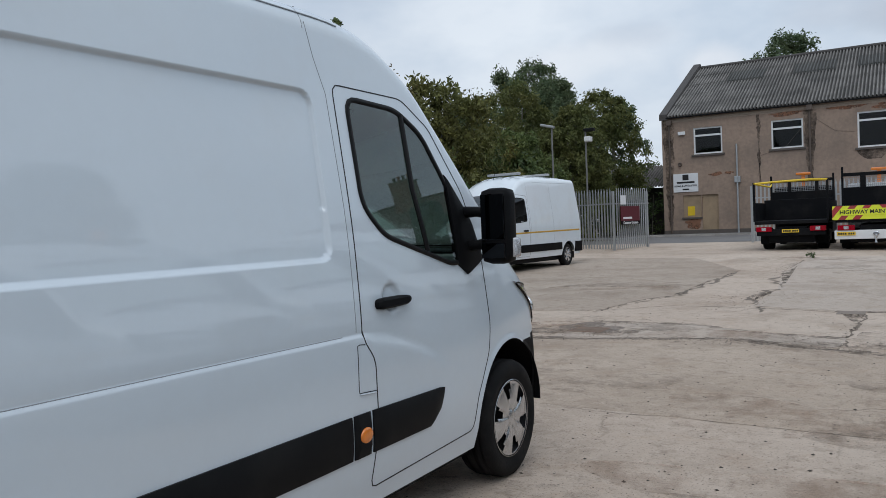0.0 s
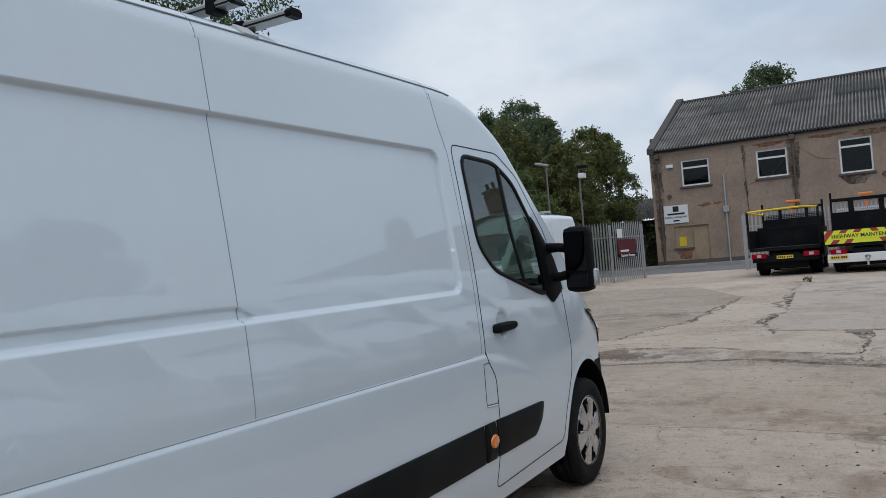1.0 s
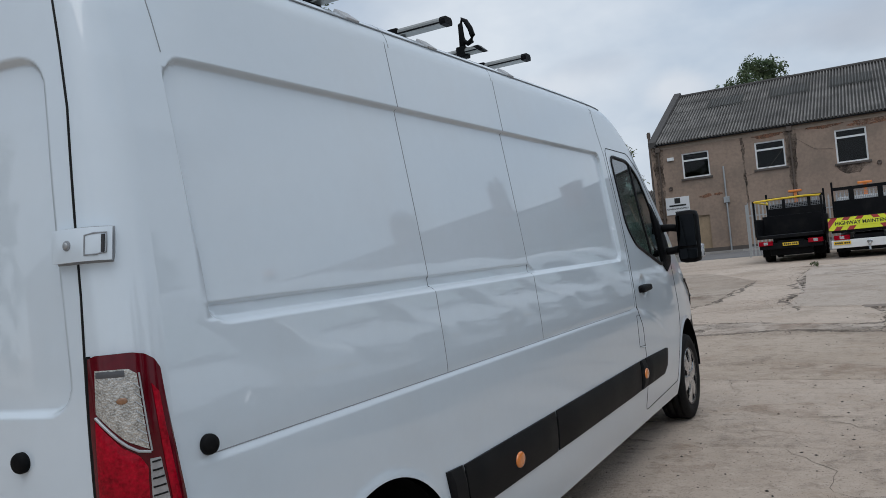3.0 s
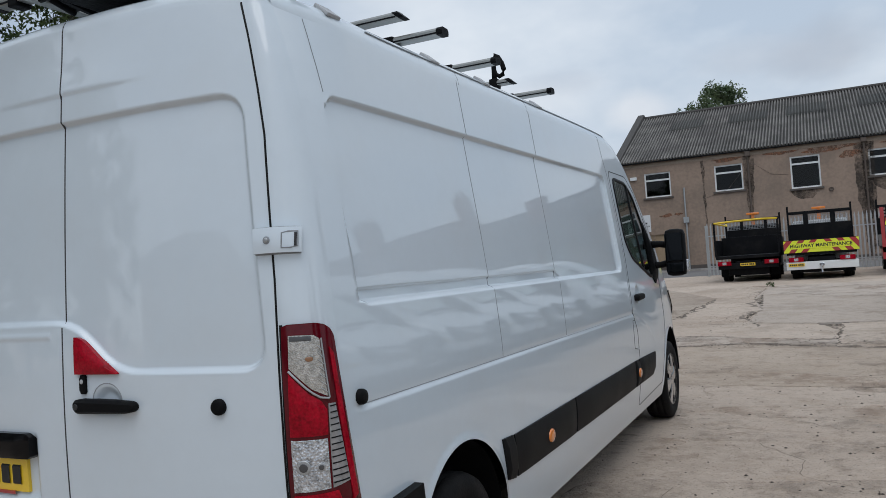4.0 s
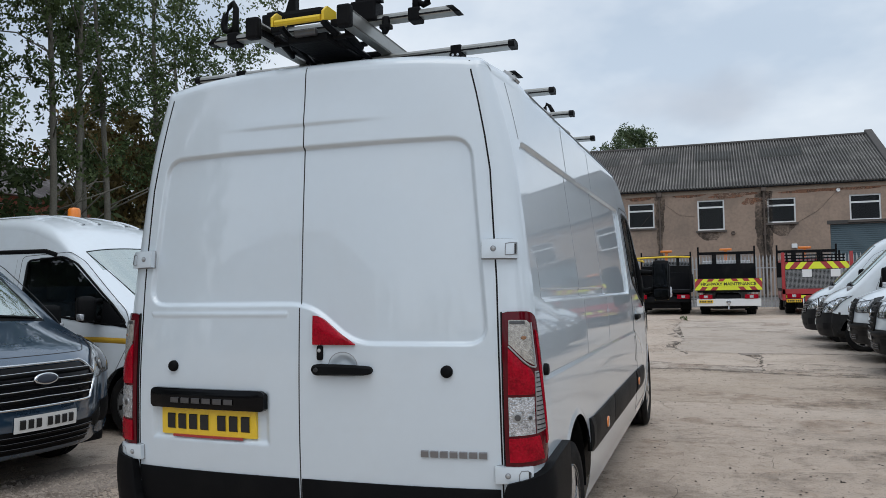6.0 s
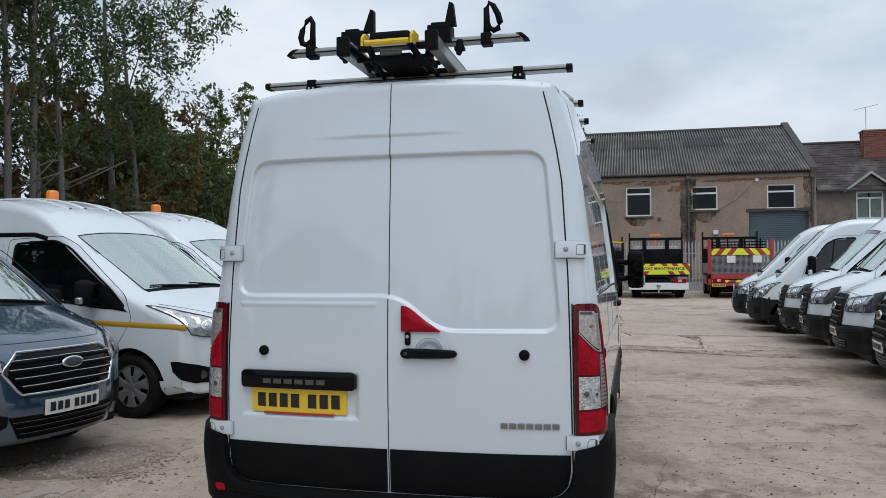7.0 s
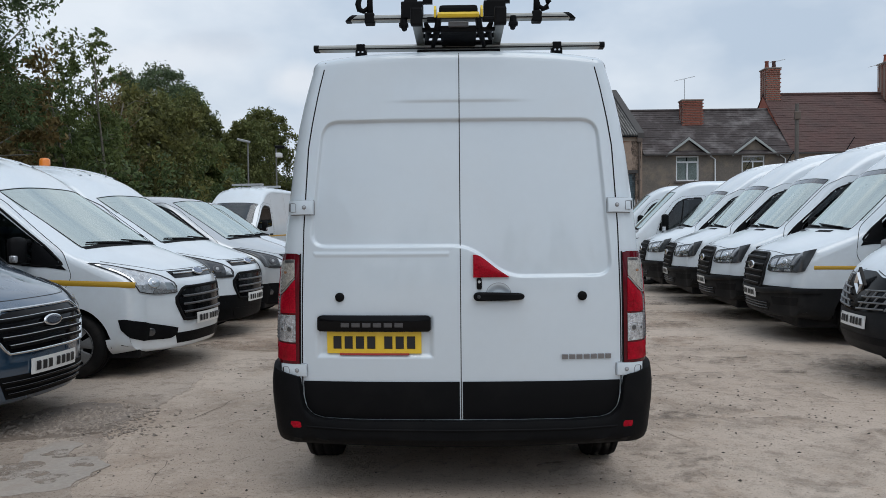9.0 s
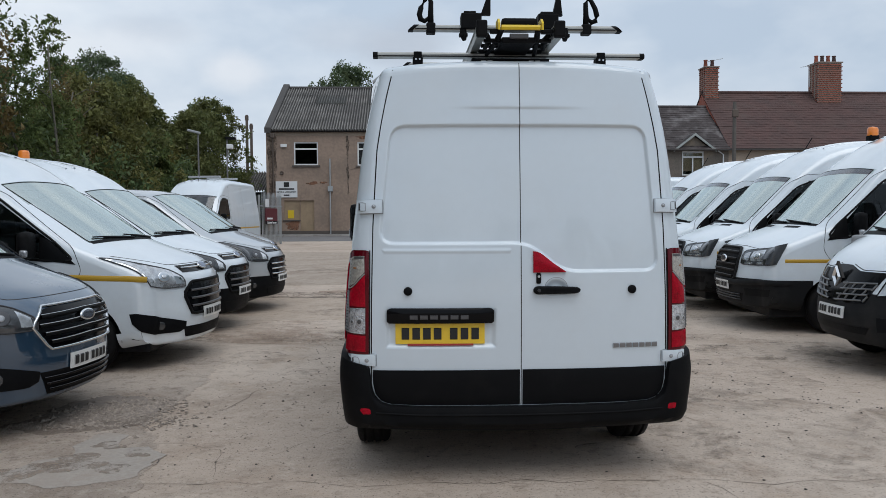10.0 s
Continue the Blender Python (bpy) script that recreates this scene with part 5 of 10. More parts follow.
        part("clamp_screw", bm, PLASTIC, upper_bar, smooth=False)
        # a C-shaped rail, open towards the middle
        bm = bmesh.new()
        add_box(bm, (sg * 0.012, 0, -0.036), (sg * 0.024, 2.95, 0.036), 0.003)
        for z0 in (-0.036, 0.026):
            add_box(bm, (-0.024, 0, z0), (0.024, 2.95, z0 + 0.010), 0.002)
        rail = part("loader_rail", bm, ALU, root, "aluminium loader rail")
        rail.matrix_basis = pose(sg * 0.225, 0.03, 2.635, -0.6, 0, 0)
        part("rail_groove", box((sg * -0.004, 0.004, -0.025), (sg * 0.011, 2.94, 0.025)), TRUCK_BLACK, rail)
        part("rail_end", box((-0.032, -0.030, -0.048), (0.032, 0.012, 0.050), 0.012), PLASTIC, rail)
        part("damper", tube([(sg * -0.045, 0.10, -0.005), (sg * -0.06, 0.16, -0.03), (sg * -0.045, 0.26, -0.055)], [0.012, 0.020, 0.012], 8), PLASTIC, rail, smooth=True)
    tray = part("loader_carriage", box((-0.10, 0.10, 2.575), (0.10, 0.62, 2.61), 0.010), TRUCK_BLACK, root, "black loader carriage")
    for y in (0.16, 0.30, 0.46):
        part("cross_member", tube([(-0.20, y, 2.60), (0.20, y, 2.60)], 0.013, 8), TRUCK_BLACK, tray, smooth=True)
    for sg in (1, -1):
        bm = tube([(sg * 0.105, 0.05, 2.64), (sg * 0.12, 0.20, 2.60), (sg * 0.15, 0.45, 2.575)], [0.016, 0.020, 0.012], 6)
        add_box(bm, (sg * 0.15 - 0.02, 0.07, 2.625), (sg * 0.15 + 0.05, 0.11, 2.65), 0.006)
        part("linkage", bm, TRUCK_BLACK, tray)
    part("latch_plate", box((-0.055, 0.075, 2.595), (0.055, 0.10, 2.625), 0.006), SLAT, tray, "grey latch plate")
    bm = tube([(-0.112, 0.02, 2.645), (0.112, 0.02, 2.645)], 0.015, 8)
    for sg in (1, -1):
        cheek = prism([(0.0, -0.015), (0.0, 0.025), (0.035, 0.055), (0.12, 0.055), (0.12, 0.02)], 0.012, Matrix(((0, 0, 1, sg * 0.125 - 0.006), (1, 0, 0, 0.01), (0, 1, 0, 2.645), (0, 0, 0, 1))))
        tmp = bpy.data.meshes.new("cheek")
        cheek.to_mesh(tmp)
        bm.from_mesh(tmp)
        cheek.free()
        bpy.data.meshes.remove(tmp)
    part("release_bar", bm, YELLOW, tray, "yellow release bar")
    part("roller_pad", box((-0.105, 0.05, 2.655), (0.105, 0.12, 2.71), 0.02), PLASTIC, tray, "black rubber roller pad")
    base = part("loader_base", box((-0.245, 0.43, 2.515), (0.245, 0.50, 2.552), 0.006), TRUCK_BLACK, root, "black base plate of the ladder loader")
    for x in (-0.17, -0.13, 0.13, 0.17):
        part("slot", box((x - 0.015, 0.427, 2.53), (x + 0.015, 0.431, 2.538)), UPVC_GREY, base)
    return root


build_hero()


# ---- parked vans ----
def rear_plain(tag, x, y, z, flat, screen_half, bumper_z):
    c = np.full(len(x), "body", dtype=object)
    c[(tag == 'screen') & flat & (np.abs(x) < screen_half)] = "windscreen"
    c[np.isin(tag, ['nose', 'under']) & (z < bumper_z)] = "front_bumper"
    return c


def plain_side(window, front_y, bumper_z, extra=None):
    def f(sg, y, z):
        c = np.full(len(y), "body", dtype=object)
        c[inside(window, y, z)] = "side_window" + (".r" if sg > 0 else ".l")
        c[(y > front_y) & (z < bumper_z)] = "front_bumper"
        return c
    return f


def mats_for(paint, bumper):
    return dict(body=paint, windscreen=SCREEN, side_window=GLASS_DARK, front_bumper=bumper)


def lower_things(root, sh, axles, track, length, half, style="six", rad=0.34):
    # floor box hangs low to block light under the van
    part("underbody", box((-0.84, 0.25, 0.20), (0.84, length - 0.35, 0.42), 0.03), TRUCK_BLACK, root, "dark underbody")
    for y in axles:
        for sg in (1, -1):
            wheel(root, sg * track, y, rad, sg, rad, 0.22, style)
            liner(root, sg, y, rad, 0.92, 0.58, sh.arch - 0.005)


BADGE_DARK = material("dark_oval_enamel", (0.03, 0.035, 0.05), 0.25, coat=0.8, vary=0.05)


def oval_badge(root, proj, a, z, wide=0.115, tall=0.05, m=BLUE_BADGE):
    b = disc("badge", (a, z), wide, proj, CHROME, root, "plain oval badge", 0.012, tall / wide)
    p2 = lambda q, w: (lambda t: (t[0] + t[1] * 0.008, t[1]))(proj(q, w))
    disc("badge_face", (a, z), wide * 0.86, p2, m, b, high=0.006, squash=tall / wide * 0.95)


def beacon(root, x, y, z):
    base = part("beacon", box((x - 0.07, y - 0.07, z - 0.05), (x + 0.07, y + 0.07, z + 0.03), 0.02), PLASTIC, root, "orange beacon")
    bm = add_lathe(bmesh.new(), [(0.02, 0.078), (0.12, 0.076), (0.145, 0.06), (0.155, 0.01)], (x, y, z), 16, 'z')
    part("beacon_lens", bm, ORANGE, base, smooth=True)


ROWVAN_PROFILE = [
    (0.03, 0.42, 0, 0.1, 0.02, 0.0, 'rear'), (0.0, 1.1, 0.3, 0.1, 0.02, 0.0, 'rear'), (0.05, 2.5, 0.2, 0.12, 0.02, 0.0, 'rear'),
    (0.12, 2.70, 0.08, 0.14, 0.02, -0.03, 'roof'), (0.8, 2.75, 0.2, 0.15, 0.0, -0.05, 'roof'), (3.1, 2.77, 0.4, 0.16, 0.0, -0.06, 'roof'),
    (3.75, 2.66, 0.35, 0.16, -0.02, -0.09, 'header'), (4.36, 2.20, 0.1, 0.10, -0.10, -0.05, 'screen'), (5.10, 1.43, 0.1, 0.10, -0.16, -0.03, 'bonnet'),
    (5.74, 1.19, 0.16, 0.14, -0.17, -0.03, 'nose'), (5.92, 1.03, 0.12, 0.16, -0.20, 0.0, 'nose'), (5.97, 0.64, 0.1, 0.17, -0.22, 0.0, 'nose'),
    (5.94, 0.33, 0.05, 0.16, -0.22, 0.0, 'under'), (5.5, 0.28, 0, 0.16, -0.22, 0.0, 'under')]
ROWVAN_WIDTHS = [(0.25, 0.95), (0.45, 1.0), (0.7, 1.02), (1.25, 1.02), (1.6, 0.985), (2.1, 0.91), (2.5, 0.85), (2.8, 0.80)]
ROWVAN_WINDOW = round_poly([(3.50, 1.42), (3.50, 2.06), (3.95, 2.10), (4.22, 2.0), (4.85, 1.42), (4.97, 1.27), (4.75, 1.25), (4.3, 1.37)], 0.07)
ROWVAN_DOOR = round_poly([(3.38, 0.40), (3.38, 2.15), (4.05, 2.20), (4.36, 2.06), (4.98, 1.45), (5.02, 1.1), (4.62, 0.55), (4.58, 0.40)], 0.07)


def build_rowvan(m, label, group, beacon_on=False, stripe=False):
    root = empty("panel_van", m, label, "van", group)
    sh = Shape(ROWVAN_PROFILE, ROWVAN_WIDTHS, (4.4, 5.98, 0.055), 0.34, [(0.95, 0.34), (4.84, 0.34)], 0.42, 0.06)
    pieces = skin(sh, lambda t, x, y, z, f: rear_plain(t, x, y, z, f, 0.79, 0.69), plain_side(ROWVAN_WINDOW, 5.14, 0.69), 26, 6, 0.045, 0.045)
    made = make_body(root, pieces, mats_for(WHITE_ROW, BUMPER_BLACK), {"front_bumper": "black plastic front bumper"})
    finish_glass(made)
    van_sides(root, sh, ROWVAN_WINDOW, ROWVAN_DOOR, 3.50, 1.14, seams=[[(1.9, 0.8), (1.9, 2.5)], [(3.3, 0.5), (3.3, 2.55)]],
              moulding=[([(1.42, 0.52), (4.45, 0.52)], [(1.42, 0.72), (4.5, 0.72)])])
    f = sh.nose(0.006)
    g = patch("grille", [(-0.40, 0.78), (-0.37, 0.70), (-0.30, 0.66), (0.30, 0.66), (0.37, 0.70), (0.40, 0.78)], [(-0.42, 1.0), (-0.41, 1.05), (-0.34, 1.095), (0.34, 1.095), (0.41, 1.05), (0.42, 1.0)], f, PLASTIC, root, "black slatted grille", 24, 6, 0.03)
    for z, h in ((0.715, 0.335), (0.795, 0.39), (0.875, 0.40), (0.955, 0.41), (1.035, 0.40)):
        strip("grille_slat", [(-h, z), (0, z + 0.006), (h, z)], sh.nose(0.010), 0.030, BUMPER_BLACK, g, 0.024)
        # paler strip paints the highlight along the slat's top edge
        strip("slat_edge", [(-h, z + 0.011), (0, z + 0.017), (h, z + 0.011)], sh.nose(0.032), 0.007, SLAT, g, 0.004)
    strip("grille_surround", [(-0.31, 0.65), (-0.385, 0.70), (-0.415, 0.80), (-0.435, 1.03), (-0.35, 1.105), (0.35, 1.105), (0.435, 1.03), (0.415, 0.80), (0.385, 0.70), (0.31, 0.65)], sh.nose(0.006), 0.034, BUMPER_BLACK, g, 0.018, True)
    oval_badge(root, sh.nose(0.034), 0, 0.945, 0.12, 0.055, BADGE_DARK)
    for sg in (1, -1):
        def wing(off, sg=sg):
            """Over the nose, then back along the wing."""
            n, q = sh.nose(off), sh.side(sg, off)

            def at(a, z):
                t = min(1.0, max(0.0, (abs(a) - 0.88) / 0.14))
                p0, g0 = n(a, min(z, 1.18))
                p1, g1 = q(5.70 - (abs(a) - 0.95), z)
                return p0.lerp(p1, t), g0.lerp(g1, t).normalized()
            return at
        edge_lo, edge_hi = [(sg * 0.49, 0.905), (sg * 0.53, 0.888), (sg * 0.75, 0.886), (sg * 0.95, 0.895), (sg * 1.04, 0.91)], [(sg * 0.485, 1.055), (sg * 0.51, 1.075), (sg * 0.75, 1.105), (sg * 0.98, 1.138), (sg * 1.18, 1.185)]
        lamp = patch("headlamp", edge_lo, edge_hi, wing(0.008), HEADLAMP, root, "dark headlamp with bright reflectors", 18, 6, 0.03, 0.004)
        patch("reflector", [(sg * 0.53, 0.945), (sg * 0.63, 0.94)], [(sg * 0.54, 1.035), (sg * 0.63, 1.055)], sh.nose(0.0135), LAMP_CLEAR, lamp, "bright reflector", 6, 5, 0.01, 0.003)
        bowl = patch("reflector", [(sg * 0.65, 0.935), (sg * 0.84, 0.945)], [(sg * 0.66, 1.06), (sg * 0.82, 1.09)], sh.nose(0.0135), LAMP_CLEAR, lamp, "bright reflector", 6, 5, 0.01, 0.003)
        disc("bulb", (sg * 0.745, 1.01), 0.045, sh.nose(0.018), CHROME, bowl, high=0.006)
        patch("lower_reflector", [(sg * 0.60, 0.898), (sg * 0.70, 0.896)], [(sg * 0.61, 0.928), (sg * 0.70, 0.926)], sh.nose(0.0135), LAMP_CLEAR, lamp, "bright reflector", 5, 3, 0.01, 0.002)
        patch("lower_reflector", [(sg * 0.76, 0.900), (sg * 0.86, 0.905)], [(sg * 0.77, 0.928), (sg * 0.86, 0.932)], sh.nose(0.0135), LAMP_CLEAR, lamp, "bright reflector", 5, 3, 0.01, 0.002)
        strip("lamp_edge", edge_lo + edge_hi[::-1], wing(0.009), 0.006, GAP, lamp, 0.003, True)
        patch("bonnet_vent", [(sg * 0.22, 0.15), (sg * 0.56, 0.13)], [(sg * 0.22, 0.26), (sg * 0.56, 0.24)], sh.over('bonnet', 0.003), PLASTIC, root, "black bonnet vent", 5, 3, 0.01)
        patch("fog_recess", [(sg * 0.60, 0.47), (sg * 0.95, 0.48)], [(sg * 0.58, 0.57), (sg * 0.98, 0.58)], sh.nose(0.004), TRUCK_BLACK, root, "", 8, 3, 0.02)
        patch("mirror_quarter", [(4.70, 1.26), (4.97, 1.22)], [(4.72, 1.52), (4.80, 1.48)], sh.side(sg, 0.004), PLASTIC, root, "", 5, 4, 0.02, 0.01)
        mirror_unit(root, sh, sg, 4.60, 1.42, 0.33, 0.19, 0.12, 0.06)
        if stripe:
            strip("side_stripe", [(0.2, 0.98), (3.0, 0.97), (4.9, 0.955), (5.50, 0.955)], sh.side(sg, 0.002), 0.05, YELLOW_STRIPE, root, 0.001, label="amber reflective stripe")
    patch("bumper_lip", [(-1.25, 0.64), (-0.8, 0.63), (-0.45, 0.60), (0.45, 0.60), (0.8, 0.63), (1.25, 0.64)], [(-1.25, 0.70), (-0.8, 0.705), (-0.46, 0.675), (0.46, 0.675), (0.8, 0.705), (1.25, 0.70)], sh.nose(0.022), BUMPER_BLACK, root, "black bumper lip", 40, 5, 0.03, 0.012)
    inlet = patch("lower_intake", [(-0.5, 0.38), (0.5, 0.38)], [(-0.55, 0.50), (0.55, 0.50)], sh.nose(0.004), TRUCK_BLACK, root, "", 10, 3, 0.02)
    for z in (0.41, 0.445, 0.48):
        strip("intake_slat", [(-0.5, z), (0, z), (0.5, z)], sh.nose(0.006), 0.014, SLAT_DARK, inlet, 0.010)
    plate(root, sh.nose(0.036), -0.26, 0.26, 0.535, 0.65, PLATE_W)
    strip("bonnet_gap", [(-0.75, 1.10), (-0.4, 1.135), (0, 1.14), (0.4, 1.135), (0.75, 1.10)], sh.nose(0.001), 0.008, GAP, root, 0.0006)
    wipers(root, sh, (-0.66, -0.05), 0.66)
    screen_trim(root, sh, 0.78)
    patch("visor_band", [(-0.77, 0.01), (0.77, 0.01)], [(-0.77, 0.15), (0.77, 0.15)], sh.over('screen', 0.003), SUN_BAND, root, "dark sun band", 12, 4, 0.002).visible_shadow = False
    part("aerial", tube([(0.0, 3.72, 2.66), (0.0, 3.60, 2.86)], 0.008, 6), PLASTIC, root)
    for x in (-0.5, -0.25, 0.25, 0.5):
        strip("roof_rib", [(x, 0.03), (x, 0.97)], sh.over('roof', 0.0), 0.05, WHITE_ROW, root, 0.012, step=0.05)
    lower_things(root, sh, (0.95, 4.84), 0.87, 5.98, 0.9)
    cabin(root, sh, 3.42, 4.55, 0.95, 0.85)
    if beacon_on:
        beacon(root, 0.0, 2.9, 2.77)
    return root


def midvan_profile(high):
    top = [(0.12, 2.32, 0.08, 0.13, 0.02, -0.03, 'roof'), (0.8, 2.40, 0.2, 0.14, 0.0, -0.05, 'roof'), (2.15, 2.40, 0.4, 0.14, 0.0, -0.06, 'roof'),
           (2.72, 2.24, 0.3, 0.14, -0.02, -0.08, 'header')] if high else \
          [(0.12, 1.90, 0.08, 0.13, 0.02, -0.03, 'roof'), (0.8, 1.965, 0.2, 0.13, 0.0, -0.04, 'roof'), (2.4, 1.985, 0.4, 0.13, 0.0, -0.05, 'roof'),
           (2.85, 1.955, 0.2, 0.12, -0.03, -0.06, 'header')]
    return [(0.03, 0.42, 0, 0.1, 0.02, 0.0, 'rear'), (0.0, 0.95, 0.2, 0.1, 0.02, 0.0, 'rear'), (0.05, 1.7, 0.1, 0.12, 0.02, 0.0, 'rear')] + top + [
        (3.10, 1.89, 0.1, 0.09, -0.10, -0.06, 'screen'), (4.05, 1.25, 0.1, 0.09, -0.16, -0.04, 'bonnet'), (4.74, 1.02, 0.14, 0.14, -0.22, -0.03, 'nose'),
        (4.92, 0.86, 0.1, 0.18, -0.28, 0.0, 'nose'), (4.96, 0.50, 0.1, 0.20, -0.30, 0.0, 'nose'), (4.90, 0.26, 0.05, 0.18, -0.28, 0.0, 'under'), (4.6, 0.22, 0, 0.18, -0.28, 0.0, 'under')]


MIDVAN_WIDTHS = [(0.2, 0.92), (0.4, 0.97), (0.65, 0.985), (1.1, 0.985), (1.4, 0.955), (1.8, 0.88), (2.1, 0.82), (2.4, 0.76)]
MIDVAN_WINDOW = round_poly([(2.30, 1.20), (2.30, 1.75), (2.85, 1.78), (3.08, 1.70), (3.70, 1.25), (3.90, 1.06), (3.6, 1.06), (3.0, 1.13)], 0.06)
MIDVAN_DOOR = round_poly([(2.20, 0.35), (2.20, 1.80), (2.95, 1.83), (3.2, 1.72), (3.88, 1.2), (3.98, 0.95), (3.62, 0.48), (3.58, 0.35)], 0.06)


def build_midvan(m, label, group, paint, high, front, bumper=None, beacon_on=False, stripe=False):
    root = empty("panel_van", m, label, "van", group)
    # the older fronts stand higher than the chrome-barred one
    rise = 0.0 if front == "chrome" else 0.08

    def up(z):
        return z + rise * float(smoothstep(z, 0.55, 0.85)) * (1 - float(smoothstep(z, 1.86, 2.25)))
    window = [(y, up(z)) for y, z in MIDVAN_WINDOW]
    door = [(y, up(z)) for y, z in MIDVAN_DOOR]
    profile = [(y, up(z), *rest) for y, z, *rest in midvan_profile(high)]
    sh = Shape(profile, MIDVAN_WIDTHS, (3.4, 4.95, 0.10), 0.30, [(0.98, 0.33), (3.95, 0.33)], 0.40, 0.05)
    bz = 0.60 if bumper is not None else 0.0
    pieces = skin(sh, lambda t, x, y, z, f: rear_plain(t, x, y, z, f, 0.74, bz), plain_side(window, 4.25, bz), 30, 7, 0.04, 0.04)
    mats = mats_for(paint, bumper or paint)
    made = make_body(root, pieces, mats)
    finish_glass(made)
    van_sides(root, sh, window, door, 2.32, up(0.98), seams=[[(1.15, 0.6), (1.15, 1.75)], [(2.12, 0.45), (2.12, 1.85)]])

    def f(off):
        g = sh.nose(off)
        return lambda a, z: g(a, up(z))

    def flank(sg, off):
        g = sh.side(sg, off)
        return lambda y, z: g(y, up(z))
    for sg in (1, -1):
        dark = front in ("bright_slats", "chrome", "grey")
        lo, hi = [(sg * 0.50, 0.775), (sg * 0.68, 0.77), (sg * 0.86, 0.80)], [(sg * 0.49, 0.85), (sg * 0.60, 0.94), (sg * 0.74, 0.995), (sg * 0.95, 1.09)]
        lamp = patch("headlamp", lo, hi, f(0.008), HEADLAMP if dark else LAMP_CLEAR, root, "dark swept-back headlamp" if dark else "clear swept-back headlamp", 16, 7, 0.03, 0.006)
        patch("reflector", [(sg * 0.53, 0.80), (sg * 0.60, 0.80)], [(sg * 0.53, 0.86), (sg * 0.60, 0.915)], f(0.0155), CHROME if not dark else LAMP_CLEAR, lamp, "bright reflector", 5, 5, 0.01, 0.002)
        bowl = disc("reflector", (sg * 0.69, 0.872), 0.062, f(0.0155), SLAT if dark else CHROME, lamp, high=0.004, squash=0.9)
        disc("bulb", (sg * 0.69, 0.872), 0.024, f(0.021), SLOT_EDGE if dark else LAMP_CLEAR, bowl, high=0.006)
        patch("indicator_lens", [(sg * 0.78, 0.82), (sg * 0.85, 0.83)], [(sg * 0.78, 0.975), (sg * 0.90, 1.035)], f(0.0155), LAMP_CLEAR if not dark else HEADLAMP, lamp, "clear indicator lens", 5, 5, 0.01, 0.002)
        strip("lamp_edge", lo + hi[::-1], f(0.010), 0.010, GAP, lamp, 0.004, True)
        fog = patch("fog_recess", [(sg * 0.50, 0.405), (sg * 0.56, 0.37), (sg * 0.80, 0.375), (sg * 0.95, 0.42), (sg * 1.04, 0.50)], [(sg * 0.50, 0.475), (sg * 0.60, 0.505), (sg * 0.80, 0.565), (sg * 1.0, 0.60), (sg * 1.07, 0.595)], f(0.006), PLASTIC, root, "black fog lamp surround", 20, 5, 0.02, 0.006)
        disc("fog_lamp", (sg * 0.72, 0.455), 0.042, f(0.010), HEADLAMP, fog, "dark round fog lamp", 0.004)
        patch("mirror_quarter", [(3.55, 1.07), (3.92, 1.02)], [(3.55, 1.30), (3.64, 1.27)], flank(sg, 0.004), PLASTIC, root, "", 5, 4, 0.02, 0.01)
        mirror_unit(root, sh, sg, 3.50, up(1.22), 0.27, 0.20, 0.12, 0.08, PLASTIC)
        if stripe:
            strip("side_stripe", [(0.15, 0.92), (2.2, 0.91), (3.6, 0.90), (4.42, 0.875), (4.62, 0.865)], flank(sg, 0.002), 0.06, YELLOW_STRIPE, root, 0.001, label="amber reflective stripe")
    if front == "chrome":
        g = patch("grille", [(-0.42, 0.63), (0.42, 0.63)], [(-0.52, 0.80), (-0.40, 0.915), (0.40, 0.915), (0.52, 0.80)], f(0.006), GLOSS_BLACK, root, "black grille with chrome bars", 16, 6, 0.03)
        for z, h in ((0.675, 0.42), (0.735, 0.46), (0.795, 0.49), (0.855, 0.46)):
            strip("grille_slat", [(-h, z), (0, z + 0.008), (h, z)], f(0.010), 0.030, PLASTIC, g, 0.014)
            strip("slat_edge", [(-h, z + 0.012), (0, z + 0.020), (h, z + 0.012)], f(0.023), 0.006, CHROME, g, 0.003)
        strip("grille_surround", [(-0.43, 0.625), (-0.54, 0.80), (-0.41, 0.925), (0.41, 0.925), (0.54, 0.80), (0.43, 0.625)], f(0.006), 0.018, CHROME, g, 0.016, True)
        oval_badge(root, f(0.030), 0, 0.82, 0.105, 0.045, BADGE_DARK)
        inlet = patch("lower_intake", [(-0.42, 0.30), (0.42, 0.30)], [(-0.50, 0.465), (0.50, 0.465)], f(0.006), PLASTIC, root, "black lower grille", 14, 5, 0.02)
        for z, h in ((0.335, 0.42), (0.378, 0.45), (0.421, 0.47)):
            strip("intake_slat", [(-h, z), (h, z)], f(0.010), 0.016, GLOSS_BLACK, inlet, 0.010)
            strip("slat_edge", [(-h, z + 0.008), (h, z + 0.008)], f(0.019), 0.003, SLAT, inlet, 0.002)
        plate(root, f(0.022), -0.26, 0.26, 0.455, 0.568, PLATE_W)
    else:
        g = patch("upper_grille", [(-0.46, 0.905), (0.46, 0.905)], [(-0.48, 0.975), (0.48, 0.975)], f(0.006), GLOSS_BLACK, root, "slim black upper grille", 14, 3, 0.02)
        strip("grille_slat", [(-0.45, 0.945), (0.45, 0.945)], f(0.010), 0.018, CHROME, g, 0.010)
        g2 = patch("lower_grille", [(-0.42, 0.56), (0.42, 0.56)], [(-0.50, 0.72), (-0.40, 0.80), (0.40, 0.80), (0.50, 0.72)], f(0.006), GLOSS_BLACK, root, "black slatted grille", 14, 5, 0.03)
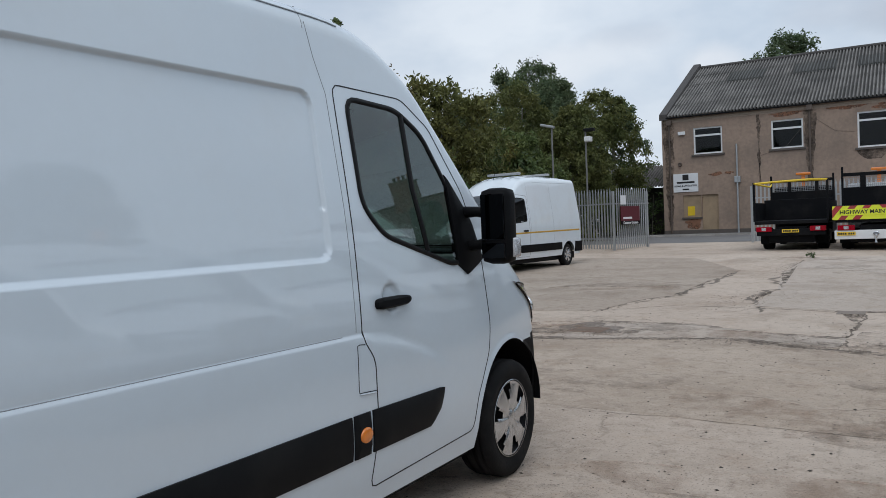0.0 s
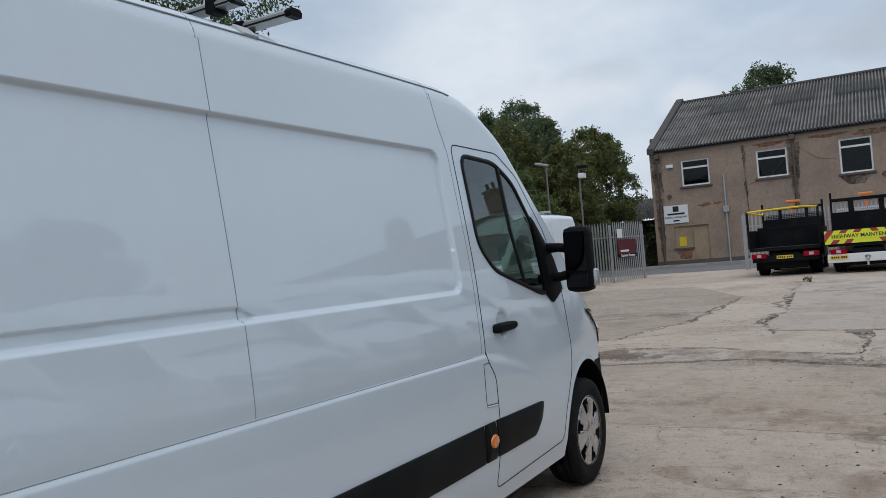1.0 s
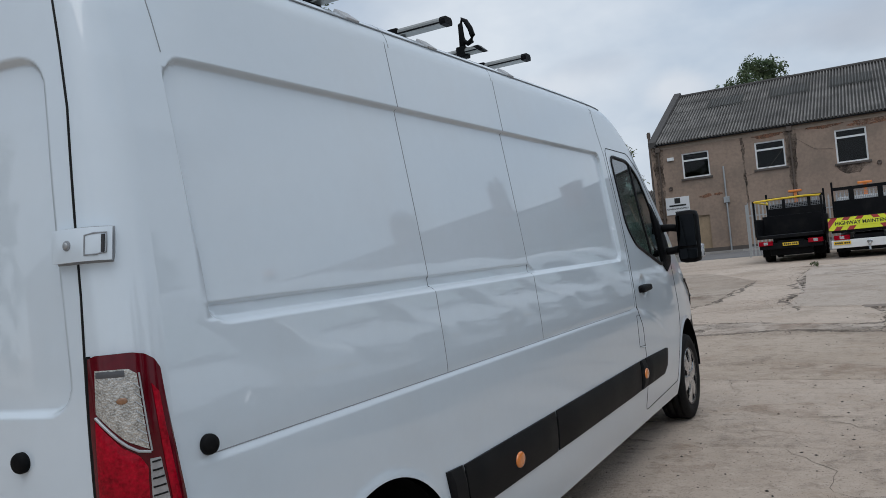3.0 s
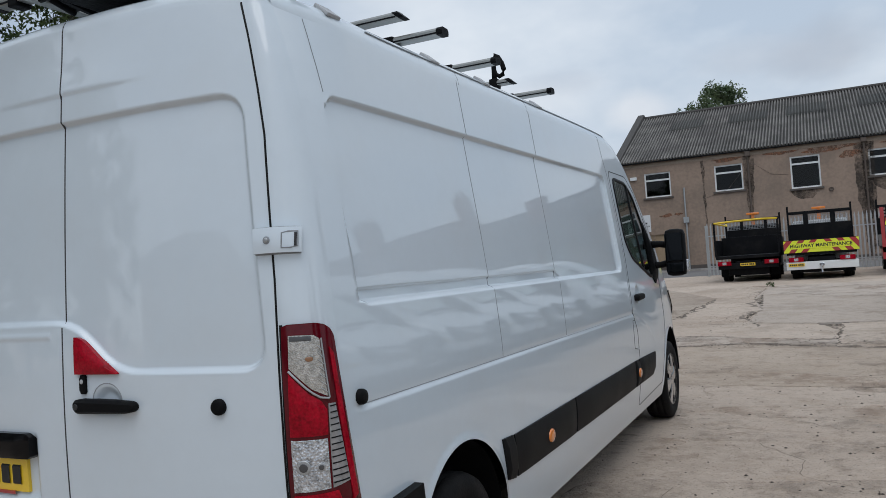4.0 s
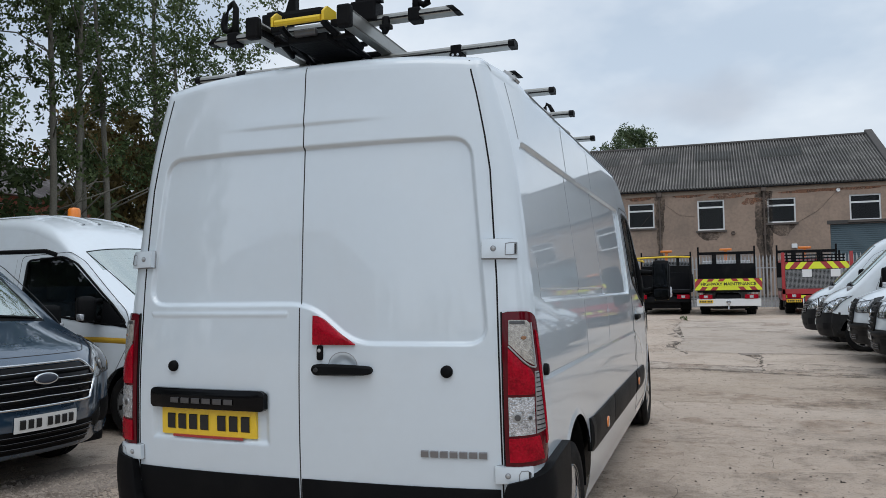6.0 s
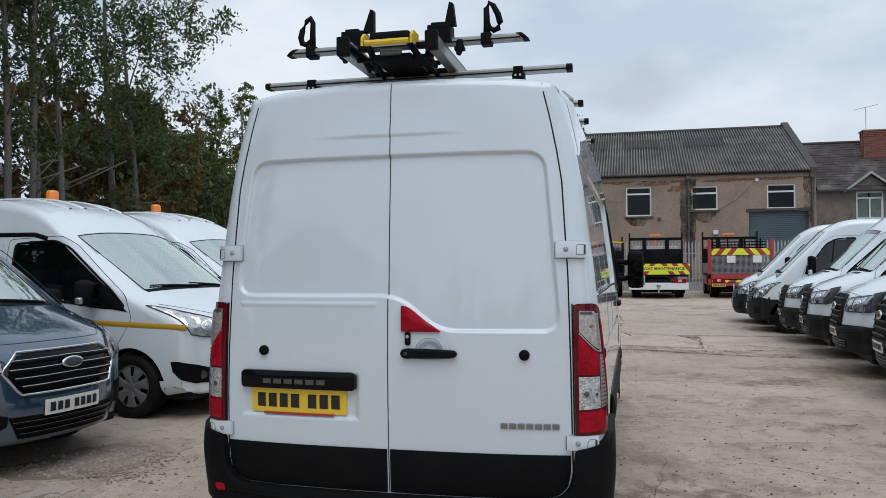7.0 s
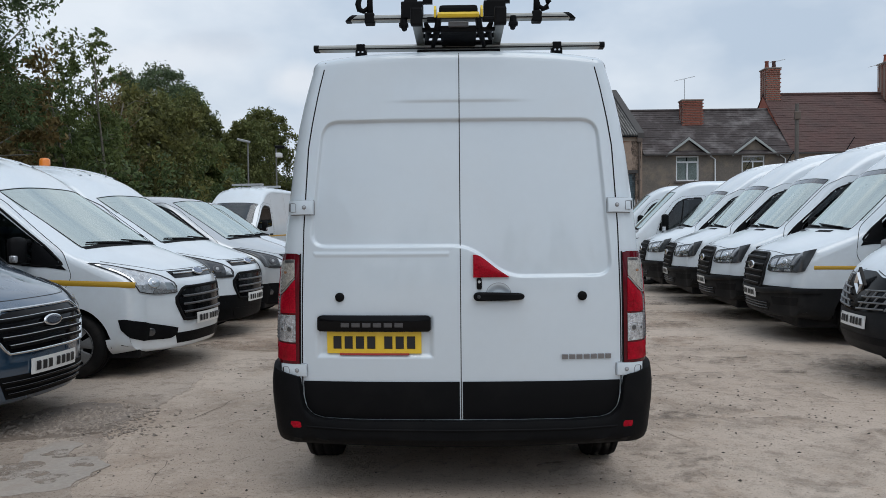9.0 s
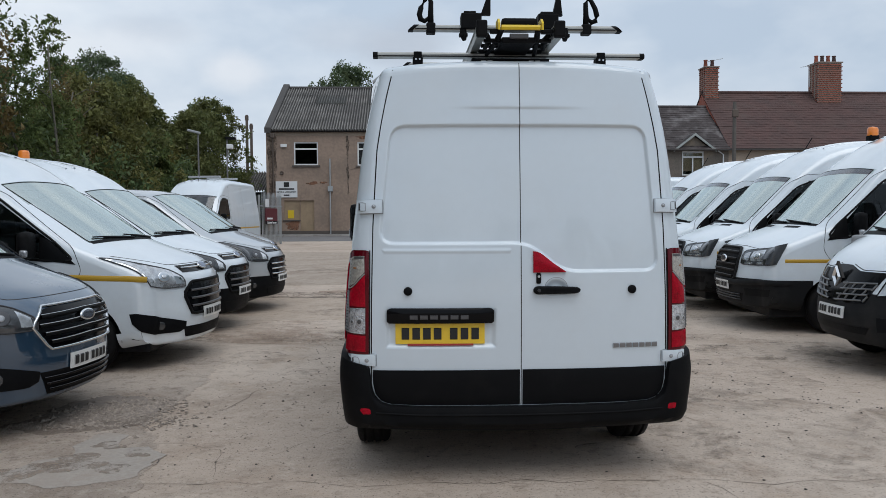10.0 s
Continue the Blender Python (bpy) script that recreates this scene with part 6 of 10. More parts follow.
        for z in (0.62, 0.68, 0.74):
            strip("grille_slat", [(-0.44, z), (0.44, z)], f(0.010), 0.024, SLAT if front != "bright_slats" else CHROME, g2, 0.014)
        strip("grille_surround", [(-0.43, 0.55), (-0.52, 0.72), (-0.41, 0.81), (0.41, 0.81), (0.52, 0.72), (0.43, 0.55)], f(0.005), 0.035, PLASTIC, g2, 0.012, True)
        oval_badge(root, f(0.02), 0, 0.945, 0.11, 0.05)
        patch("lower_intake", [(-0.48, 0.31), (0.48, 0.31)], [(-0.52, 0.42), (0.52, 0.42)], f(0.006), PLASTIC, root, "black lower intake", 12, 3, 0.02)
        plate(root, f(0.024), -0.26, 0.26, 0.49, 0.60, PLATE_W)
    strip("bonnet_gap", [(-0.85, 1.10), (-0.55, 0.99), (0, 0.99), (0.55, 0.99), (0.85, 1.10)], f(0.001), 0.008, GAP, root, 0.0006)
    wipers(root, sh, (-0.62, -0.05), 0.62)
    screen_trim(root, sh, 0.73)
    if high:
        for sg in (1, -1):
            strip("roof_joint", [(0.25, 1.93), (1.5, 1.94), (2.55, 1.93), (2.75, 1.88)], sh.side(sg, 0.001), 0.055, SEAL, root, 0.004, label="black roof joint strip")
        for x in (-0.42, -0.2, 0.2, 0.42):
            strip("roof_rib", [(x, 0.05), (x, 0.97)], sh.over('roof', 0.0), 0.05, paint, root, 0.012, step=0.05)
    lower_things(root, sh, (0.98, 3.95), 0.84, 4.95, 0.85, "grey", 0.33)
    cabin(root, sh, 2.24, 3.45, 0.80, 0.80)
    if beacon_on:
        beacon(root, -0.3, 1.6, 2.41 if high else 1.965)
    return root


def build_row_tallvan(m, label, group):
    root = empty("panel_van", m, label, "van", group)
    sh = Shape(TALLVAN_PROFILE, TALLVAN_WIDTHS, (5.0, 6.3, 0.10), 0.36, [(1.0, 0.345), (5.49, 0.345)], 0.43, 0.06)
    def side_c(sg, y, z):
        c = np.full(len(y), "body", dtype=object)
        c[inside(TALLVAN_WINDOW, y, z)] = "side_window" + (".r" if sg > 0 else ".l")
        c[(y > 5.7) & (z < 0.78)] = "front_bumper"
        return c
    pieces = skin(sh, lambda t, x, y, z, f: rear_plain(t, x, y, z, f, 0.80, 0.80), side_c, 26, 6, 0.045, 0.045)
    made = make_body(root, pieces, mats_for(WHITE_ROW, BUMPER_BLACK))
    finish_glass(made)
    van_sides(root, sh, TALLVAN_WINDOW, TALLVAN_DOOR, 4.18, 1.185, moulding=[([(1.5, 0.54), (4.0, 0.54)], [(1.5, 0.73), (4.0, 0.73)])], split=[(4.60, 2.07), (4.68, 1.39)])
    for sg in (1, -1):
        patch("mirror_quarter", [(4.94, 1.30), (5.20, 1.32)], [(5.05, 1.62), (5.16, 1.50)], sh.side(sg, 0.006), PLASTIC, root, "", 5, 4, 0.02, 0.01)
        mirror_unit(root, sh, sg, 5.06, 1.49, 0.45, 0.195, 0.15, 0.12)
    tallvan_front(root, sh)
    lower_things(root, sh, (1.0, 5.49), 0.885, 6.28, 0.9, "six", 0.345)
    cabin(root, sh, 4.12, 5.15, 0.95, 0.88)
    part("aerial", tube([(0.2, 4.25, 2.45), (0.2, 4.12, 2.64)], 0.006, 6), PLASTIC, root)
    return root


def nose_at(x, y, heading, length):
    """A pose whose nose stands at x, y; heading is the way it faces, in degrees from +x."""
    a = radians(heading)
    return pose(x - length * math.cos(a), y - length * math.sin(a), 0, 0, 0, heading - 90)


RIGHT, LEFT = "vans parked nose-out along the east side", "vans parked nose-out along the west side"
first = build_rowvan(nose_at(0.93, 4.88, 175, 5.96), "white high-roof panel van with black bumper and amber stripe", RIGHT, False, True)
for x, y, h in ((0.98, 7.18, 175), (1.02, 9.58, 174), (1.05, 11.85, 175)):
    second = copy_thing(first, nose_at(x, y, h, 5.96))
    second["label"] = "white high-roof panel van with slatted black grille"
beacon(first, 0.6, 3.6, 2.70)
m1 = build_row_tallvan(nose_at(0.72, 1.74, 175, 6.38), "white panel van with chrome diamond badge and slotted grille", RIGHT)
for x, y, h in ((0.75, 14.4, 173), (0.7, 16.7, 173)):
    copy_thing(m1, nose_at(x, y, h, 6.38))["label"] = "white panel van with black bumper and slotted grille"
build_midvan(nose_at(-6.10, 0.14, -6, 4.96), "dark blue metallic panel van with chrome-barred grille", LEFT, BLUE, False, "chrome")
build_midvan(nose_at(-5.78, 2.80, -6, 4.96), "white high-roof panel van with amber stripe and orange beacon", LEFT, WHITE_ROW, True, "body", None, True, True)
build_midvan(nose_at(-5.88, 5.20, -6, 4.96), "white high-roof panel van with black lower bumper", LEFT, WHITE_ROW, True, "grey", PLASTIC, True, False)
build_midvan(nose_at(-5.68, 7.45, -6, 4.96), "silver-grey low-roof panel van with dark bumper", LEFT, GREY_PAINT, False, "bright_slats", PLASTIC)
build_midvan(nose_at(-6.1, 9.8, -6, 4.96), "white low-roof panel van behind the silver van", LEFT, WHITE_ROW, False, "grey", PLASTIC)
far_van = copy_thing(second, nose_at(-10.48, 18.0, -98, 5.3))
far_van.matrix_basis = far_van.matrix_basis @ Matrix.Diagonal((0.98, 0.89, 0.98, 1))
far_van.location.z = 0.12
for y in (1.3, 3.1):
    part("roof_light_bar", box((-0.55, y - 0.09, 2.80), (0.55, y + 0.09, 2.87), 0.02), UPVC_GREY, far_van, "flat grey roof bar")
for ob in list(far_van.children):
    if ob.name.startswith("side_stripe"):
        ob.location.z += 0.12
for s in (1, -1):
    part("slide_rail", box((s * 0.99 - 0.02, 0.35, 1.30), (s * 0.99 + 0.02, 1.75, 1.345), 0.008), PLASTIC, far_van, "black sliding door rail")
    part("sill_moulding", box((s * 1.01 - 0.03, 1.42, 0.52), (s * 1.01 + 0.03, 4.40, 0.74), 0.015), PLASTIC, far_van, "black sill moulding")
    part("corner_moulding", box((s * 1.0 - 0.03, 0.03, 0.42), (s * 1.0 + 0.03, 0.52, 0.74), 0.015), PLASTIC, far_van, "black bumper corner")
for ob in far_van.children:
    if ob.name.startswith("windscreen"):
        ob.material_slots[0].link = 'OBJECT'
        ob.material_slots[0].material = GLASS
tagged(far_van, "white panel van with amber stripe parked beside the gate", "van", "vans by the gate")


# ---- ground ----
def concrete(name, base, dark, light, rust, relief=1.0):
    """Weathered concrete: broad stains, blotches, speckle and grit at four scales."""
    m = bpy.data.materials.new(name)
    m.use_nodes = True
    n, l = m.node_tree.nodes, m.node_tree.links
    b = n["Principled BSDF"]
    tc = n.new("ShaderNodeTexCoord")

    def noise_at(scale, detail, rough, lo, hi, warp=0.0):
        t = n.new("ShaderNodeTexNoise")
        t.inputs["Scale"].default_value, t.inputs["Detail"].default_value, t.inputs["Roughness"].default_value = scale, detail, rough
        t.inputs["Distortion"].default_value = warp
        l.new(tc.outputs["Object"], t.inputs["Vector"])
        r = n.new("ShaderNodeMapRange")
        r.inputs["From Min"].default_value, r.inputs["From Max"].default_value = lo, hi
        l.new(t.outputs["Fac"], r.inputs["Value"])
        return r.outputs["Result"]

    def blend(fac, a, c, most=1.0):
        k = n.new("ShaderNodeMath")
        k.operation = 'MULTIPLY'
        k.inputs[1].default_value = most
        l.new(fac, k.inputs[0])
        x = n.new("ShaderNodeMix")
        x.data_type = 'RGBA'
        l.new(k.outputs[0], x.inputs["Factor"])
        if isinstance(a, tuple):
            x.inputs["A"].default_value = (*a, 1)
        else:
            l.new(a, x.inputs["A"])
        x.inputs["B"].default_value = (*c, 1)
        return x.outputs["Result"]
    col = blend(noise_at(0.16, 6, 0.6, 0.40, 0.62), base, light, 0.75)
    col = blend(noise_at(0.42, 9, 0.72, 0.48, 0.68, 0.1), col, dark, 0.8)
    col = blend(noise_at(1.7, 9, 0.74, 0.52, 0.70, 0.1), col, rust, 0.6)
    col = blend(noise_at(5.5, 8, 0.75, 0.52, 0.66), col, dark, 0.75)
    col = blend(noise_at(9.0, 8, 0.75, 0.53, 0.68), col, light, 0.7)
    col = blend(noise_at(60, 3, 0.6, 0.59, 0.68), col, (0.10, 0.082, 0.065), 0.75)
    col = blend(noise_at(22, 4, 0.65, 0.60, 0.70), col, dark, 0.7)
    col = blend(noise_at(110, 2, 0.5, 0.62, 0.70), col, (0.46, 0.43, 0.40), 0.45)
    # hairline cracks, broken off here and there
    wv = n.new("ShaderNodeTexNoise")
    wv.inputs["Scale"].default_value, wv.inputs["Detail"].default_value = 1.6, 8.0
    l.new(tc.outputs["Object"], wv.inputs["Vector"])
    add = n.new("ShaderNodeVectorMath")
    add.operation = 'MULTIPLY_ADD'
    add.inputs[1].default_value = (0.55, 0.55, 0.0)
    l.new(wv.outputs["Color"], add.inputs[0])
    l.new(tc.outputs["Object"], add.inputs[2])
    vo = n.new("ShaderNodeTexVoronoi")
    vo.feature = 'DISTANCE_TO_EDGE'
    vo.inputs["Scale"].default_value = 0.42
    l.new(add.outputs["Vector"], vo.inputs["Vector"])
    cr = n.new("ShaderNodeMapRange")
    cr.inputs["From Min"].default_value, cr.inputs["From Max"].default_value = 0.0035, 0.0005
    l.new(vo.outputs["Distance"], cr.inputs["Value"])
    some = n.new("ShaderNodeMath")
    some.operation = 'MULTIPLY'
    l.new(cr.outputs["Result"], some.inputs[0])
    l.new(noise_at(0.7, 3, 0.5, 0.52, 0.66), some.inputs[1])
    col = blend(some.outputs[0], col, (0.16, 0.125, 0.095), 0.5)
    l.new(col, b.inputs["Base Color"])
    b.inputs["Roughness"].default_value = 0.72
    b.inputs["Specular IOR Level"].default_value = 0.12
    bp = n.new("ShaderNodeBump")
    bp.inputs["Strength"].default_value, bp.inputs["Distance"].default_value = 0.6, 0.018 * relief
    l.new(noise_at(38, 8, 0.7, 0.2, 0.8), bp.inputs["Height"])
    bp2 = n.new("ShaderNodeBump")
    bp2.inputs["Strength"].default_value, bp2.inputs["Distance"].default_value = 0.4, 0.06 * relief
    l.new(noise_at(2.2, 8, 0.65, 0.2, 0.8), bp2.inputs["Height"])
    l.new(bp.outputs["Normal"], bp2.inputs["Normal"])
    l.new(bp2.outputs["Normal"], b.inputs["Normal"])
    return m


CONCRETE = concrete("worn_concrete", (0.50, 0.406, 0.33), (0.31, 0.244, 0.19), (0.62, 0.525, 0.44), (0.44, 0.327, 0.242))
STAINED_CONCRETE = concrete("stained_concrete", (0.46, 0.370, 0.292), (0.29, 0.225, 0.174), (0.59, 0.492, 0.405), (0.40, 0.294, 0.213), 1.2)
ROUGH_CONCRETE = concrete("broken_concrete", (0.43, 0.35, 0.285), (0.21, 0.166, 0.133), (0.58, 0.495, 0.42), (0.34, 0.26, 0.197), 1.6)
PALE_SLAB = concrete("paler_concrete_slab", (0.475, 0.40, 0.335), (0.33, 0.265, 0.215), (0.57, 0.495, 0.43), (0.41, 0.32, 0.248))
OLD_SLAB = concrete("old_dark_concrete", (0.40, 0.325, 0.262), (0.245, 0.192, 0.15), (0.49, 0.415, 0.345), (0.35, 0.26, 0.192), 1.3)
PALE = material("pale_concrete_repair", (0.355, 0.31, 0.268), 0.75, vary=0.22, scale=3.5, fine=40, bump=0.5, bump_scale=70, dirt=(0.31, 0.255, 0.21), dirt_amount=0.9, dirt_scale=3.5)
DARK_PATCH = material("dark_concrete_repair", (0.22, 0.18, 0.15), 0.8, vary=0.2, scale=1.5, fine=20, bump=0.4, bump_scale=60, dirt=(0.14, 0.12, 0.105), dirt_amount=0.6, dirt_scale=2)
HOLLOW = concrete("crumbled_concrete", (0.27, 0.215, 0.172), (0.12, 0.095, 0.077), (0.36, 0.30, 0.25), (0.22, 0.165, 0.125), 2.2)
DEEP_CRACK = material("deep_crack", (0.045, 0.036, 0.030), 0.95, vary=0.35, scale=6, fine=40)
CRACK = material("crack_dirt", (0.175, 0.14, 0.11), 0.95, vary=0.35, scale=6, fine=40)
GRAVEL = material("loose_grit", (0.21, 0.175, 0.145), 0.9, vary=0.5, scale=30, fine=60, spread=0.35)
TAR = material("grey_tarmac", (0.16, 0.155, 0.155), 0.85, vary=0.15, scale=0.6, fine=30, bump=0.35, bump_scale=90, dirt=(0.24, 0.22, 0.2), dirt_amount=0.4, dirt_scale=0.5)
RUST = material("rusty_iron", (0.17, 0.105, 0.072), 0.85, vary=0.35, scale=6, fine=40, bump=0.3)
KERB = material("kerb_stone", (0.33, 0.31, 0.29), 0.8, vary=0.15, scale=2, fine=30, bump=0.2, spread=0.12)


def gz(y):
    """The height of the ground, which rises a little towards the road."""
    return float(np.interp(y, [12, 20, 25, 34, 46], [0.0, 0.09, 0.17, 0.24, 0.30]))


ys = [-400, -60, -20, -8, 0, 6, 12, 14, 16, 18, 20, 22.5, 25, 28, 31, 34, 40, 46, 60, 120, 400]
xs = [-400, -80, -30, -12, -4, 4, 14, 30, 80, 400]
gv = [(x, y, gz(y)) for y in ys for x in xs]
ground = mesh_part("ground", gv, [tuple(f) for f in grid_faces(len(ys), len(xs))], CONCRETE)
ground.data.flip_normals() if ground.data.polygons[0].normal.z < 0 else None
tagged(ground, "worn grey-brown concrete yard with cracks and stains", "ground", "", "structure")


def lay(name, outline, mat, high=0.004, parent=ground, label=""):
    bm = bmesh.new()
    lo = [bm.verts.new((x, y, gz(y) - 0.02)) for x, y in outline]
    hi = [bm.verts.new((x, y, gz(y) + high)) for x, y in outline]
    k = len(lo)
    f = bm.faces.new(hi)
    for i in range(k):
        bm.faces.new((lo[i], lo[(i + 1) % k], hi[(i + 1) % k], hi[i]))
    bmesh.ops.triangulate(bm, faces=[f])
    bmesh.ops.recalc_face_normals(bm, faces=bm.faces)
    return part(name, bm, mat, parent, label)


def blob(cx, cy, rx, ry, seed, n=40, rough=0.25):
    rnd = random.Random(seed)
    ph = [rnd.uniform(0, 6.3) for _ in range(5)]
    out = []
    for k in range(n):
        a = math.tau * k / n
        r = 1 + rough * sum(math.sin((q + 2) * a + ph[q]) / (q + 1.5) for q in range(5))
        out.append((cx + rx * r * math.cos(a), cy + ry * r * math.sin(a)))
    return out


def ragged(points, seed, amount, step=0.05):
    """A closed outline broken up by small random steps."""
    r = random.Random(seed)
    p = resample2(list(points) + [points[0]], int(sum(math.dist(a, b) for a, b in zip(points, points[1:] + points[:1])) / step))[:-1]
    out, d = [], 0.0
    for k in range(len(p)):
        a, b = p[k - 1], p[(k + 1) % len(p)]
        t = np.array(b) - np.array(a)
        d = 0.72 * d + r.uniform(-amount, amount) * 0.7
        nx, ny = np.array([-t[1], t[0]]) / (np.linalg.norm(t) + 1e-9)
        out.append((p[k][0] + nx * d, p[k][1] + ny * d))
    return out


def crack(points, width, seed, jag=0.05, mat=CRACK, step=0.10):
    """An uneven open crack along a line."""
    rnd = random.Random(seed)
    p = resample2(points, max(4, int(sum(math.dist(a, b) for a, b in zip(points, points[1:])) / step)))
    drift, bm, prev = 0.0, bmesh.new(), None
    for i, (x, y) in enumerate(p):
        a, b = p[max(i - 1, 0)], p[min(i + 1, len(p) - 1)]
        t = np.array(b) - np.array(a)
        nrm = np.array([-t[1], t[0]]) / (np.linalg.norm(t) + 1e-9)
        drift = drift * 0.8 + rnd.uniform(-jag, jag)
        w = width * rnd.uniform(0.25, 1.3) * (0.3 + 0.7 * math.sin(math.pi * (i + 0.5) / len(p)) ** 0.5)
        q0, q1 = np.array([x, y]) + nrm * (drift - w / 2), np.array([x, y]) + nrm * (drift + w / 2)
        row = [bm.verts.new((*q0, gz(q0[1]) + 0.0025)), bm.verts.new((*q1, gz(q1[1]) + 0.0025))]
        if prev:
            bm.faces.new((prev[0], prev[1], row[1], row[0]))
        prev = row
    bmesh.ops.recalc_face_normals(bm, faces=bm.faces)
    return part("crack", bm, mat, ground)


def stain_film(name, color, most, size, lo, hi):
    """Dirt trodden into the concrete, broken up so that the slab shows through."""
    m = material(name, color, 0.9, vary=0.3, scale=2.0, fine=30)
    n, l = m.node_tree.nodes, m.node_tree.links
    tc = n.new("ShaderNodeTexCoord")
    fac = None
    for k, sc in ((0.62, size), (0.38, size * 7)):
        t = n.new("ShaderNodeTexNoise")
        t.inputs["Scale"].default_value, t.inputs["Detail"].default_value, t.inputs["Roughness"].default_value = sc, 8.0, 0.68
        l.new(tc.outputs["Object"], t.inputs["Vector"])
        q = n.new("ShaderNodeMath")
        q.operation, q.inputs[1].default_value = 'MULTIPLY', k
        l.new(t.outputs["Fac"], q.inputs[0])
        if fac is None:
            fac = q
        else:
            both = n.new("ShaderNodeMath")
            both.operation = 'ADD'
            l.new(fac.outputs[0], both.inputs[0])
            l.new(q.outputs[0], both.inputs[1])
            fac = both
    r = n.new("ShaderNodeMapRange")
    r.inputs["From Min"].default_value, r.inputs["From Max"].default_value = lo, hi
    r.inputs["To Max"].default_value = most
    l.new(fac.outputs[0], r.inputs["Value"])
    l.new(r.outputs["Result"], n["Principled BSDF"].inputs["Alpha"])
    return m


GRIME = stain_film("trodden_dirt", (0.17, 0.133, 0.102), 0.42, 1.3, 0.48, 0.64)
DIRT_LINE = stain_film("dirt_washed_along_a_joint", (0.13, 0.10, 0.077), 0.70, 3.0, 0.46, 0.60)
WORN_THROUGH = stain_film("worn_through_patch", (0.27, 0.21, 0.163), 0.75, 6.0, 0.45, 0.55)
WASH = stain_film("rusty_wash", (0.34, 0.24, 0.172), 0.5, 0.8, 0.47, 0.62)

# repairs, stains and cracks, in the yard beside the van and out to the road
lay("broken_concrete", ragged([(-14, -2.6), (-6.6, -2.2), (-5.2, -1.75), (-5.25, -1.2), (-5.35, -0.7), (-5.6, -0.15), (-5.56, 0.6), (-5.54, 1.4), (-5.62, 2.2), (-5.75, 3.4), (-14, 3.6)], 41, 0.05), ROUGH_CONCRETE, 0.003)
lay("concrete_patch", ragged([(-6.2, -1.25), (-5.75, -1.42), (-5.32, -1.3), (-5.27, -0.85), (-5.42, -0.62), (-5.60, -0.66), (-5.66, -0.35), (-5.85, -0.30), (-5.92, -0.62), (-5.84, -0.85), (-6.05, -0.88)], 42, 0.03), PALE, 0.007)
lay("concrete_patch", ragged([(-7.0, -1.0), (-6.45, -1.05), (-6.35, -0.7), (-6.6, -0.55), (-7.0, -0.6)], 43, 0.03), PALE, 0.006)
lay("stained_slab", ragged([(-9.0, 5.9), (-2.6, 5.78), (0.5, 5.6), (6.0, 5.5), (6.0, 8.6), (1.2, 8.72), (-0.2, 8.97), (-1.8, 9.58), (-2.9, 9.34), (-4.05, 9.02), (-9.0, 9.2)], 45, 0.015, 0.12), STAINED_CONCRETE, 0.002)
lay("concrete_slab", [(-2.15, 13.1), (-2.1, 15.6), (-2.5, 19.3), (-2.42, 24.5), (5.0, 24.5), (5.0, 12.7), (-0.5, 12.55)], PALE_SLAB, 0.004)
lay("concrete_slab", [(-4.0, 9.15), (-2.9, 9.42), (-1.8, 9.66), (-0.62, 9.3), (-0.6, 10.05), (-1.55, 10.25), (-2.5, 10.8), (-3.9, 10.8)], PALE_SLAB, 0.003)
lay("old_slab", ragged([(-14, 11.6), (-4.5, 12.0), (-4.05, 13.9), (-3.72, 14.5), (-3.7, 16.9), (-3.55, 20.1), (-5.6, 24.5), (-14, 26)], 46, 0.03, 0.12), OLD_SLAB, 0.0035)
lay("dark_patch", ragged([(-6.7, -0.05), (-6.35, -0.2), (-5.9, -0.24), (-5.62, 0.0), (-5.66, 0.4), (-5.72, 0.75), (-6.09, 0.9), (-6.5, 0.7)], 47, 0.06), HOLLOW, 0.0055)
lay("dark_patch", ragged([(-6.55, 0.25), (-6.1, 0.05), (-5.72, 0.2), (-5.68, 0.55), (-5.95, 0.85), (-6.3, 0.95), (-6.5, 0.6)], 44, 0.05), DARK_PATCH, 0.006)
lay("dark_patch", blob(-3.8, 10.2, 0.42, 0.45, 9, 60, 0.3), DARK_PATCH, 0.004)
lay("dark_patch", [(-0.88, 12.3), (-0.52, 12.35), (-0.5, 12.62), (-0.86, 12.66)], DARK_PATCH, 0.007)
crack([(-6.5, 9.3), (-4.05, 9.04), (-2.9, 9.36), (-1.8, 9.6), (-0.2, 8.95), (1.2, 8.7)], 0.065, 1, 0.05)
crack([(-2.45, 23.2), (-2.47, 19.3), (-2.05, 15.8), (-2.3, 14.4), (-2.0, 12.95), (-1.75, 12.4)], 0.14, 2, 0.09)
crack([(-3.55, 20.1), (-3.68, 16.9), (-3.67, 14.5), (-4.05, 13.9), (-4.4, 12.0)], 0.11, 3, 0.075)
crack([(-4.4, 12.1), (-3.4, 12.9), (-1.9, 12.8), (-0.5, 12.5)], 0.0350, 4, 0.039)
crack([(-0.55, 9.4), (-0.59, 10.0), (-0.5, 12.4), (-0.85, 12.6)], 0.0420, 5, 0.026)
crack([(-0.85, 12.62), (0.4, 12.6), (2.5, 12.7)], 0.0280, 51, 0.026)
crack([(-6.6, 12.6), (-5.0, 13.2), (-4.05, 13.95)], 0.0350, 52, 0.052)
crack([(-2.6, 7.4), (-1.2, 7.25), (0.9, 7.0)], 0.0049, 53, 0.026)
crack([(-0.4, 6.3), (0.1, 6.5), (0.25, 6.2), (0.7, 6.25)], 0.0196, 54, 0.065)
crack([(-1.2, 3.1), (-0.9, 2.6), (-0.95, 2.2), (-0.5, 2.0)], 0.0056, 55, 0.039)
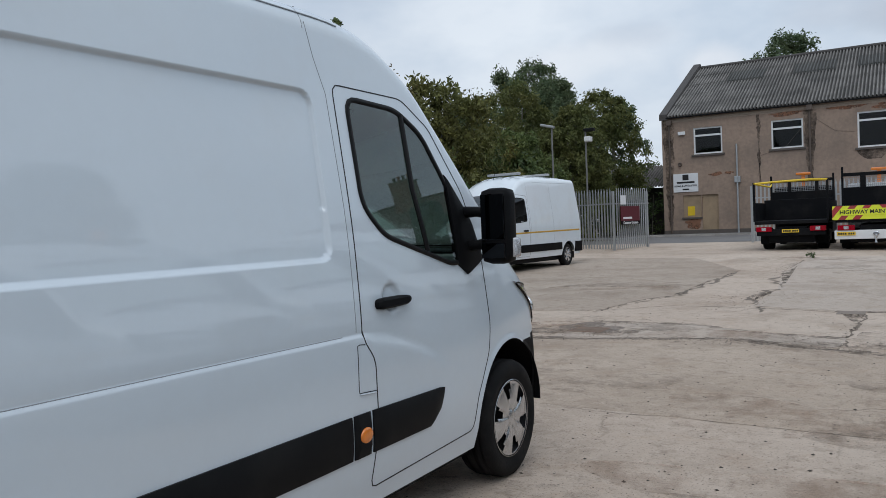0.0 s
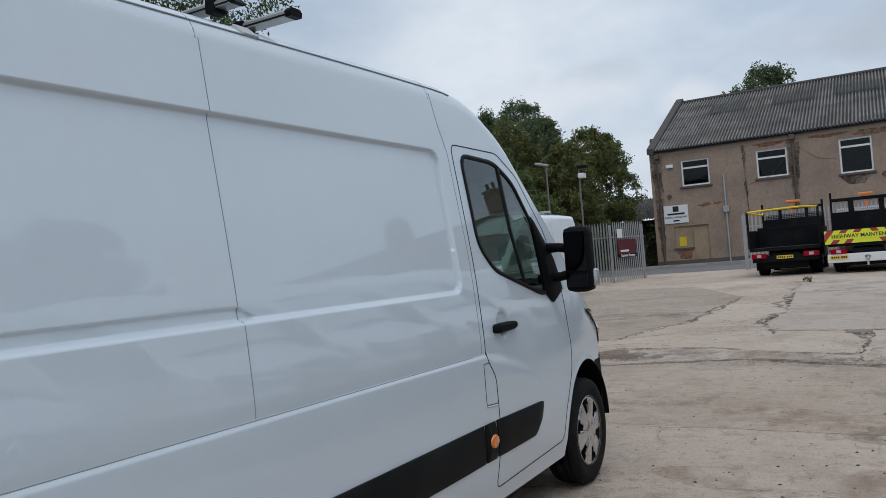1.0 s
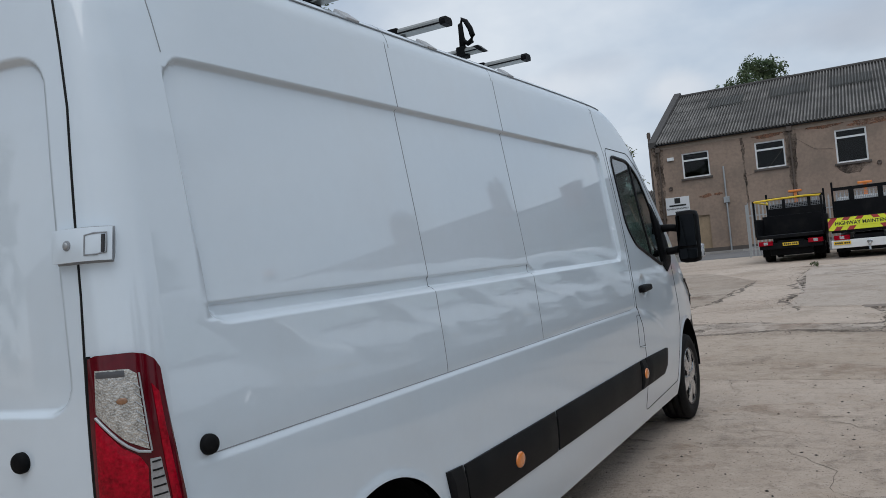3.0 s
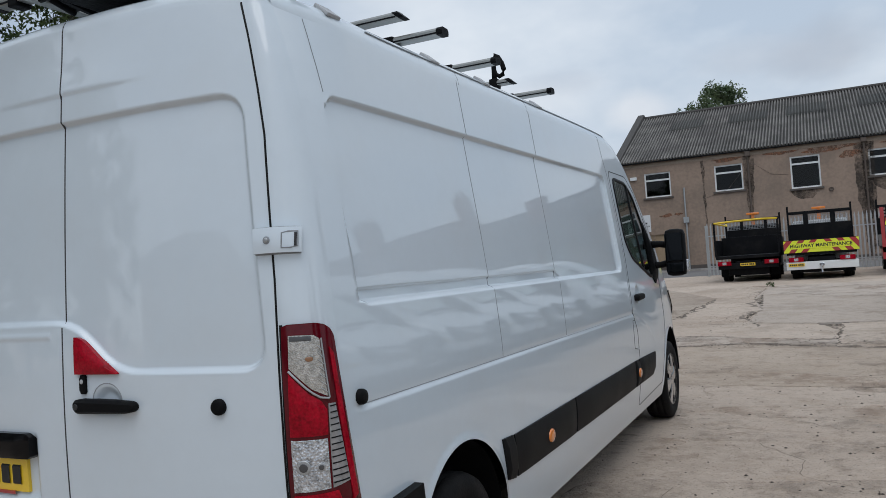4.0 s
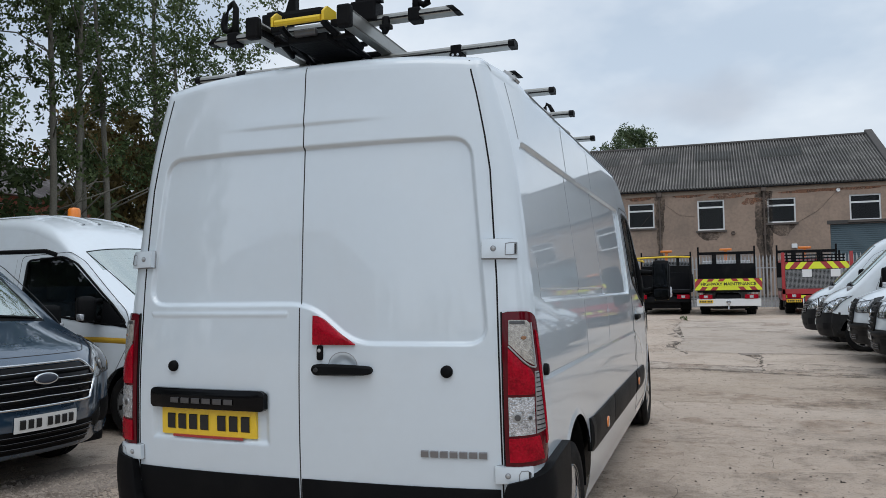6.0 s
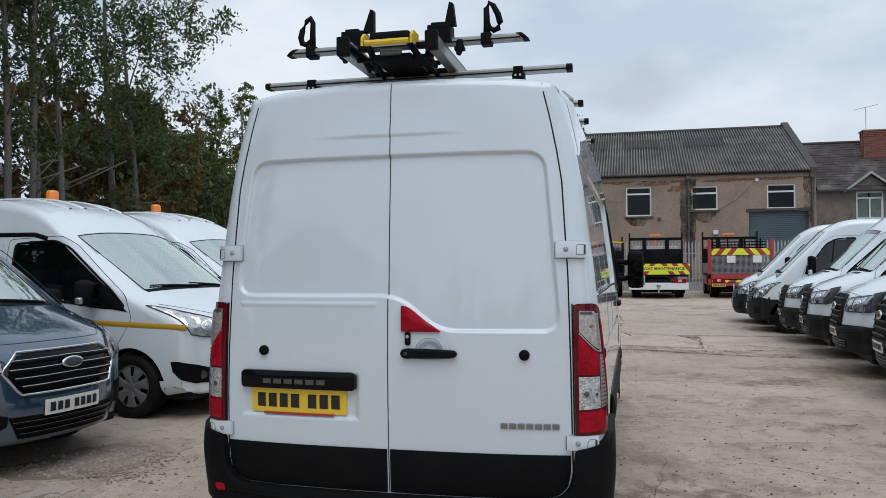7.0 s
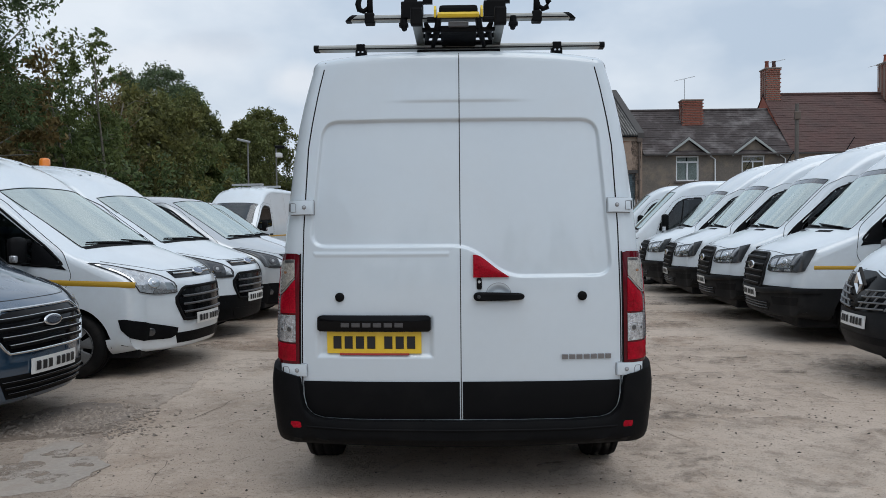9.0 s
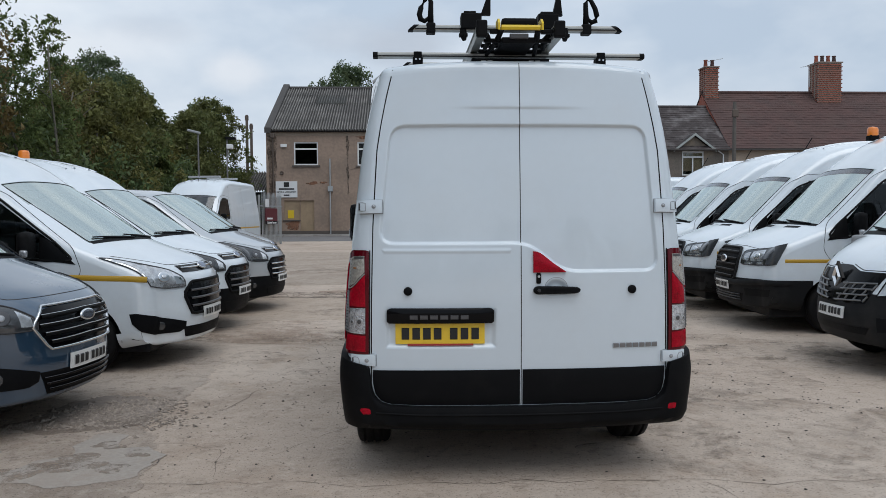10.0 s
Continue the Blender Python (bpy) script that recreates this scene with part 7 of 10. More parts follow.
crack([(-4.5, -0.9), (-4.1, -0.2), (-4.3, 0.6)], 0.0042, 56, 0.039)
crack([(-3.9, 10.8), (-2.5, 10.8), (-1.55, 10.2), (-0.6, 10.0)], 0.0350, 6, 0.039)
crack([(-2.6, 5.75), (-1.2, 5.7), (0.4, 5.6)], 0.0098, 7, 0.026)
crack([(-1.63, 1.8), (-1.58, 0.8), (-1.66, 0.15), (-1.4, -0.3)], 0.0070, 8, 0.039)
crack([(-6.6, -1.37), (-5.4, -1.36), (-4.75, -1.37), (-4.0, -1.46), (-2.4, -1.53), (-0.9, -1.64), (1.0, -1.7)], 0.0063, 9, 0.039)
crack([(-4.83, -1.3), (-4.86, -0.8), (-5.1, -0.55), (-5.5, -0.5)], 0.0056, 10, 0.039)
crack([(-6.3, -0.1), (-5.7, -0.15), (-5.2, 0.35), (-4.9, 1.2)], 0.0077, 11, 0.039)
crack([(-1.2, 1.5), (-0.1, 0.95), (0.6, 0.8)], 0.0063, 12, 0.039)
crack([(-1.9, -1.6), (-1.7, -2.2), (-1.2, -2.6)], 0.0056, 13, 0.039)
crack([(-5.0, 5.0), (-4.6, 3.2), (-4.9, 2.0)], 0.0077, 14, 0.052)
crack([(-1.3, 4.0), (-0.6, 3.5), (0.3, 3.4)], 0.0063, 15, 0.052)
crack([(-6.9, -0.15), (-6.3, 0.0), (-5.8, 0.12), (-5.55, 0.3)], 0.03, 61, 0.04, DEEP_CRACK, 0.04)
crack([(-6.0, -1.45), (-5.5, -1.4), (-5.25, -1.0), (-5.3, -0.75)], 0.014, 62, 0.03, DEEP_CRACK, 0.04)
for k, pts in enumerate(([(-6.55, 0.72), (-6.3, 0.62), (-6.0, 0.74), (-5.78, 0.66)], [(-6.4, 0.42), (-6.15, 0.33), (-5.9, 0.45), (-5.7, 0.36)], [(-6.2, 0.12), (-6.05, 0.3), (-6.1, 0.55)], [(-5.95, 0.05), (-5.85, 0.3), (-5.9, 0.6)], [(-6.6, -0.22), (-6.2, -0.26), (-5.8, -0.3)])):
    crack(pts, 0.028, 70 + k, 0.03, DEEP_CRACK, 0.035)
# dirt gathered along the joints, and patches of grime and rusty wash over the slabs
for k, (pts, wide) in enumerate((([(-7.5, 9.45), (-4.05, 9.1), (-2.9, 9.4), (-1.8, 9.62), (-0.2, 9.0), (1.2, 8.75)], 0.13), ([(-6.6, 10.1), (-4.6, 9.75), (-3.0, 9.95)], 0.26), ([(-4.0, 10.85), (-2.5, 10.8), (-1.55, 10.2), (-0.6, 10.0)], 0.07),
                                 ([(-2.45, 23.2), (-2.47, 19.3), (-2.05, 15.8), (-2.3, 14.4), (-2.0, 12.95)], 0.13), ([(-3.55, 20.1), (-3.68, 16.9), (-3.67, 14.5), (-4.4, 12.0)], 0.10),
                                 ([(-0.62, 9.4), (-0.6, 10.0), (-0.5, 12.4), (-0.9, 12.65)], 0.09), ([(-0.9, 12.62), (2.5, 12.7)], 0.06))):
    p = resample2(pts, 40)
    lay("joint_dirt", ragged([(x, y + wide) for x, y in p] + [(x, y - wide) for x, y in p[::-1]], 300 + k, 0.05), DIRT_LINE, 0.0048 + 0.0002 * k)
for k, (x, y, r) in enumerate(((-5.82, -0.92, 0.13), (-5.55, -1.08, 0.10), (-5.98, -1.12, 0.16), (-5.70, -0.60, 0.08), (-5.45, -0.80, 0.07))):
    lay("grime", blob(x, y, r * 1.3, r, 380 + k, 30, 0.45), WORN_THROUGH, 0.0082 + 0.0002 * k)
spot = random.Random(19)
for k in range(34):
    x, y = spot.uniform(-5.6, 1.6), spot.choice((spot.uniform(-1.5, 8), spot.uniform(6, 24)))
    size = spot.uniform(0.35, 1.1)
    lay("grime", blob(x, y, size * 1.5, size * spot.uniform(0.5, 1.0), 400 + k, 36, 0.3), GRIME if k % 3 else WASH, 0.0075 + 0.0002 * k)
drain = part("drain_cover", box((-3.95, 9.75, 0.0), (-3.5, 10.2, 0.008), 0.003), RUST)
for k in range(6):
    part("drain_slot", box((-3.91, 9.80 + 0.06 * k, 0.004), (-3.54, 9.825 + 0.06 * k, 0.0095)), CRACK, drain)
tagged(drain, "rusty square drain cover set in the concrete", "drain cover")


def grit(count, spots, size, seed, mat=GRAVEL):
    """Loose stones scattered round the given spots, one mesh."""
    r = np.random.RandomState(seed)
    base = np.array([(1, 0, 0), (-1, 0, 0), (0, 1, 0), (0, -1, 0), (0, 0, 1), (0, 0, -1)], float)
    tri = [(0, 2, 4), (2, 1, 4), (1, 3, 4), (3, 0, 4), (2, 0, 5), (1, 2, 5), (3, 1, 5), (0, 3, 5)]
    vs, fs = [], []
    for k in range(count):
        cx, cy, sx, sy = spots[r.randint(len(spots))]
        x, y = cx + r.randn() * sx, cy + r.randn() * sy
        s = size * r.uniform(0.4, 1.4)
        v = base * s * r.uniform(0.5, 1.2, (6, 3)) * (1, 1, 0.5)
        v[:, 0] += x
        v[:, 1] += y
        v[:, 2] += gz(y) + s * 0.2
        fs += [tuple(q + 6 * k for q in t) for t in tri]
        vs += [tuple(q) for q in v]
    return mesh_part("grit", vs, fs, mat, None, "", False)


tagged(grit(1500, [(-6.1, 0.45, 0.2, 0.2), (-5.9, 0.5, 0.16, 0.22), (-6.05, 0.35, 0.25, 0.2), (-6.3, -0.05, 0.3, 0.06), (-5.75, 0.1, 0.2, 0.25)], 0.018, 1), "loose broken concrete and grit on the yard", "grit", "", "stuff")
tagged(grit(1600, [(-3.8, 9.9, 0.5, 0.4), (-2.4, 9.4, 1.2, 0.15), (-2.2, 14.0, 0.3, 0.6), (-5.0, 9.6, 0.8, 0.3), (-2.45, 21, 0.2, 1.5)], 0.011, 2), "loose grit along the cracks", "grit", "", "stuff")
tagged(grit(1500, [(-1.0, 3, 1.2, 3), (-4.6, 1.5, 0.7, 2.5), (-1.5, 8, 1.5, 3), (-0.8, 0.5, 0.8, 1.2), (-5.0, -0.3, 0.6, 0.8), (-2.5, 14, 2.5, 4)], 0.008, 3), "scattered small stones on the concrete", "grit", "", "stuff")

LITTER = material("dark_dry_litter", (0.06, 0.05, 0.042), 0.9, vary=0.4, scale=20, fine=60)
FLAKE = material("concrete_flake", (0.25, 0.21, 0.175), 0.9, vary=0.35, scale=15, fine=60, spread=0.3)
tagged(grit(900, [(-1.0, 3, 1.0, 2.5), (-4.5, 1.6, 0.5, 1.6), (-1.5, 8, 1.5, 3), (-0.8, 0.5, 0.8, 1.0), (-3.0, 11, 2.5, 3.5)], 0.011, 5, LITTER), "dark bits of litter scattered over the concrete", "litter", "", "stuff")
tagged(grit(80, [(-6.15, 0.5, 0.22, 0.16), (-5.9, 0.35, 0.14, 0.2), (-6.2, 0.15, 0.22, 0.1)], 0.036, 8, FLAKE), "broken plates of concrete lying in the hollow", "rubble", "", "stuff")
tagged(grit(260, [(-6.1, 0.45, 0.22, 0.16), (-5.85, 0.5, 0.2, 0.18), (-6.05, 0.3, 0.25, 0.14)], 0.020, 6, FLAKE), "loose flakes of broken concrete in the hollow", "rubble", "", "stuff")

# the road beyond the yard, with kerb and footway along the workshop
road_bm = bmesh.new()
rows = [[road_bm.verts.new((x, y, gz(y) + 0.006)) for x in np.linspace(-80, 80, 9)] for y in (35.6, 38, 41, 44.4)]
for a, b in zip(rows, rows[1:]):
    for i in range(8):
        road_bm.faces.new((a[i], a[i + 1], b[i + 1], b[i]))
tagged(part("road", road_bm, TAR), "grey tarmac road past the yard", "road", "", "structure")
foot = part("pavement", box((-80, 44.55, 0.2), (80, 46.0, 0.40), 0.0), TAR)
tagged(foot, "tarmac footway along the workshop wall", "pavement", "", "structure")
kerb_mesh = None
for k in range(60):
    if kerb_mesh is None:
        ob = part("kerb_stone", box((-0.455, 44.42, 0.2), (0.455, 44.548, 0.405), 0.012), KERB, foot)
        kerb_mesh = ob.data
    else:
        ob = new("kerb_stone", kerb_mesh)
        ob.parent = foot
    ob.location.x = -27.0 + 0.915 * k


# ---- workshop and houses over the road ----
RENDER_WALL = material("brown_render", (0.315, 0.232, 0.178), 0.85, vary=0.24, scale=0.5, fine=6, bump=0.35, bump_scale=25, dirt=(0.19, 0.15, 0.12), dirt_amount=0.7, dirt_scale=0.6)
PALE_RENDER = material("pale_brown_render", (0.34, 0.27, 0.21), 0.85, vary=0.16, scale=0.8, fine=10, bump=0.3, bump_scale=25)
FIBRE = material("grey_corrugated_cement", (0.19, 0.18, 0.168), 0.9, vary=0.55, scale=0.7, fine=9, bump=0.25, dirt=(0.10, 0.095, 0.088), dirt_amount=0.85, dirt_scale=0.5)
COPING = material("dark_verge_slab", (0.065, 0.06, 0.057), 0.9, vary=0.2, scale=2, fine=12, bump=0.3)
UPVC = material("white_upvc", (0.74, 0.75, 0.75), 0.4, vary=0.05)
SILL = material("dark_stone_sill", (0.10, 0.085, 0.075), 0.85, vary=0.2, scale=4, bump=0.2)
PIPE = material("brown_drainpipe", (0.10, 0.075, 0.06), 0.6, vary=0.2, scale=3)
PLYWOOD = material("plywood_board", (0.34, 0.25, 0.16), 0.75, vary=0.16, scale=2.0, fine=25, dirt=(0.2, 0.15, 0.1), dirt_amount=0.5, dirt_scale=1.5)
SHUTTER = material("blue_grey_shutter", (0.075, 0.115, 0.135), 0.5, vary=0.12, scale=2)
WINDOW_GLASS = glass("dark_room_glass", (0.30, 0.32, 0.32), 0.02, 0.02)
HOUSE_GLASS = glass("house_window_glass", (0.80, 0.83, 0.83), 0.02, 0.06)
# near-black backing whose colour stands in for unlit rooms
DARK_ROOM = material("dark_room", (0.03, 0.03, 0.03), 0.9)
TILE = material("red_brown_roof_tile", (0.046, 0.036, 0.035), 0.85, vary=0.45, scale=0.8, fine=9, bump=0.5, bump_scale=14, dirt=(0.26, 0.24, 0.235), dirt_amount=0.55, dirt_scale=0.75)
TILE_RED = material("red_roof_tile", (0.080, 0.043, 0.038), 0.85, vary=0.4, scale=0.8, fine=9, bump=0.4, bump_scale=14, dirt=(0.09, 0.06, 0.05), dirt_amount=0.6, dirt_scale=0.6)
BRICK = material("red_chimney_brick", (0.25, 0.075, 0.048), 0.85, vary=0.25, scale=5, fine=30, bump=0.3, spread=0.2)
MORTAR = material("mortar", (0.24, 0.19, 0.16), 0.9, vary=0.15)
PEBBLE = material("grey_pebbledash", (0.155, 0.134, 0.114), 0.9, vary=0.25, scale=1.2, fine=12, bump=0.5, bump_scale=30, dirt=(0.30, 0.23, 0.15), dirt_amount=0.5, dirt_scale=1.2)
BARGE = material("pale_green_grey_bargeboard", (0.33, 0.36, 0.35), 0.6, vary=0.12)
POLE_WOOD = material("weathered_grey_timber", (0.11, 0.10, 0.09), 0.9, vary=0.25, scale=3, fine=30, bump=0.3)
CURTAIN = material("pale_net_curtain", (0.5, 0.52, 0.5), 0.9, vary=0.25, scale=9, fine=40)
SIGN_WHITE = material("white_sign_board", (0.74, 0.75, 0.76), 0.4, vary=0.03)


def holed_wall(name, x0, x1, z0, z1, y, thick, holes, mat, parent):
    """A wall along x with openings through it."""
    bx = sorted({x0, x1, *[h[0] for h in holes], *[h[1] for h in holes]})
    bz = sorted({z0, z1, *[h[2] for h in holes], *[h[3] for h in holes]})
    solid = lambda i, j: 0 <= i < len(bx) - 1 and 0 <= j < len(bz) - 1 and not any(
        h[0] <= (bx[i] + bx[i + 1]) / 2 <= h[1] and h[2] <= (bz[j] + bz[j + 1]) / 2 <= h[3] for h in holes)
    bm, seen = bmesh.new(), {}

    def v(x, yy, z):
        if (x, yy, z) not in seen:
            seen[(x, yy, z)] = bm.verts.new((x, yy, z))
        return seen[(x, yy, z)]
    for i in range(len(bx) - 1):
        for j in range(len(bz) - 1):
            if not solid(i, j):
                continue
            a, b, c, d = bx[i], bx[i + 1], bz[j], bz[j + 1]
            bm.faces.new((v(a, y, c), v(b, y, c), v(b, y, d), v(a, y, d)))
            bm.faces.new((v(a, y + thick, d), v(b, y + thick, d), v(b, y + thick, c), v(a, y + thick, c)))
            for (di, dj), q in (((-1, 0), (a, a, c, d)), ((1, 0), (b, b, c, d))):
                if not solid(i + di, j + dj):
                    bm.faces.new((v(q[0], y, c), v(q[0], y, d), v(q[0], y + thick, d), v(q[0], y + thick, c)))
            for dj, zz in ((-1, c), (1, d)):
                if not solid(i, j + dj):
                    bm.faces.new((v(a, y, zz), v(b, y, zz), v(b, y + thick, zz), v(a, y + thick, zz)))
    bmesh.ops.recalc_face_normals(bm, faces=bm.faces)
    return part(name, bm, mat, parent)


def window(parent, x0, x1, z0, z1, y, top=0.28, mullion=False, sill=True, name="window", pane_glass=None):
    """A white casement with a top light, panes and a stone sill."""
    f = 0.085
    bm = bmesh.new()
    yy = y + 0.06
    zt = z1 - (z1 - z0) * top
    rims = [[bm.verts.new((x, b, z)) for x, z in q] for b in (yy, yy + 0.07) for q in (((x0, z0), (x1, z0), (x1, z1), (x0, z1)), ((x0 + f, z0 + f), (x1 - f, z0 + f), (x1 - f, z1 - f), (x0 + f, z1 - f)))]
    for a, b in ((0, 1), (1, 3), (3, 2), (2, 0)):
        for k in range(4):
            bm.faces.new((rims[a][k], rims[a][(k + 1) % 4], rims[b][(k + 1) % 4], rims[b][k]))
    bmesh.ops.recalc_face_normals(bm, faces=bm.faces)
    w = part(name, bm, UPVC, parent, "white plastic window")
    part("transom", box((x0 + f, yy, zt - f * 0.6), (x1 - f, yy + 0.07, zt + f * 0.6), 0.006), UPVC, w)
    if mullion:
        part("mullion", box(((x0 + x1) / 2 - f / 2, yy + 0.002, z0 + f), ((x0 + x1) / 2 + f / 2, yy + 0.068, zt - f * 0.6), 0.004), UPVC, w)
    for a, b in ((z0 + f, zt - f * 0.6), (zt + f * 0.6, z1 - f)):
        p = part("pane", box((x0 + f - 0.005, yy + 0.03, a - 0.005), (x1 - f + 0.005, yy + 0.04, b + 0.005)), pane_glass or WINDOW_GLASS, w)
    part("room_back", box((x0 - 0.1, y + 1.2, z0 - 0.2), (x1 + 0.1, y + 1.25, z1 + 0.2)), DARK_ROOM, w)
    if sill:
        part("sill", box((x0 - 0.12, y - 0.09, z0 - 0.12), (x1 + 0.12, y + 0.12, z0 - 0.002), 0.015), SILL, w)
    return w


def corrugated(name, x0, x1, y0, z0, y1, z1, mat, parent, pitch=0.18, depth=0.075, courses=5):
    """Lapped courses of corrugated sheet on a slope."""
    n = int((x1 - x0) / pitch * 6)
    xs = np.linspace(x0, x1, n + 1)
    wave = depth * np.cos(xs / pitch * math.tau)
    L = math.hypot(y1 - y0, z1 - z0)
    ny, nz = -(z1 - z0) / L, (y1 - y0) / L
    vs, fs = [], []
    for c in range(courses):
        for f, lift in ((c / courses - 0.006, 0.022), ((c + 1) / courses, 0.0)):
            for x, q in zip(xs, wave):
                o = q + lift
                vs.append((x, y0 + (y1 - y0) * f + ny * o, z0 + (z1 - z0) * f + nz * o))
        b = c * 2 * (n + 1)
        fs += [(b + i, b + i + 1, b + n + 2 + i, b + n + 1 + i) for i in range(n)]
        if c:
            fs += [(b + i, b + i + 1, b - n + i, b - n - 1 + i) for i in range(n)]
    return mesh_part(name, vs, fs, mat, parent, "", True)


def drainpipe(parent, x, y, z0, z1, hopper=True):
    bm = tube([(x, y - 0.10, z0), (x, y - 0.10, z1)], 0.055, 10)
    for z in np.arange(z0 + 0.6, z1, 1.6):
        add_box(bm, (x - 0.09, y - 0.16, z), (x + 0.09, y, z + 0.06), 0.01)
    if hopper:
        add_box(bm, (x - 0.15, y - 0.24, z1 - 0.05), (x + 0.15, y, z1 + 0.25), 0.03)
    part("drainpipe", bm, PIPE, parent, "brown drainpipe with hopper")


def trough_tone(m, pitch, most):
    """Darkens the troughs of a corrugated sheet, unevenly along them."""
    n, l = m.node_tree.nodes, m.node_tree.links
    b = n["Principled BSDF"]
    old = b.inputs["Base Color"].links[0].from_socket
    tc = n.new("ShaderNodeTexCoord")
    sep = n.new("ShaderNodeSeparateXYZ")
    l.new(tc.outputs["Object"], sep.inputs[0])
    k = n.new("ShaderNodeMath")
    k.operation, k.inputs[1].default_value = 'MULTIPLY', math.tau / pitch
    l.new(sep.outputs["X"], k.inputs[0])
    c = n.new("ShaderNodeMath")
    c.operation = 'COSINE'
    l.new(k.outputs[0], c.inputs[0])
    mp = n.new("ShaderNodeMapping")
    mp.inputs["Scale"].default_value = (2.5, 0.7, 0.7)
    l.new(tc.outputs["Object"], mp.inputs["Vector"])
    ns = n.new("ShaderNodeTexNoise")
    ns.inputs["Scale"].default_value, ns.inputs["Detail"].default_value = 1.0, 6.0
    l.new(mp.outputs["Vector"], ns.inputs["Vector"])
    add = n.new("ShaderNodeMath")
    add.operation = 'MULTIPLY_ADD'
    add.inputs[1].default_value = 2.6
    l.new(ns.outputs["Fac"], add.inputs[0])
    l.new(c.outputs[0], add.inputs[2])
    mr = n.new("ShaderNodeMapRange")
    mr.inputs["From Min"].default_value, mr.inputs["From Max"].default_value = 1.9, 0.6
    mr.inputs["To Max"].default_value = most
    l.new(add.outputs[0], mr.inputs["Value"])
    mx = n.new("ShaderNodeMix")
    mx.data_type = 'RGBA'
    l.new(mr.outputs["Result"], mx.inputs["Factor"])
    l.new(old, mx.inputs["A"])
    mx.inputs["B"].default_value = (0.028, 0.027, 0.025, 1)
    l.new(mx.outputs["Result"], b.inputs["Base Color"])


trough_tone(FIBRE, 0.18, 0.9)
ROOFLIGHT = material("grimy_rooflight_sheet", (0.075, 0.075, 0.068), 0.6, vary=0.3, scale=1.0, fine=8)
trough_tone(ROOFLIGHT, 0.18, 0.8)


DAMP = stain_film("damp_streak", (0.055, 0.045, 0.038), 0.42, 1.1, 0.40, 0.60)
SCAR = stain_film("bared_brick", (0.27, 0.135, 0.082), 0.8, 1.6, 0.40, 0.52)


def build_workshop():
    root = empty("workshop", pose(0, 0, 0), "brown rendered two-storey workshop with grey corrugated roof", "building")
    Y = 46.0
    wins = [(-10.50, -8.92, 4.93, 6.45), (-6.35, -4.75, 4.90, 6.45), (-2.18, -0.62, 4.63, 6.48), (1.80, 3.36, 4.94, 6.42), (6.22, 7.85, 4.92, 6.42)]
    door, board, shut = (-10.12, -9.22, 0.40, 2.62), (-11.18, -10.16, 1.35, 2.62), (5.16, 8.57, 0.40, 4.73)
    holed_wall("front_wall", -12.3, 9.0, 0.25, 7.2, Y, 0.3, wins + [door, board, shut], RENDER_WALL, root)
    for x in (-12.3, 8.7):
        vs = [(x, 46.3, 0.25), (x, 64, 0.25), (x, 64, 7.2), (x, 54.9, 11.28), (x, 46.3, 7.2)]
        vs += [(a + 0.3, b, c) for a, b, c in vs]
        mesh_part("gable_wall", vs, [(0, 1, 2, 3, 4), (9, 8, 7, 6, 5)] + [(i, (i + 1) % 5, (i + 1) % 5 + 5, i + 5) for i in range(5)], RENDER_WALL, root, "", False)
        bm = bmesh.new()
        for ya, yb in ((45.75, 54.9), (54.9, 64.2)):
            za, zb = (7.02, 11.34) if ya < 50 else (11.34, 7.1)
            lo, hi = (x - 0.06, x + 0.38)
            q = [bm.verts.new(p) for p in ((lo, ya, za), (hi, ya, za), (hi, yb, zb), (lo, yb, zb), (lo, ya, za + 0.34), (hi, ya, za + 0.34), (hi, yb, zb + 0.34), (lo, yb, zb + 0.34))]
            for f in ((0, 1, 2, 3), (4, 5, 6, 7), (0, 1, 5, 4), (1, 2, 6, 5), (2, 3, 7, 6), (3, 0, 4, 7)):
                bm.faces.new([q[i] for i in f])
        bmesh.ops.recalc_face_normals(bm, faces=bm.faces)
        part("verge_coping", bm, COPING, root, "dark slab verge coping")
    corrugated("roof", -11.9, 8.65, 45.8, 7.2, 54.9, 11.34, FIBRE, root)
    for a, b in ((-9.54, -7.38), (-5.76, -3.42), (-2.34, 0.0), (1.8, 4.32)):
        lo, hi = 0.58, 0.78
        corrugated("rooflight", a, b, 45.8 + 9.1 * lo, 7.25 + 4.14 * lo, 45.8 + 9.1 * hi, 7.25 + 4.14 * hi, ROOFLIGHT, root, courses=1)
    corrugated("rear_roof", -11.9, 8.65, 64.2, 7.1, 54.9, 11.34, FIBRE, root, courses=2)
    part("ridge", tube([(-11.9, 54.9, 11.38), (8.65, 54.9, 11.38)], 0.13, 8), COPING, root)
    part("gutter", box((-12.0, 45.74, 7.09), (8.7, 45.86, 7.17), 0.03), TRUCK_BLACK, root)
    part("eaves_band", box((-12.2, 45.985, 6.86), (8.95, 46.02, 7.05)), PALE_RENDER, root)
    for w, top in zip(wins, (0.3, 0.3, 0.24, 0.3, 0.3)):
        window(root, *w, Y, top)
    part("door", box((door[0], Y + 0.1, door[2]), (door[1], Y + 0.15, door[3]), 0.004), PLYWOOD, root, "boarded plywood door")
    b = part("boarded_window", box((board[0], Y + 0.08, board[2]), (board[1], Y + 0.13, board[3]), 0.004), PLYWOOD, root, "plywood board over a window")
    part("notice", box((-10.95, Y + 0.068, 1.45), (-10.55, Y + 0.078, 1.98)), YELLOW, b, "yellow notice")
    part("sill", box((board[0] - 0.08, Y - 0.07, board[2] - 0.1), (board[1] + 0.04, Y + 0.06, board[2] - 0.002), 0.01), SILL, b)
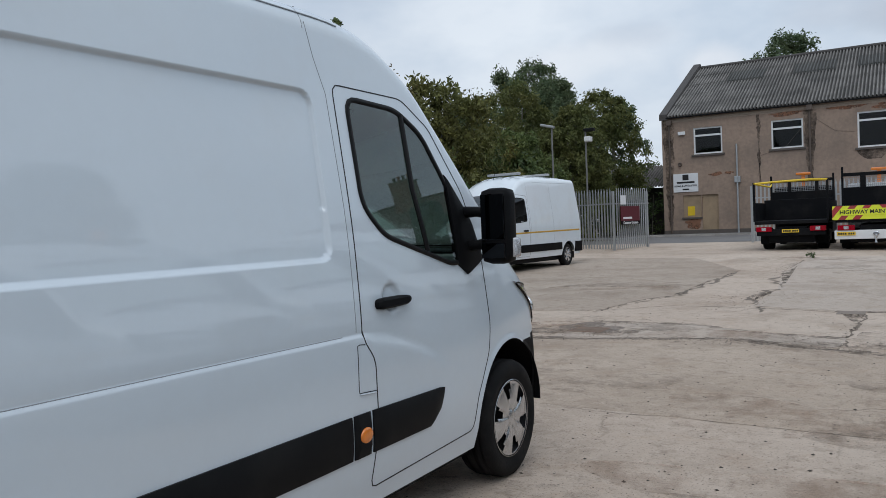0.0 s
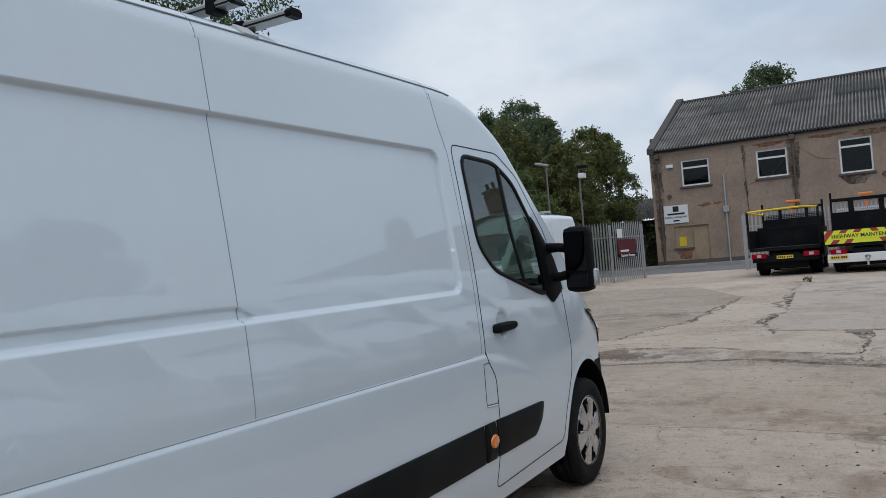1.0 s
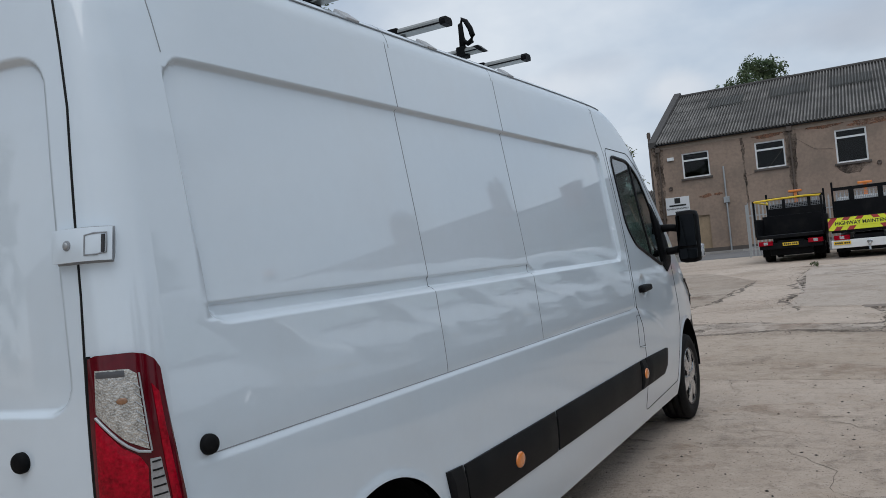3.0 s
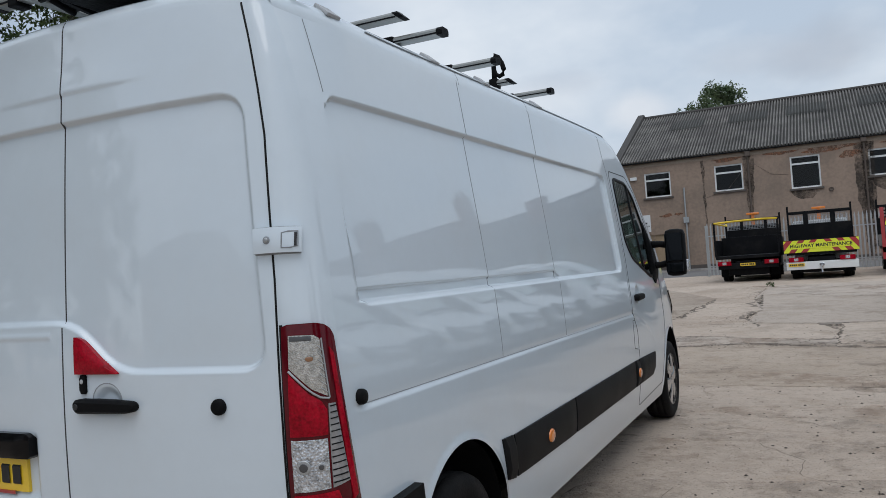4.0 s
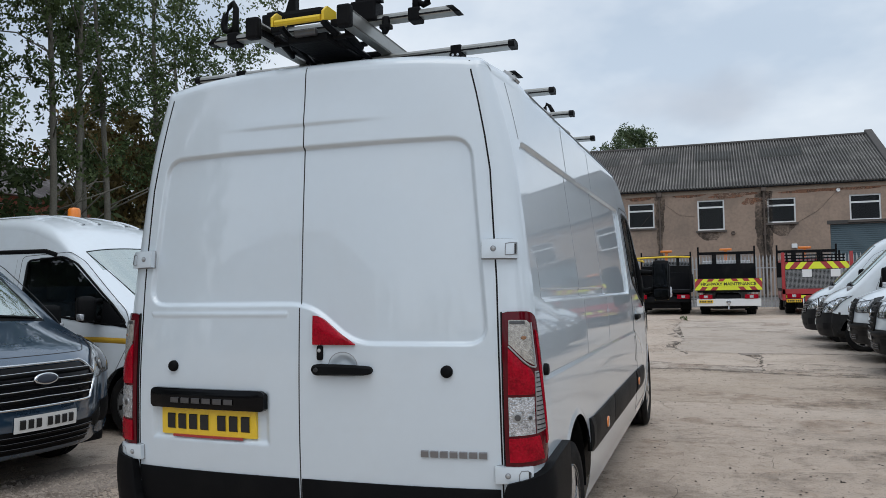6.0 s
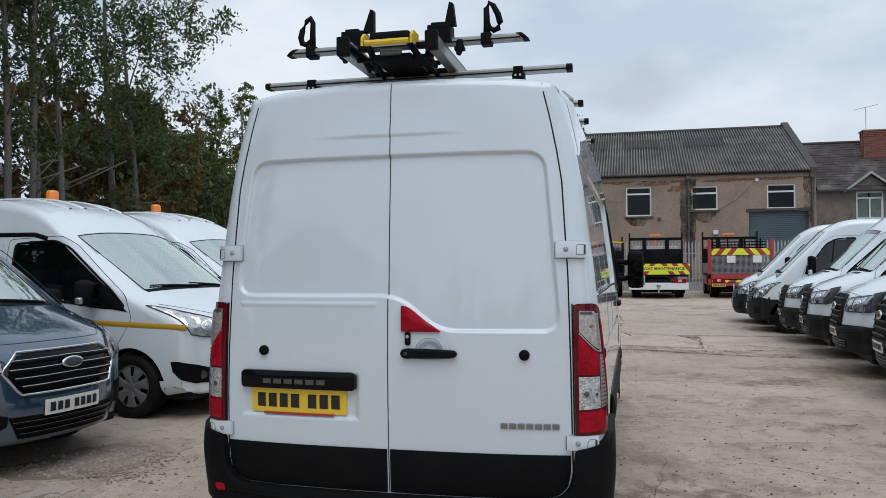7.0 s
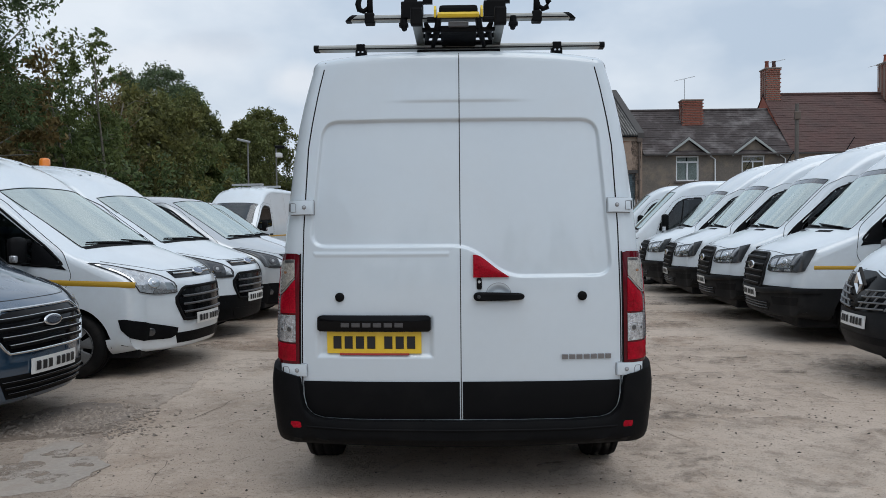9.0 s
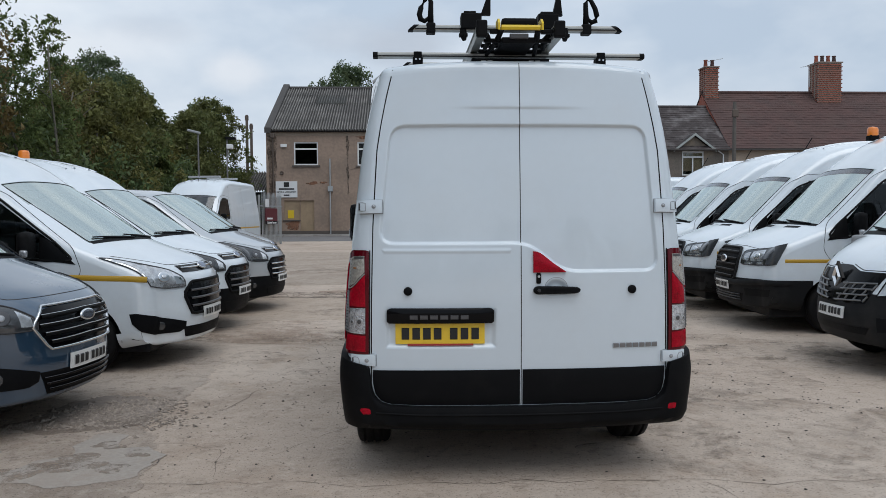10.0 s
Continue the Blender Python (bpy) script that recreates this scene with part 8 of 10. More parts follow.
    sh = part("roller_shutter", box((shut[0], Y + 0.2, shut[2]), (shut[1], Y + 0.23, shut[3])), SHUTTER, root, "blue-grey roller shutter")
    slat = None
    for k, z in enumerate(np.arange(shut[2], shut[3] - 0.12, 0.12)):
        if slat is None:
            bm = box((shut[0] + 0.02, Y + 0.165, 0), (shut[1] - 0.02, Y + 0.205, 0.105), 0.02)
            ob = part("slat", bm, SHUTTER, sh)
            slat = ob.data
        else:
            ob = new("slat", slat)
            ob.parent = sh
        ob.location.z = z
    part("lintel", box((5.0, Y - 0.02, 4.735), (8.75, Y + 0.05, 4.95), 0.01), COPING, root)
    for x, zz in ((-11.85, 6.75), (-4.42, 6.85), (1.62, 6.9), (8.78, 6.8)):
        drainpipe(root, x, Y, 0.45, zz)
    part("plinth", box((-12.3, Y - 0.05, 0.25), (5.1, Y - 0.003, 0.62), 0.01), SILL, root)
    part("alarm_box", box((-11.35, Y - 0.12, 6.10), (-10.95, Y, 6.30), 0.02), UPVC, root, "white alarm box")
    part("vent", add_lathe(bmesh.new(), [(-0.10, 0.01), (-0.12, 0.10), (0.0, 0.13)], (-11.3, Y, 4.42), 14, 'y'), PIPE, root)
    part("floodlight", box((3.05, Y - 0.16, 3.40), (3.36, Y, 3.66), 0.03), UPVC, root, "white floodlight")
    part("vent", add_lathe(bmesh.new(), [(-0.10, 0.01), (-0.12, 0.10), (0.0, 0.13)], (-0.15, Y, 4.42), 14, 'y'), PIPE, root)
    part("vent", add_lathe(bmesh.new(), [(-0.06, 0.01), (-0.10, 0.10), (0.0, 0.12)], (5.65, Y, 6.72), 14, 'y'), UPVC, root)
    bm = tube([(-8.15, Y - 0.12, 0.4), (-8.15, Y - 0.12, 5.35)], 0.05, 8)
    add_box(bm, (-8.3, Y - 0.2, 3.2), (-7.98, Y, 3.55), 0.02)
    part("cable_duct", bm, GALV, root, "grey cable duct")
    for pts in ([(-4.6, 6.2), (-5.6, 5.0), (-6.9, 4.6)], [(5.6, 6.7), (4.6, 5.6), (3.4, 4.9)], [(-4.2, 6.4), (-3.2, 5.6), (-2.3, 5.5)]):
        part("wall_cable", tube([(x, Y - 0.012, z) for x, z in resample2(pts, 12)], 0.007, 5), PIPE, root)
    for pts in ([(-7.0, 7.0), (-7.02, 3.0)], [(-1.0, 6.5), (0.4, 6.9)], [(-6.4, 7.0), (-3.0, 6.98)]):
        part("wall_crack", tube([(x + 0.03 * math.sin(9 * k), Y - 0.002, z) for k, (x, z) in enumerate(resample2(pts, 14))], 0.007, 4), SILL, root)
    # damp streaks beside the pipes, and scars where the render has blown off the bricks
    flat = Matrix.Translation((0, Y - 0.001, 0)) @ Matrix.Rotation(radians(90), 4, 'X')
    streaks = ((1.62, 0.55, 0.7, 6.95), (1.75, 0.30, 2.5, 6.9), (-4.42, 0.30, 3.0, 6.95), (-11.9, 0.32, 0.6, 6.9), (8.62, 0.35, 2.0, 6.9), (-7.0, 0.10, 3.0, 7.0), (-1.4, 0.9, 4.0, 4.55), (2.6, 0.8, 4.1, 4.85))
    for k, (x, wide, z0, z1) in enumerate(streaks):
        outline = ragged([(x - wide, z1), (x - wide * 0.8, (z0 + z1) / 2), (x - wide * 0.3, z0), (x + wide * 0.35, z0), (x + wide * 0.7, (z0 + z1) / 2), (x + wide, z1)], 500 + k, 0.06, 0.12)
        part("damp_streak", prism(outline, 0.002 + 0.0005 * k, flat), DAMP, root)
    for k, (x, z, a, b) in enumerate(((-0.2, 6.72, 1.3, 0.16), (-2.6, 6.80, 0.8, 0.12), (4.4, 6.78, 1.6, 0.13), (-9.3, 3.75, 0.35, 0.10), (-8.6, 3.78, 0.2, 0.09), (-5.6, 6.75, 0.9, 0.10), (0.9, 6.3, 0.5, 0.2), (7.0, 6.8, 1.2, 0.10), (-10.6, 1.0, 0.5, 0.28))):
        part("render_scar", prism(blob(x, z, a, b, 520 + k, 40, 0.3), 0.006 + 0.0005 * k, flat), SCAR, root)
    sign = part("sign_board", box((-11.70, Y - 0.05, 2.82), (-10.30, Y - 0.004, 3.88), 0.006), SIGN_WHITE, root, "white business sign")
    face = Matrix.Translation((-11.0, Y - 0.056, 0)) @ Matrix.Rotation(radians(90), 4, 'X')
    part("emblem", box((-11.17, Y - 0.062, 3.50), (-10.83, Y - 0.052, 3.82), 0.004), INK, sign)
    part("lettering", box((-11.50, Y - 0.058, 3.32), (-10.50, Y - 0.052, 3.42)), INK, sign)
    letters("lettering", "REPAIR & UPHOLSTERY", 0.125, INK, Matrix.Translation((0, 0, 3.17)) @ face, sign, 0.003)
    part("lettering", box((-11.18, Y - 0.058, 2.93), (-10.82, Y - 0.052, 3.01)), INK, sign)
    return root


build_workshop()


def brick_stack(parent, x0, x1, y0, y1, z0, z1, name="chimney", pots=2, corbel=True):
    """A chimney whose bricks are pieces of their own over a mortar core."""
    core = part(name, box((x0 + 0.02, y0 + 0.02, z0), (x1 - 0.02, y1 - 0.02, z1)), MORTAR, parent, "red brick chimney stack")
    L, H = 0.225, 0.075
    mesh = [None]
    def lay_brick(m):
        if mesh[0] is None:
            ob = part("brick", box((-L / 2 + 0.005, -0.05, 0.005), (L / 2 - 0.005, 0.05, H - 0.005), 0.006), BRICK, core)
            mesh[0] = ob.data
        else:
            ob = new("brick", mesh[0])
            ob.parent = core
        ob.matrix_basis = m
    k = 0
    z = z0 + 0.01
    while z < z1 - H:
        nx = max(1, int((x1 - x0) / L))
        out = 0.03 if corbel and z > z1 - 0.45 else 0.0
        for i in range(nx):
            x = x0 + (x1 - x0) * (i + 0.5) / nx + (0.05 if k % 2 else -0.05)
            lay_brick(pose(x, y0 + 0.03 - out, z))
        ny = max(1, int((y1 - y0) / L / 1.6))
        for i in range(ny):
            y = y0 + (y1 - y0) * (i + 0.5) / ny
            lay_brick(pose(x0 + 0.03 - out, y, z, 0, 0, 90))
        z += H * 2 if z1 - z0 > 2.2 else H * 1.5
        k += 1
    part("cap", box((x0 - 0.06, y0 - 0.06, z1 - 0.02), (x1 + 0.06, y1 + 0.06, z1 + 0.07), 0.02), MORTAR, core)
    for i in range(pots):
        px = x0 + (x1 - x0) * (i + 0.5) / pots
        bm = add_lathe(bmesh.new(), [(0, 0.15), (0.1, 0.15), (0.45, 0.115), (0.5, 0.15), (0.56, 0.15), (0.56, 0.09), (0.3, 0.09)], (px, (y0 + y1) / 2, z1 + 0.06), 14, 'z')
        part("chimney_pot", bm, TILE_RED if i % 2 else BRICK, core, smooth=True)
    return core


def tiled_slope(name, x0, x1, y0, z0, y1, z1, mat, parent, course=0.28):
    """A roof slope of lapped tile courses."""
    L = math.hypot(y1 - y0, z1 - z0)
    n = int(L / course)
    ny, nz = -(z1 - z0) / L, (y1 - y0) / L
    if nz < 0:
        ny, nz = -ny, -nz
    vs, fs = [], []
    m = int((x1 - x0) / 0.33)
    rr = np.random.RandomState(5)
    for c in range(n):
        jit = rr.uniform(-0.010, 0.010, m + 1)
        for f, lift in ((c / n, 0.028), ((c + 1) / n, 0.012)):
            for i in range(m + 1):
                x = x0 + (x1 - x0) * i / m
                o = lift + jit[i]
                vs.append((x, y0 + (y1 - y0) * f + ny * o, z0 + (z1 - z0) * f + nz * o))
        b = c * 2 * (m + 1)
        fs += [(b + i, b + i + 1, b + m + 2 + i, b + m + 1 + i) for i in range(m)]
        for i in range(m if c else 0):
            fs.append((b + i, b + i + 1, b - m + i, b - m - 1 + i))
    return mesh_part(name, vs, fs, mat, parent, "", False)


def aerial(parent, x, y, z):
    bm = tube([(x, y, z), (x, y, z + 1.6)], 0.02, 6)
    add_tube(bm, [(x - 0.7, y, z + 1.45), (x + 0.7, y, z + 1.75)], 0.014, 5)
    for k in np.linspace(-0.6, 0.6, 7):
        add_tube(bm, [(x + k, y - 0.25, z + 1.6 + k * 0.21), (x + k, y + 0.25, z + 1.6 + k * 0.21)], 0.008, 4)
    part("aerial", bm, GALV, parent, "television aerial")


def build_cottages():
    root = empty("cottage_row", pose(0, 0, 0), "grey pebbledashed cottages with red-brown tiled roof and dormer gables", "house")
    Y = 46.1
    wins = [(11.22, 12.72, 4.20, 5.84), (15.50, 17.0, 4.20, 5.84)]
    holed_wall("front_wall", 9.02, 18.7, 0.25, 5.95, Y, 0.3, wins, PEBBLE, root)
    for w in wins:
        window(root, *w, Y, 0.24, True, pane_glass=HOUSE_GLASS)
    for a in (11.3, 12.0):
        part("curtain", box((a, Y + 0.15, 4.22), (a + 0.62, Y + 0.17, 5.8), 0.01), CURTAIN, root, "pale net curtain")
    # plywood board filling the boarded-up window
    part("blind", box((15.5, Y + 0.16, 4.5), (17.0, Y + 0.18, 5.84), 0.005), PLYWOOD, root, "drawn beige blind")
    tiled_slope("roof", 9.05, 18.75, 45.8, 5.95, 50.2, 9.35, TILE, root)
    tiled_slope("rear_roof", 9.05, 18.75, 54.6, 5.95, 50.2, 9.35, TILE, root, 0.9)
    part("ridge_tiles", tube([(9.0, 50.2, 9.38), (18.75, 50.2, 9.38)], 0.11, 8), TILE, root)
    for c in (12.0, 16.3):
        vs = [(c - 1.25, Y - 0.02, 5.9), (c + 1.25, Y - 0.02, 5.9), (c, Y - 0.02, 6.85)]
        mesh_part("gable", vs + [(a, Y + 0.28, z) for a, _, z in vs], [(0, 1, 2), (5, 4, 3), (0, 2, 5, 3), (1, 4, 5, 2)], PEBBLE, root, "", False)
        for sg in (1, -1):
            q = [(c, Y - 0.25, 7.08), (c + sg * 1.48, Y - 0.25, 5.95), (c + sg * 1.48, 47.2, 5.95), (c, 48.2, 7.08)]
            mesh_part("dormer_roof", q + [(a, b, z - 0.06) for a, b, z in q], [(0, 1, 2, 3), (7, 6, 5, 4), (0, 4, 5, 1), (1, 5, 6, 2), (2, 6, 7, 3), (3, 7, 4, 0)], TILE, root, "", False)
            bm = bmesh.new()
            pts = [(c, 7.05), (c + sg * 1.48, 5.92), (c + sg * 1.48, 5.76), (c, 6.87)]
            f = [bm.verts.new((x, Y - 0.28, z)) for x, z in pts] + [bm.verts.new((x, Y - 0.23, z)) for x, z in pts]
            for i in ((0, 1, 2, 3), (4, 5, 6, 7), (0, 1, 5, 4), (1, 2, 6, 5), (2, 3, 7, 6), (3, 0, 4, 7)):
                bm.faces.new([f[k] for k in i])
            bmesh.ops.recalc_face_normals(bm, faces=bm.faces)
            part("bargeboard", bm, BARGE, root, "pale painted bargeboard")
    for x in (13.75, 18.3):
        part("downpipe", tube([(x - 0.35, Y - 0.1, 5.85), (x, Y - 0.1, 5.6), (x, Y - 0.1, 0.5)], 0.045, 8), UPVC, root, "white downpipe")
    part("gutter", box((9.05, 45.7, 5.86), (18.7, 45.82, 5.95), 0.02), COPING, root)
    brick_stack(root, 12.35, 13.75, 48.6, 49.5, 7.9, 9.85, pots=0)
    aerial(root, 12.6, 49.0, 9.8)
    return root


build_cottages()


def build_terrace():
    root = empty("terrace_house", pose(0, 0, 0), "brick terrace with long red tiled roof and tall chimneys", "house")
    Y = 46.2
    holed_wall("front_wall", 18.72, 44, 0.25, 6.0, Y, 0.3, [(21.5, 22.9, 3.9, 5.3), (27.2, 28.6, 3.9, 5.3)], PALE_RENDER, root)
    for x in (21.5, 27.2):
        window(root, x, x + 1.4, 3.9, 5.3, Y, 0.25, True)
    tiled_slope("roof", 18.68, 44, 45.9, 6.0, 51.0, 10.5, TILE_RED, root)
    tiled_slope("rear_roof", 18.68, 44, 56.1, 6.0, 51.0, 10.5, TILE_RED, root, 0.9)
    vs = [(18.72, 46.5, 0.25), (18.72, 55.5, 0.25), (18.72, 55.5, 6.1), (18.72, 51, 10.4), (18.72, 46.5, 6.2)]
    vs += [(a + 0.3, b, c) for a, b, c in vs]
    mesh_part("gable_wall", vs, [(0, 1, 2, 3, 4), (9, 8, 7, 6, 5)] + [(i, (i + 1) % 5, (i + 1) % 5 + 5, i + 5) for i in range(5)], BRICK, root, "", False)
    part("ridge_tiles", tube([(18.7, 51.0, 10.55), (44, 51.0, 10.55)], 0.12, 8), UPVC if False else TILE_RED, root)
    part("gutter", box((18.72, 45.8, 5.88), (44, 45.94, 5.99), 0.02), COPING, root)
    brick_stack(root, 18.75, 19.75, 50.4, 51.6, 9.3, 12.3, pots=2)
    brick_stack(root, 27.0, 28.8, 50.0, 51.4, 9.4, 12.6, pots=4)
    aerial(root, 19.6, 51.0, 11.3)
    aerial(root, 26.7, 50.6, 10.9)
    return root


build_terrace()
pole = part("telegraph_pole", tube([(18.3, 44.3, 0.2), (18.3, 44.3, 8.9)], [0.15, 0.11], 10), POLE_WOOD)
tagged(pole, "weathered wooden telegraph pole beside the footway", "pole")
part("pole_box", box((18.08, 44.1, 7.9), (18.5, 44.25, 8.4), 0.05), PIPE, pole)

# low brick house behind the trees on the west side
west = empty("brick_house", pose(-31, 21, 0), "red brick house with tiled roof behind the trees", "house")
part("wall", box((-4, -6, 0), (3, 3.0, 5.4), 0.02), BRICK, west)
rb = bmesh.new()
q = [rb.verts.new(p) for p in ((-4.4, -6.4, 5.4), (3.4, -6.4, 5.4), (3.4, 3.4, 5.4), (-4.4, 3.4, 5.4), (-0.5, -6.4, 7.4), (-0.5, 3.4, 7.4))]
for f in ((0, 1, 4), (1, 2, 5, 4), (2, 3, 5), (3, 0, 4, 5), (0, 3, 2, 1)):
    rb.faces.new([q[i] for i in f])
part("roof", rb, TILE, west)

# open-fronted corrugated shed beside the workshop
shed = empty("shed", pose(0, 0, 0), "low shed with rusty corrugated roof in shade", "shed")
part("shed_wall", box((-17.5, 50.0, 0.25), (-12.5, 50.2, 3.3)), COPING, shed)
corrugated("shed_roof", -17.6, -12.45, 47.8, 3.3, 51.5, 4.8, FIBRE, shed, courses=2)


# ---- palisade fence, gate and lamp posts ----
MAROON = material("maroon_sign", (0.10, 0.012, 0.02), 0.5, vary=0.08)


def pale_mesh():
    out = [(-0.033, 0), (0.033, 0), (0.033, 2.25), (0.018, 2.33), (0.0, 2.42), (-0.018, 2.33), (-0.033, 2.25)]
    return prism(out, 0.018, Matrix.Rotation(radians(90), 4, 'X'))


PALE_DATA = None


def palisade(root, p0, p1, pitch=0.155, posts=True, top=2.4):
    """Posts, two rails and pointed pales between two points."""
    global PALE_DATA
    a, b = Vector((*p0, 0)), Vector((*p1, 0))
    L, turn = (b - a).length, math.degrees(math.atan2(b.y - a.y, b.x - a.x))
    local = pose(a.x, a.y, gz(a.y), 0, 0, turn)
    slope = (gz(b.y) - gz(a.y)) / L
    for z in (0.45, 1.85):
        bm = box((0, 0.0, z - 0.025), (L, 0.05, z + 0.025), 0.004)
        bmesh.ops.transform(bm, matrix=local, verts=bm.verts)
        part("rail", bm, GALV, root)
    for k in range(int(L / pitch)):
        if PALE_DATA is None:
            ob = part("pale", pale_mesh(), GALV, root)
            PALE_DATA = ob.data
        else:
            ob = new("pale", PALE_DATA)
            ob.parent = root
        ob.matrix_basis = local @ Matrix.Translation(((k + 0.5) * pitch, -0.004, 0.05 + slope * k * pitch))
    if posts:
        for k in range(int(L / 2.75) + 1):
            bm = box((k * 2.75 - 0.04, 0.052, -0.1), (k * 2.75 + 0.04, 0.14, 2.35), 0.005)
            bmesh.ops.transform(bm, matrix=local, verts=bm.verts)
            part("post", bm, GALV, root)


fence = empty("palisade_fence", pose(0, 0, 0), "galvanised steel palisade fence along the road", "fence")
palisade(fence, (-5.6, 34.5), (14.0, 34.5))
gate = empty("palisade_gate", pose(0, 0, 0), "galvanised palisade gate leaves standing open with entrance signs", "gate")
palisade(gate, (-12.3, 31.2), (-9.95, 30.0), 0.165)
palisade(gate, (-9.9, 29.9), (-9.35, 32.6), 0.165)
sg_m = Matrix.Translation((-9.62, 30.75, 0)) @ Matrix.Rotation(math.atan2(2.7, 0.55), 4, 'Z')
gs = part("entrance_sign", box((-0.75, -0.06, 1.35), (0.75, -0.03, 1.95), 0.005, sg_m), MAROON, gate, "dark red and grey entrance sign")
part("sign_lower", box((-0.75, -0.064, 1.22), (0.75, -0.034, 1.36), 0.003, sg_m), TRIM_GREY, gs)
letters("lettering", "Customer Entrance", 0.15, SIGN_WHITE, sg_m @ Matrix.Translation((0, -0.066, 1.29)) @ Matrix.Rotation(radians(90), 4, 'X'), gs, 0.002)
part("lettering", box((-0.6, -0.066, 1.44), (0.1, -0.058, 1.52), 0, sg_m), SIGN_WHITE, gs)
part("paper_notice", box((-0.75, -0.06, 2.02), (-0.35, -0.035, 2.38), 0, sg_m), SIGN_WHITE, gate)
POLE_GREY = material("weathered_steel_pole", (0.19, 0.19, 0.185), 0.6, metal=0.3, vary=0.12, fine=20)
for x, y, h in ((-12.9, 30.9, 5.45), (-11.85, 32.1, 5.3)):
    lp = part("street_lamp" if h > 5.4 else "camera_pole", tube([(x, y, gz(y)), (x, y, h)], [0.045, 0.035], 10), POLE_GREY)
    if h > 5.4:
        tagged(lp, "grey steel lamp post with angled lantern", "lamp post")
        bm = box((-0.5, -0.11, -0.05), (0.1, 0.11, 0.06), 0.03)
        bmesh.ops.transform(bm, matrix=pose(x, y, h, 0, 14, 0), verts=bm.verts)
        part("lantern", bm, GALV, lp)
    else:
        tagged(lp, "slim steel pole with floodlight and security camera", "pole")
        part("floodlight", box((x - 0.05, y - 0.15, h - 0.05), (x + 0.42, y + 0.1, h + 0.08), 0.03), TRIM_GREY, lp)
        part("security_camera", box((x + 0.03, y - 0.3, h - 0.5), (x + 0.3, y + 0.05, h - 0.28), 0.04), UPVC, lp, "white security camera")
for x, y, h in ((-12.2, 62, 10.2), (-13.1, 62, 9.2)):
    tagged(part("chimney_flue", tube([(x, y, 0.2), (x, y, h)], 0.22, 10), TRIM_GREY), "tall thin steel flue behind the shed", "flue")


for x, y, top in ((-17.66, 68.0, 11.0), (-17.26, 68.0, 10.2)):
    bm = tube([(x, y, 0.25), (x, y, top)], [0.16, 0.12], 8)
    add_box(bm, (x - 0.16, y - 0.06, top - 0.5), (x + 0.16, y + 0.06, top - 0.1))
    tagged(part("utility_pole", bm, PIPE), "dark wooden utility pole beyond the shed", "pole", "poles beyond the shed")

# ---- tipper trucks with their backs to the yard ----
MESH_PANEL = material("grey_wire_mesh", (0.30, 0.31, 0.32), 0.6, metal=0.4, vary=0.2)


def mesh_window(name, x0, x1, z0, z1, y, parent, gap=0.06, mat=MESH_PANEL):
    bm = bmesh.new()
    for x in np.arange(x0, x1 + 0.001, gap):
        add_box(bm, (x - 0.006, y, z0), (x + 0.006, y + 0.008, z1))
    for z in np.arange(z0, z1 + 0.001, gap):
        add_box(bm, (x0, y + 0.001, z - 0.006), (x1, y + 0.007, z + 0.006))
    return part(name, bm, mat, parent, "steel mesh panel")


def chevrons(parent, x0, x1, z0, z1, y, n=8, mid=None):
    """A fluorescent board with slanting red bars, meeting in the middle."""
    b = part("chevron_board", box((x0, y, z0), (x1, y + 0.02, z1), 0.003), LIME, parent, "red and yellow chevron board")
    c, w, h = (x0 + x1) / 2, (x1 - x0) / n, z1 - z0
    for sg in (1, -1):
        k = 0
        while True:
            s = w * (k + (0.0 if sg > 0 else 0.0))
            pts = [(s + w * 0.25, z1), (s + w * 0.75, z1), (s + w * 0.75 + h * 0.8, z0), (s + w * 0.25 + h * 0.8, z0)]
            if s + w * 0.25 > (x1 - x0) / 2:
                break
            lim = (x1 - x0) / 2 - 0.002
            cut = []
            for i in range(4):
                (ax, az), (bx, bz) = pts[i], pts[(i + 1) % 4]
                if ax <= lim:
                    cut.append((ax, az))
                if (ax <= lim) != (bx <= lim):
                    t = (lim - ax) / (bx - ax)
                    cut.append((lim, az + (bz - az) * t))
            if len(cut) > 2:
                bm = bmesh.new()
                bm.faces.new([bm.verts.new((c + sg * x, y - 0.003, z)) for x, z in cut])
                part("red_bar", bm, RED, b)
            k += 1
    return b


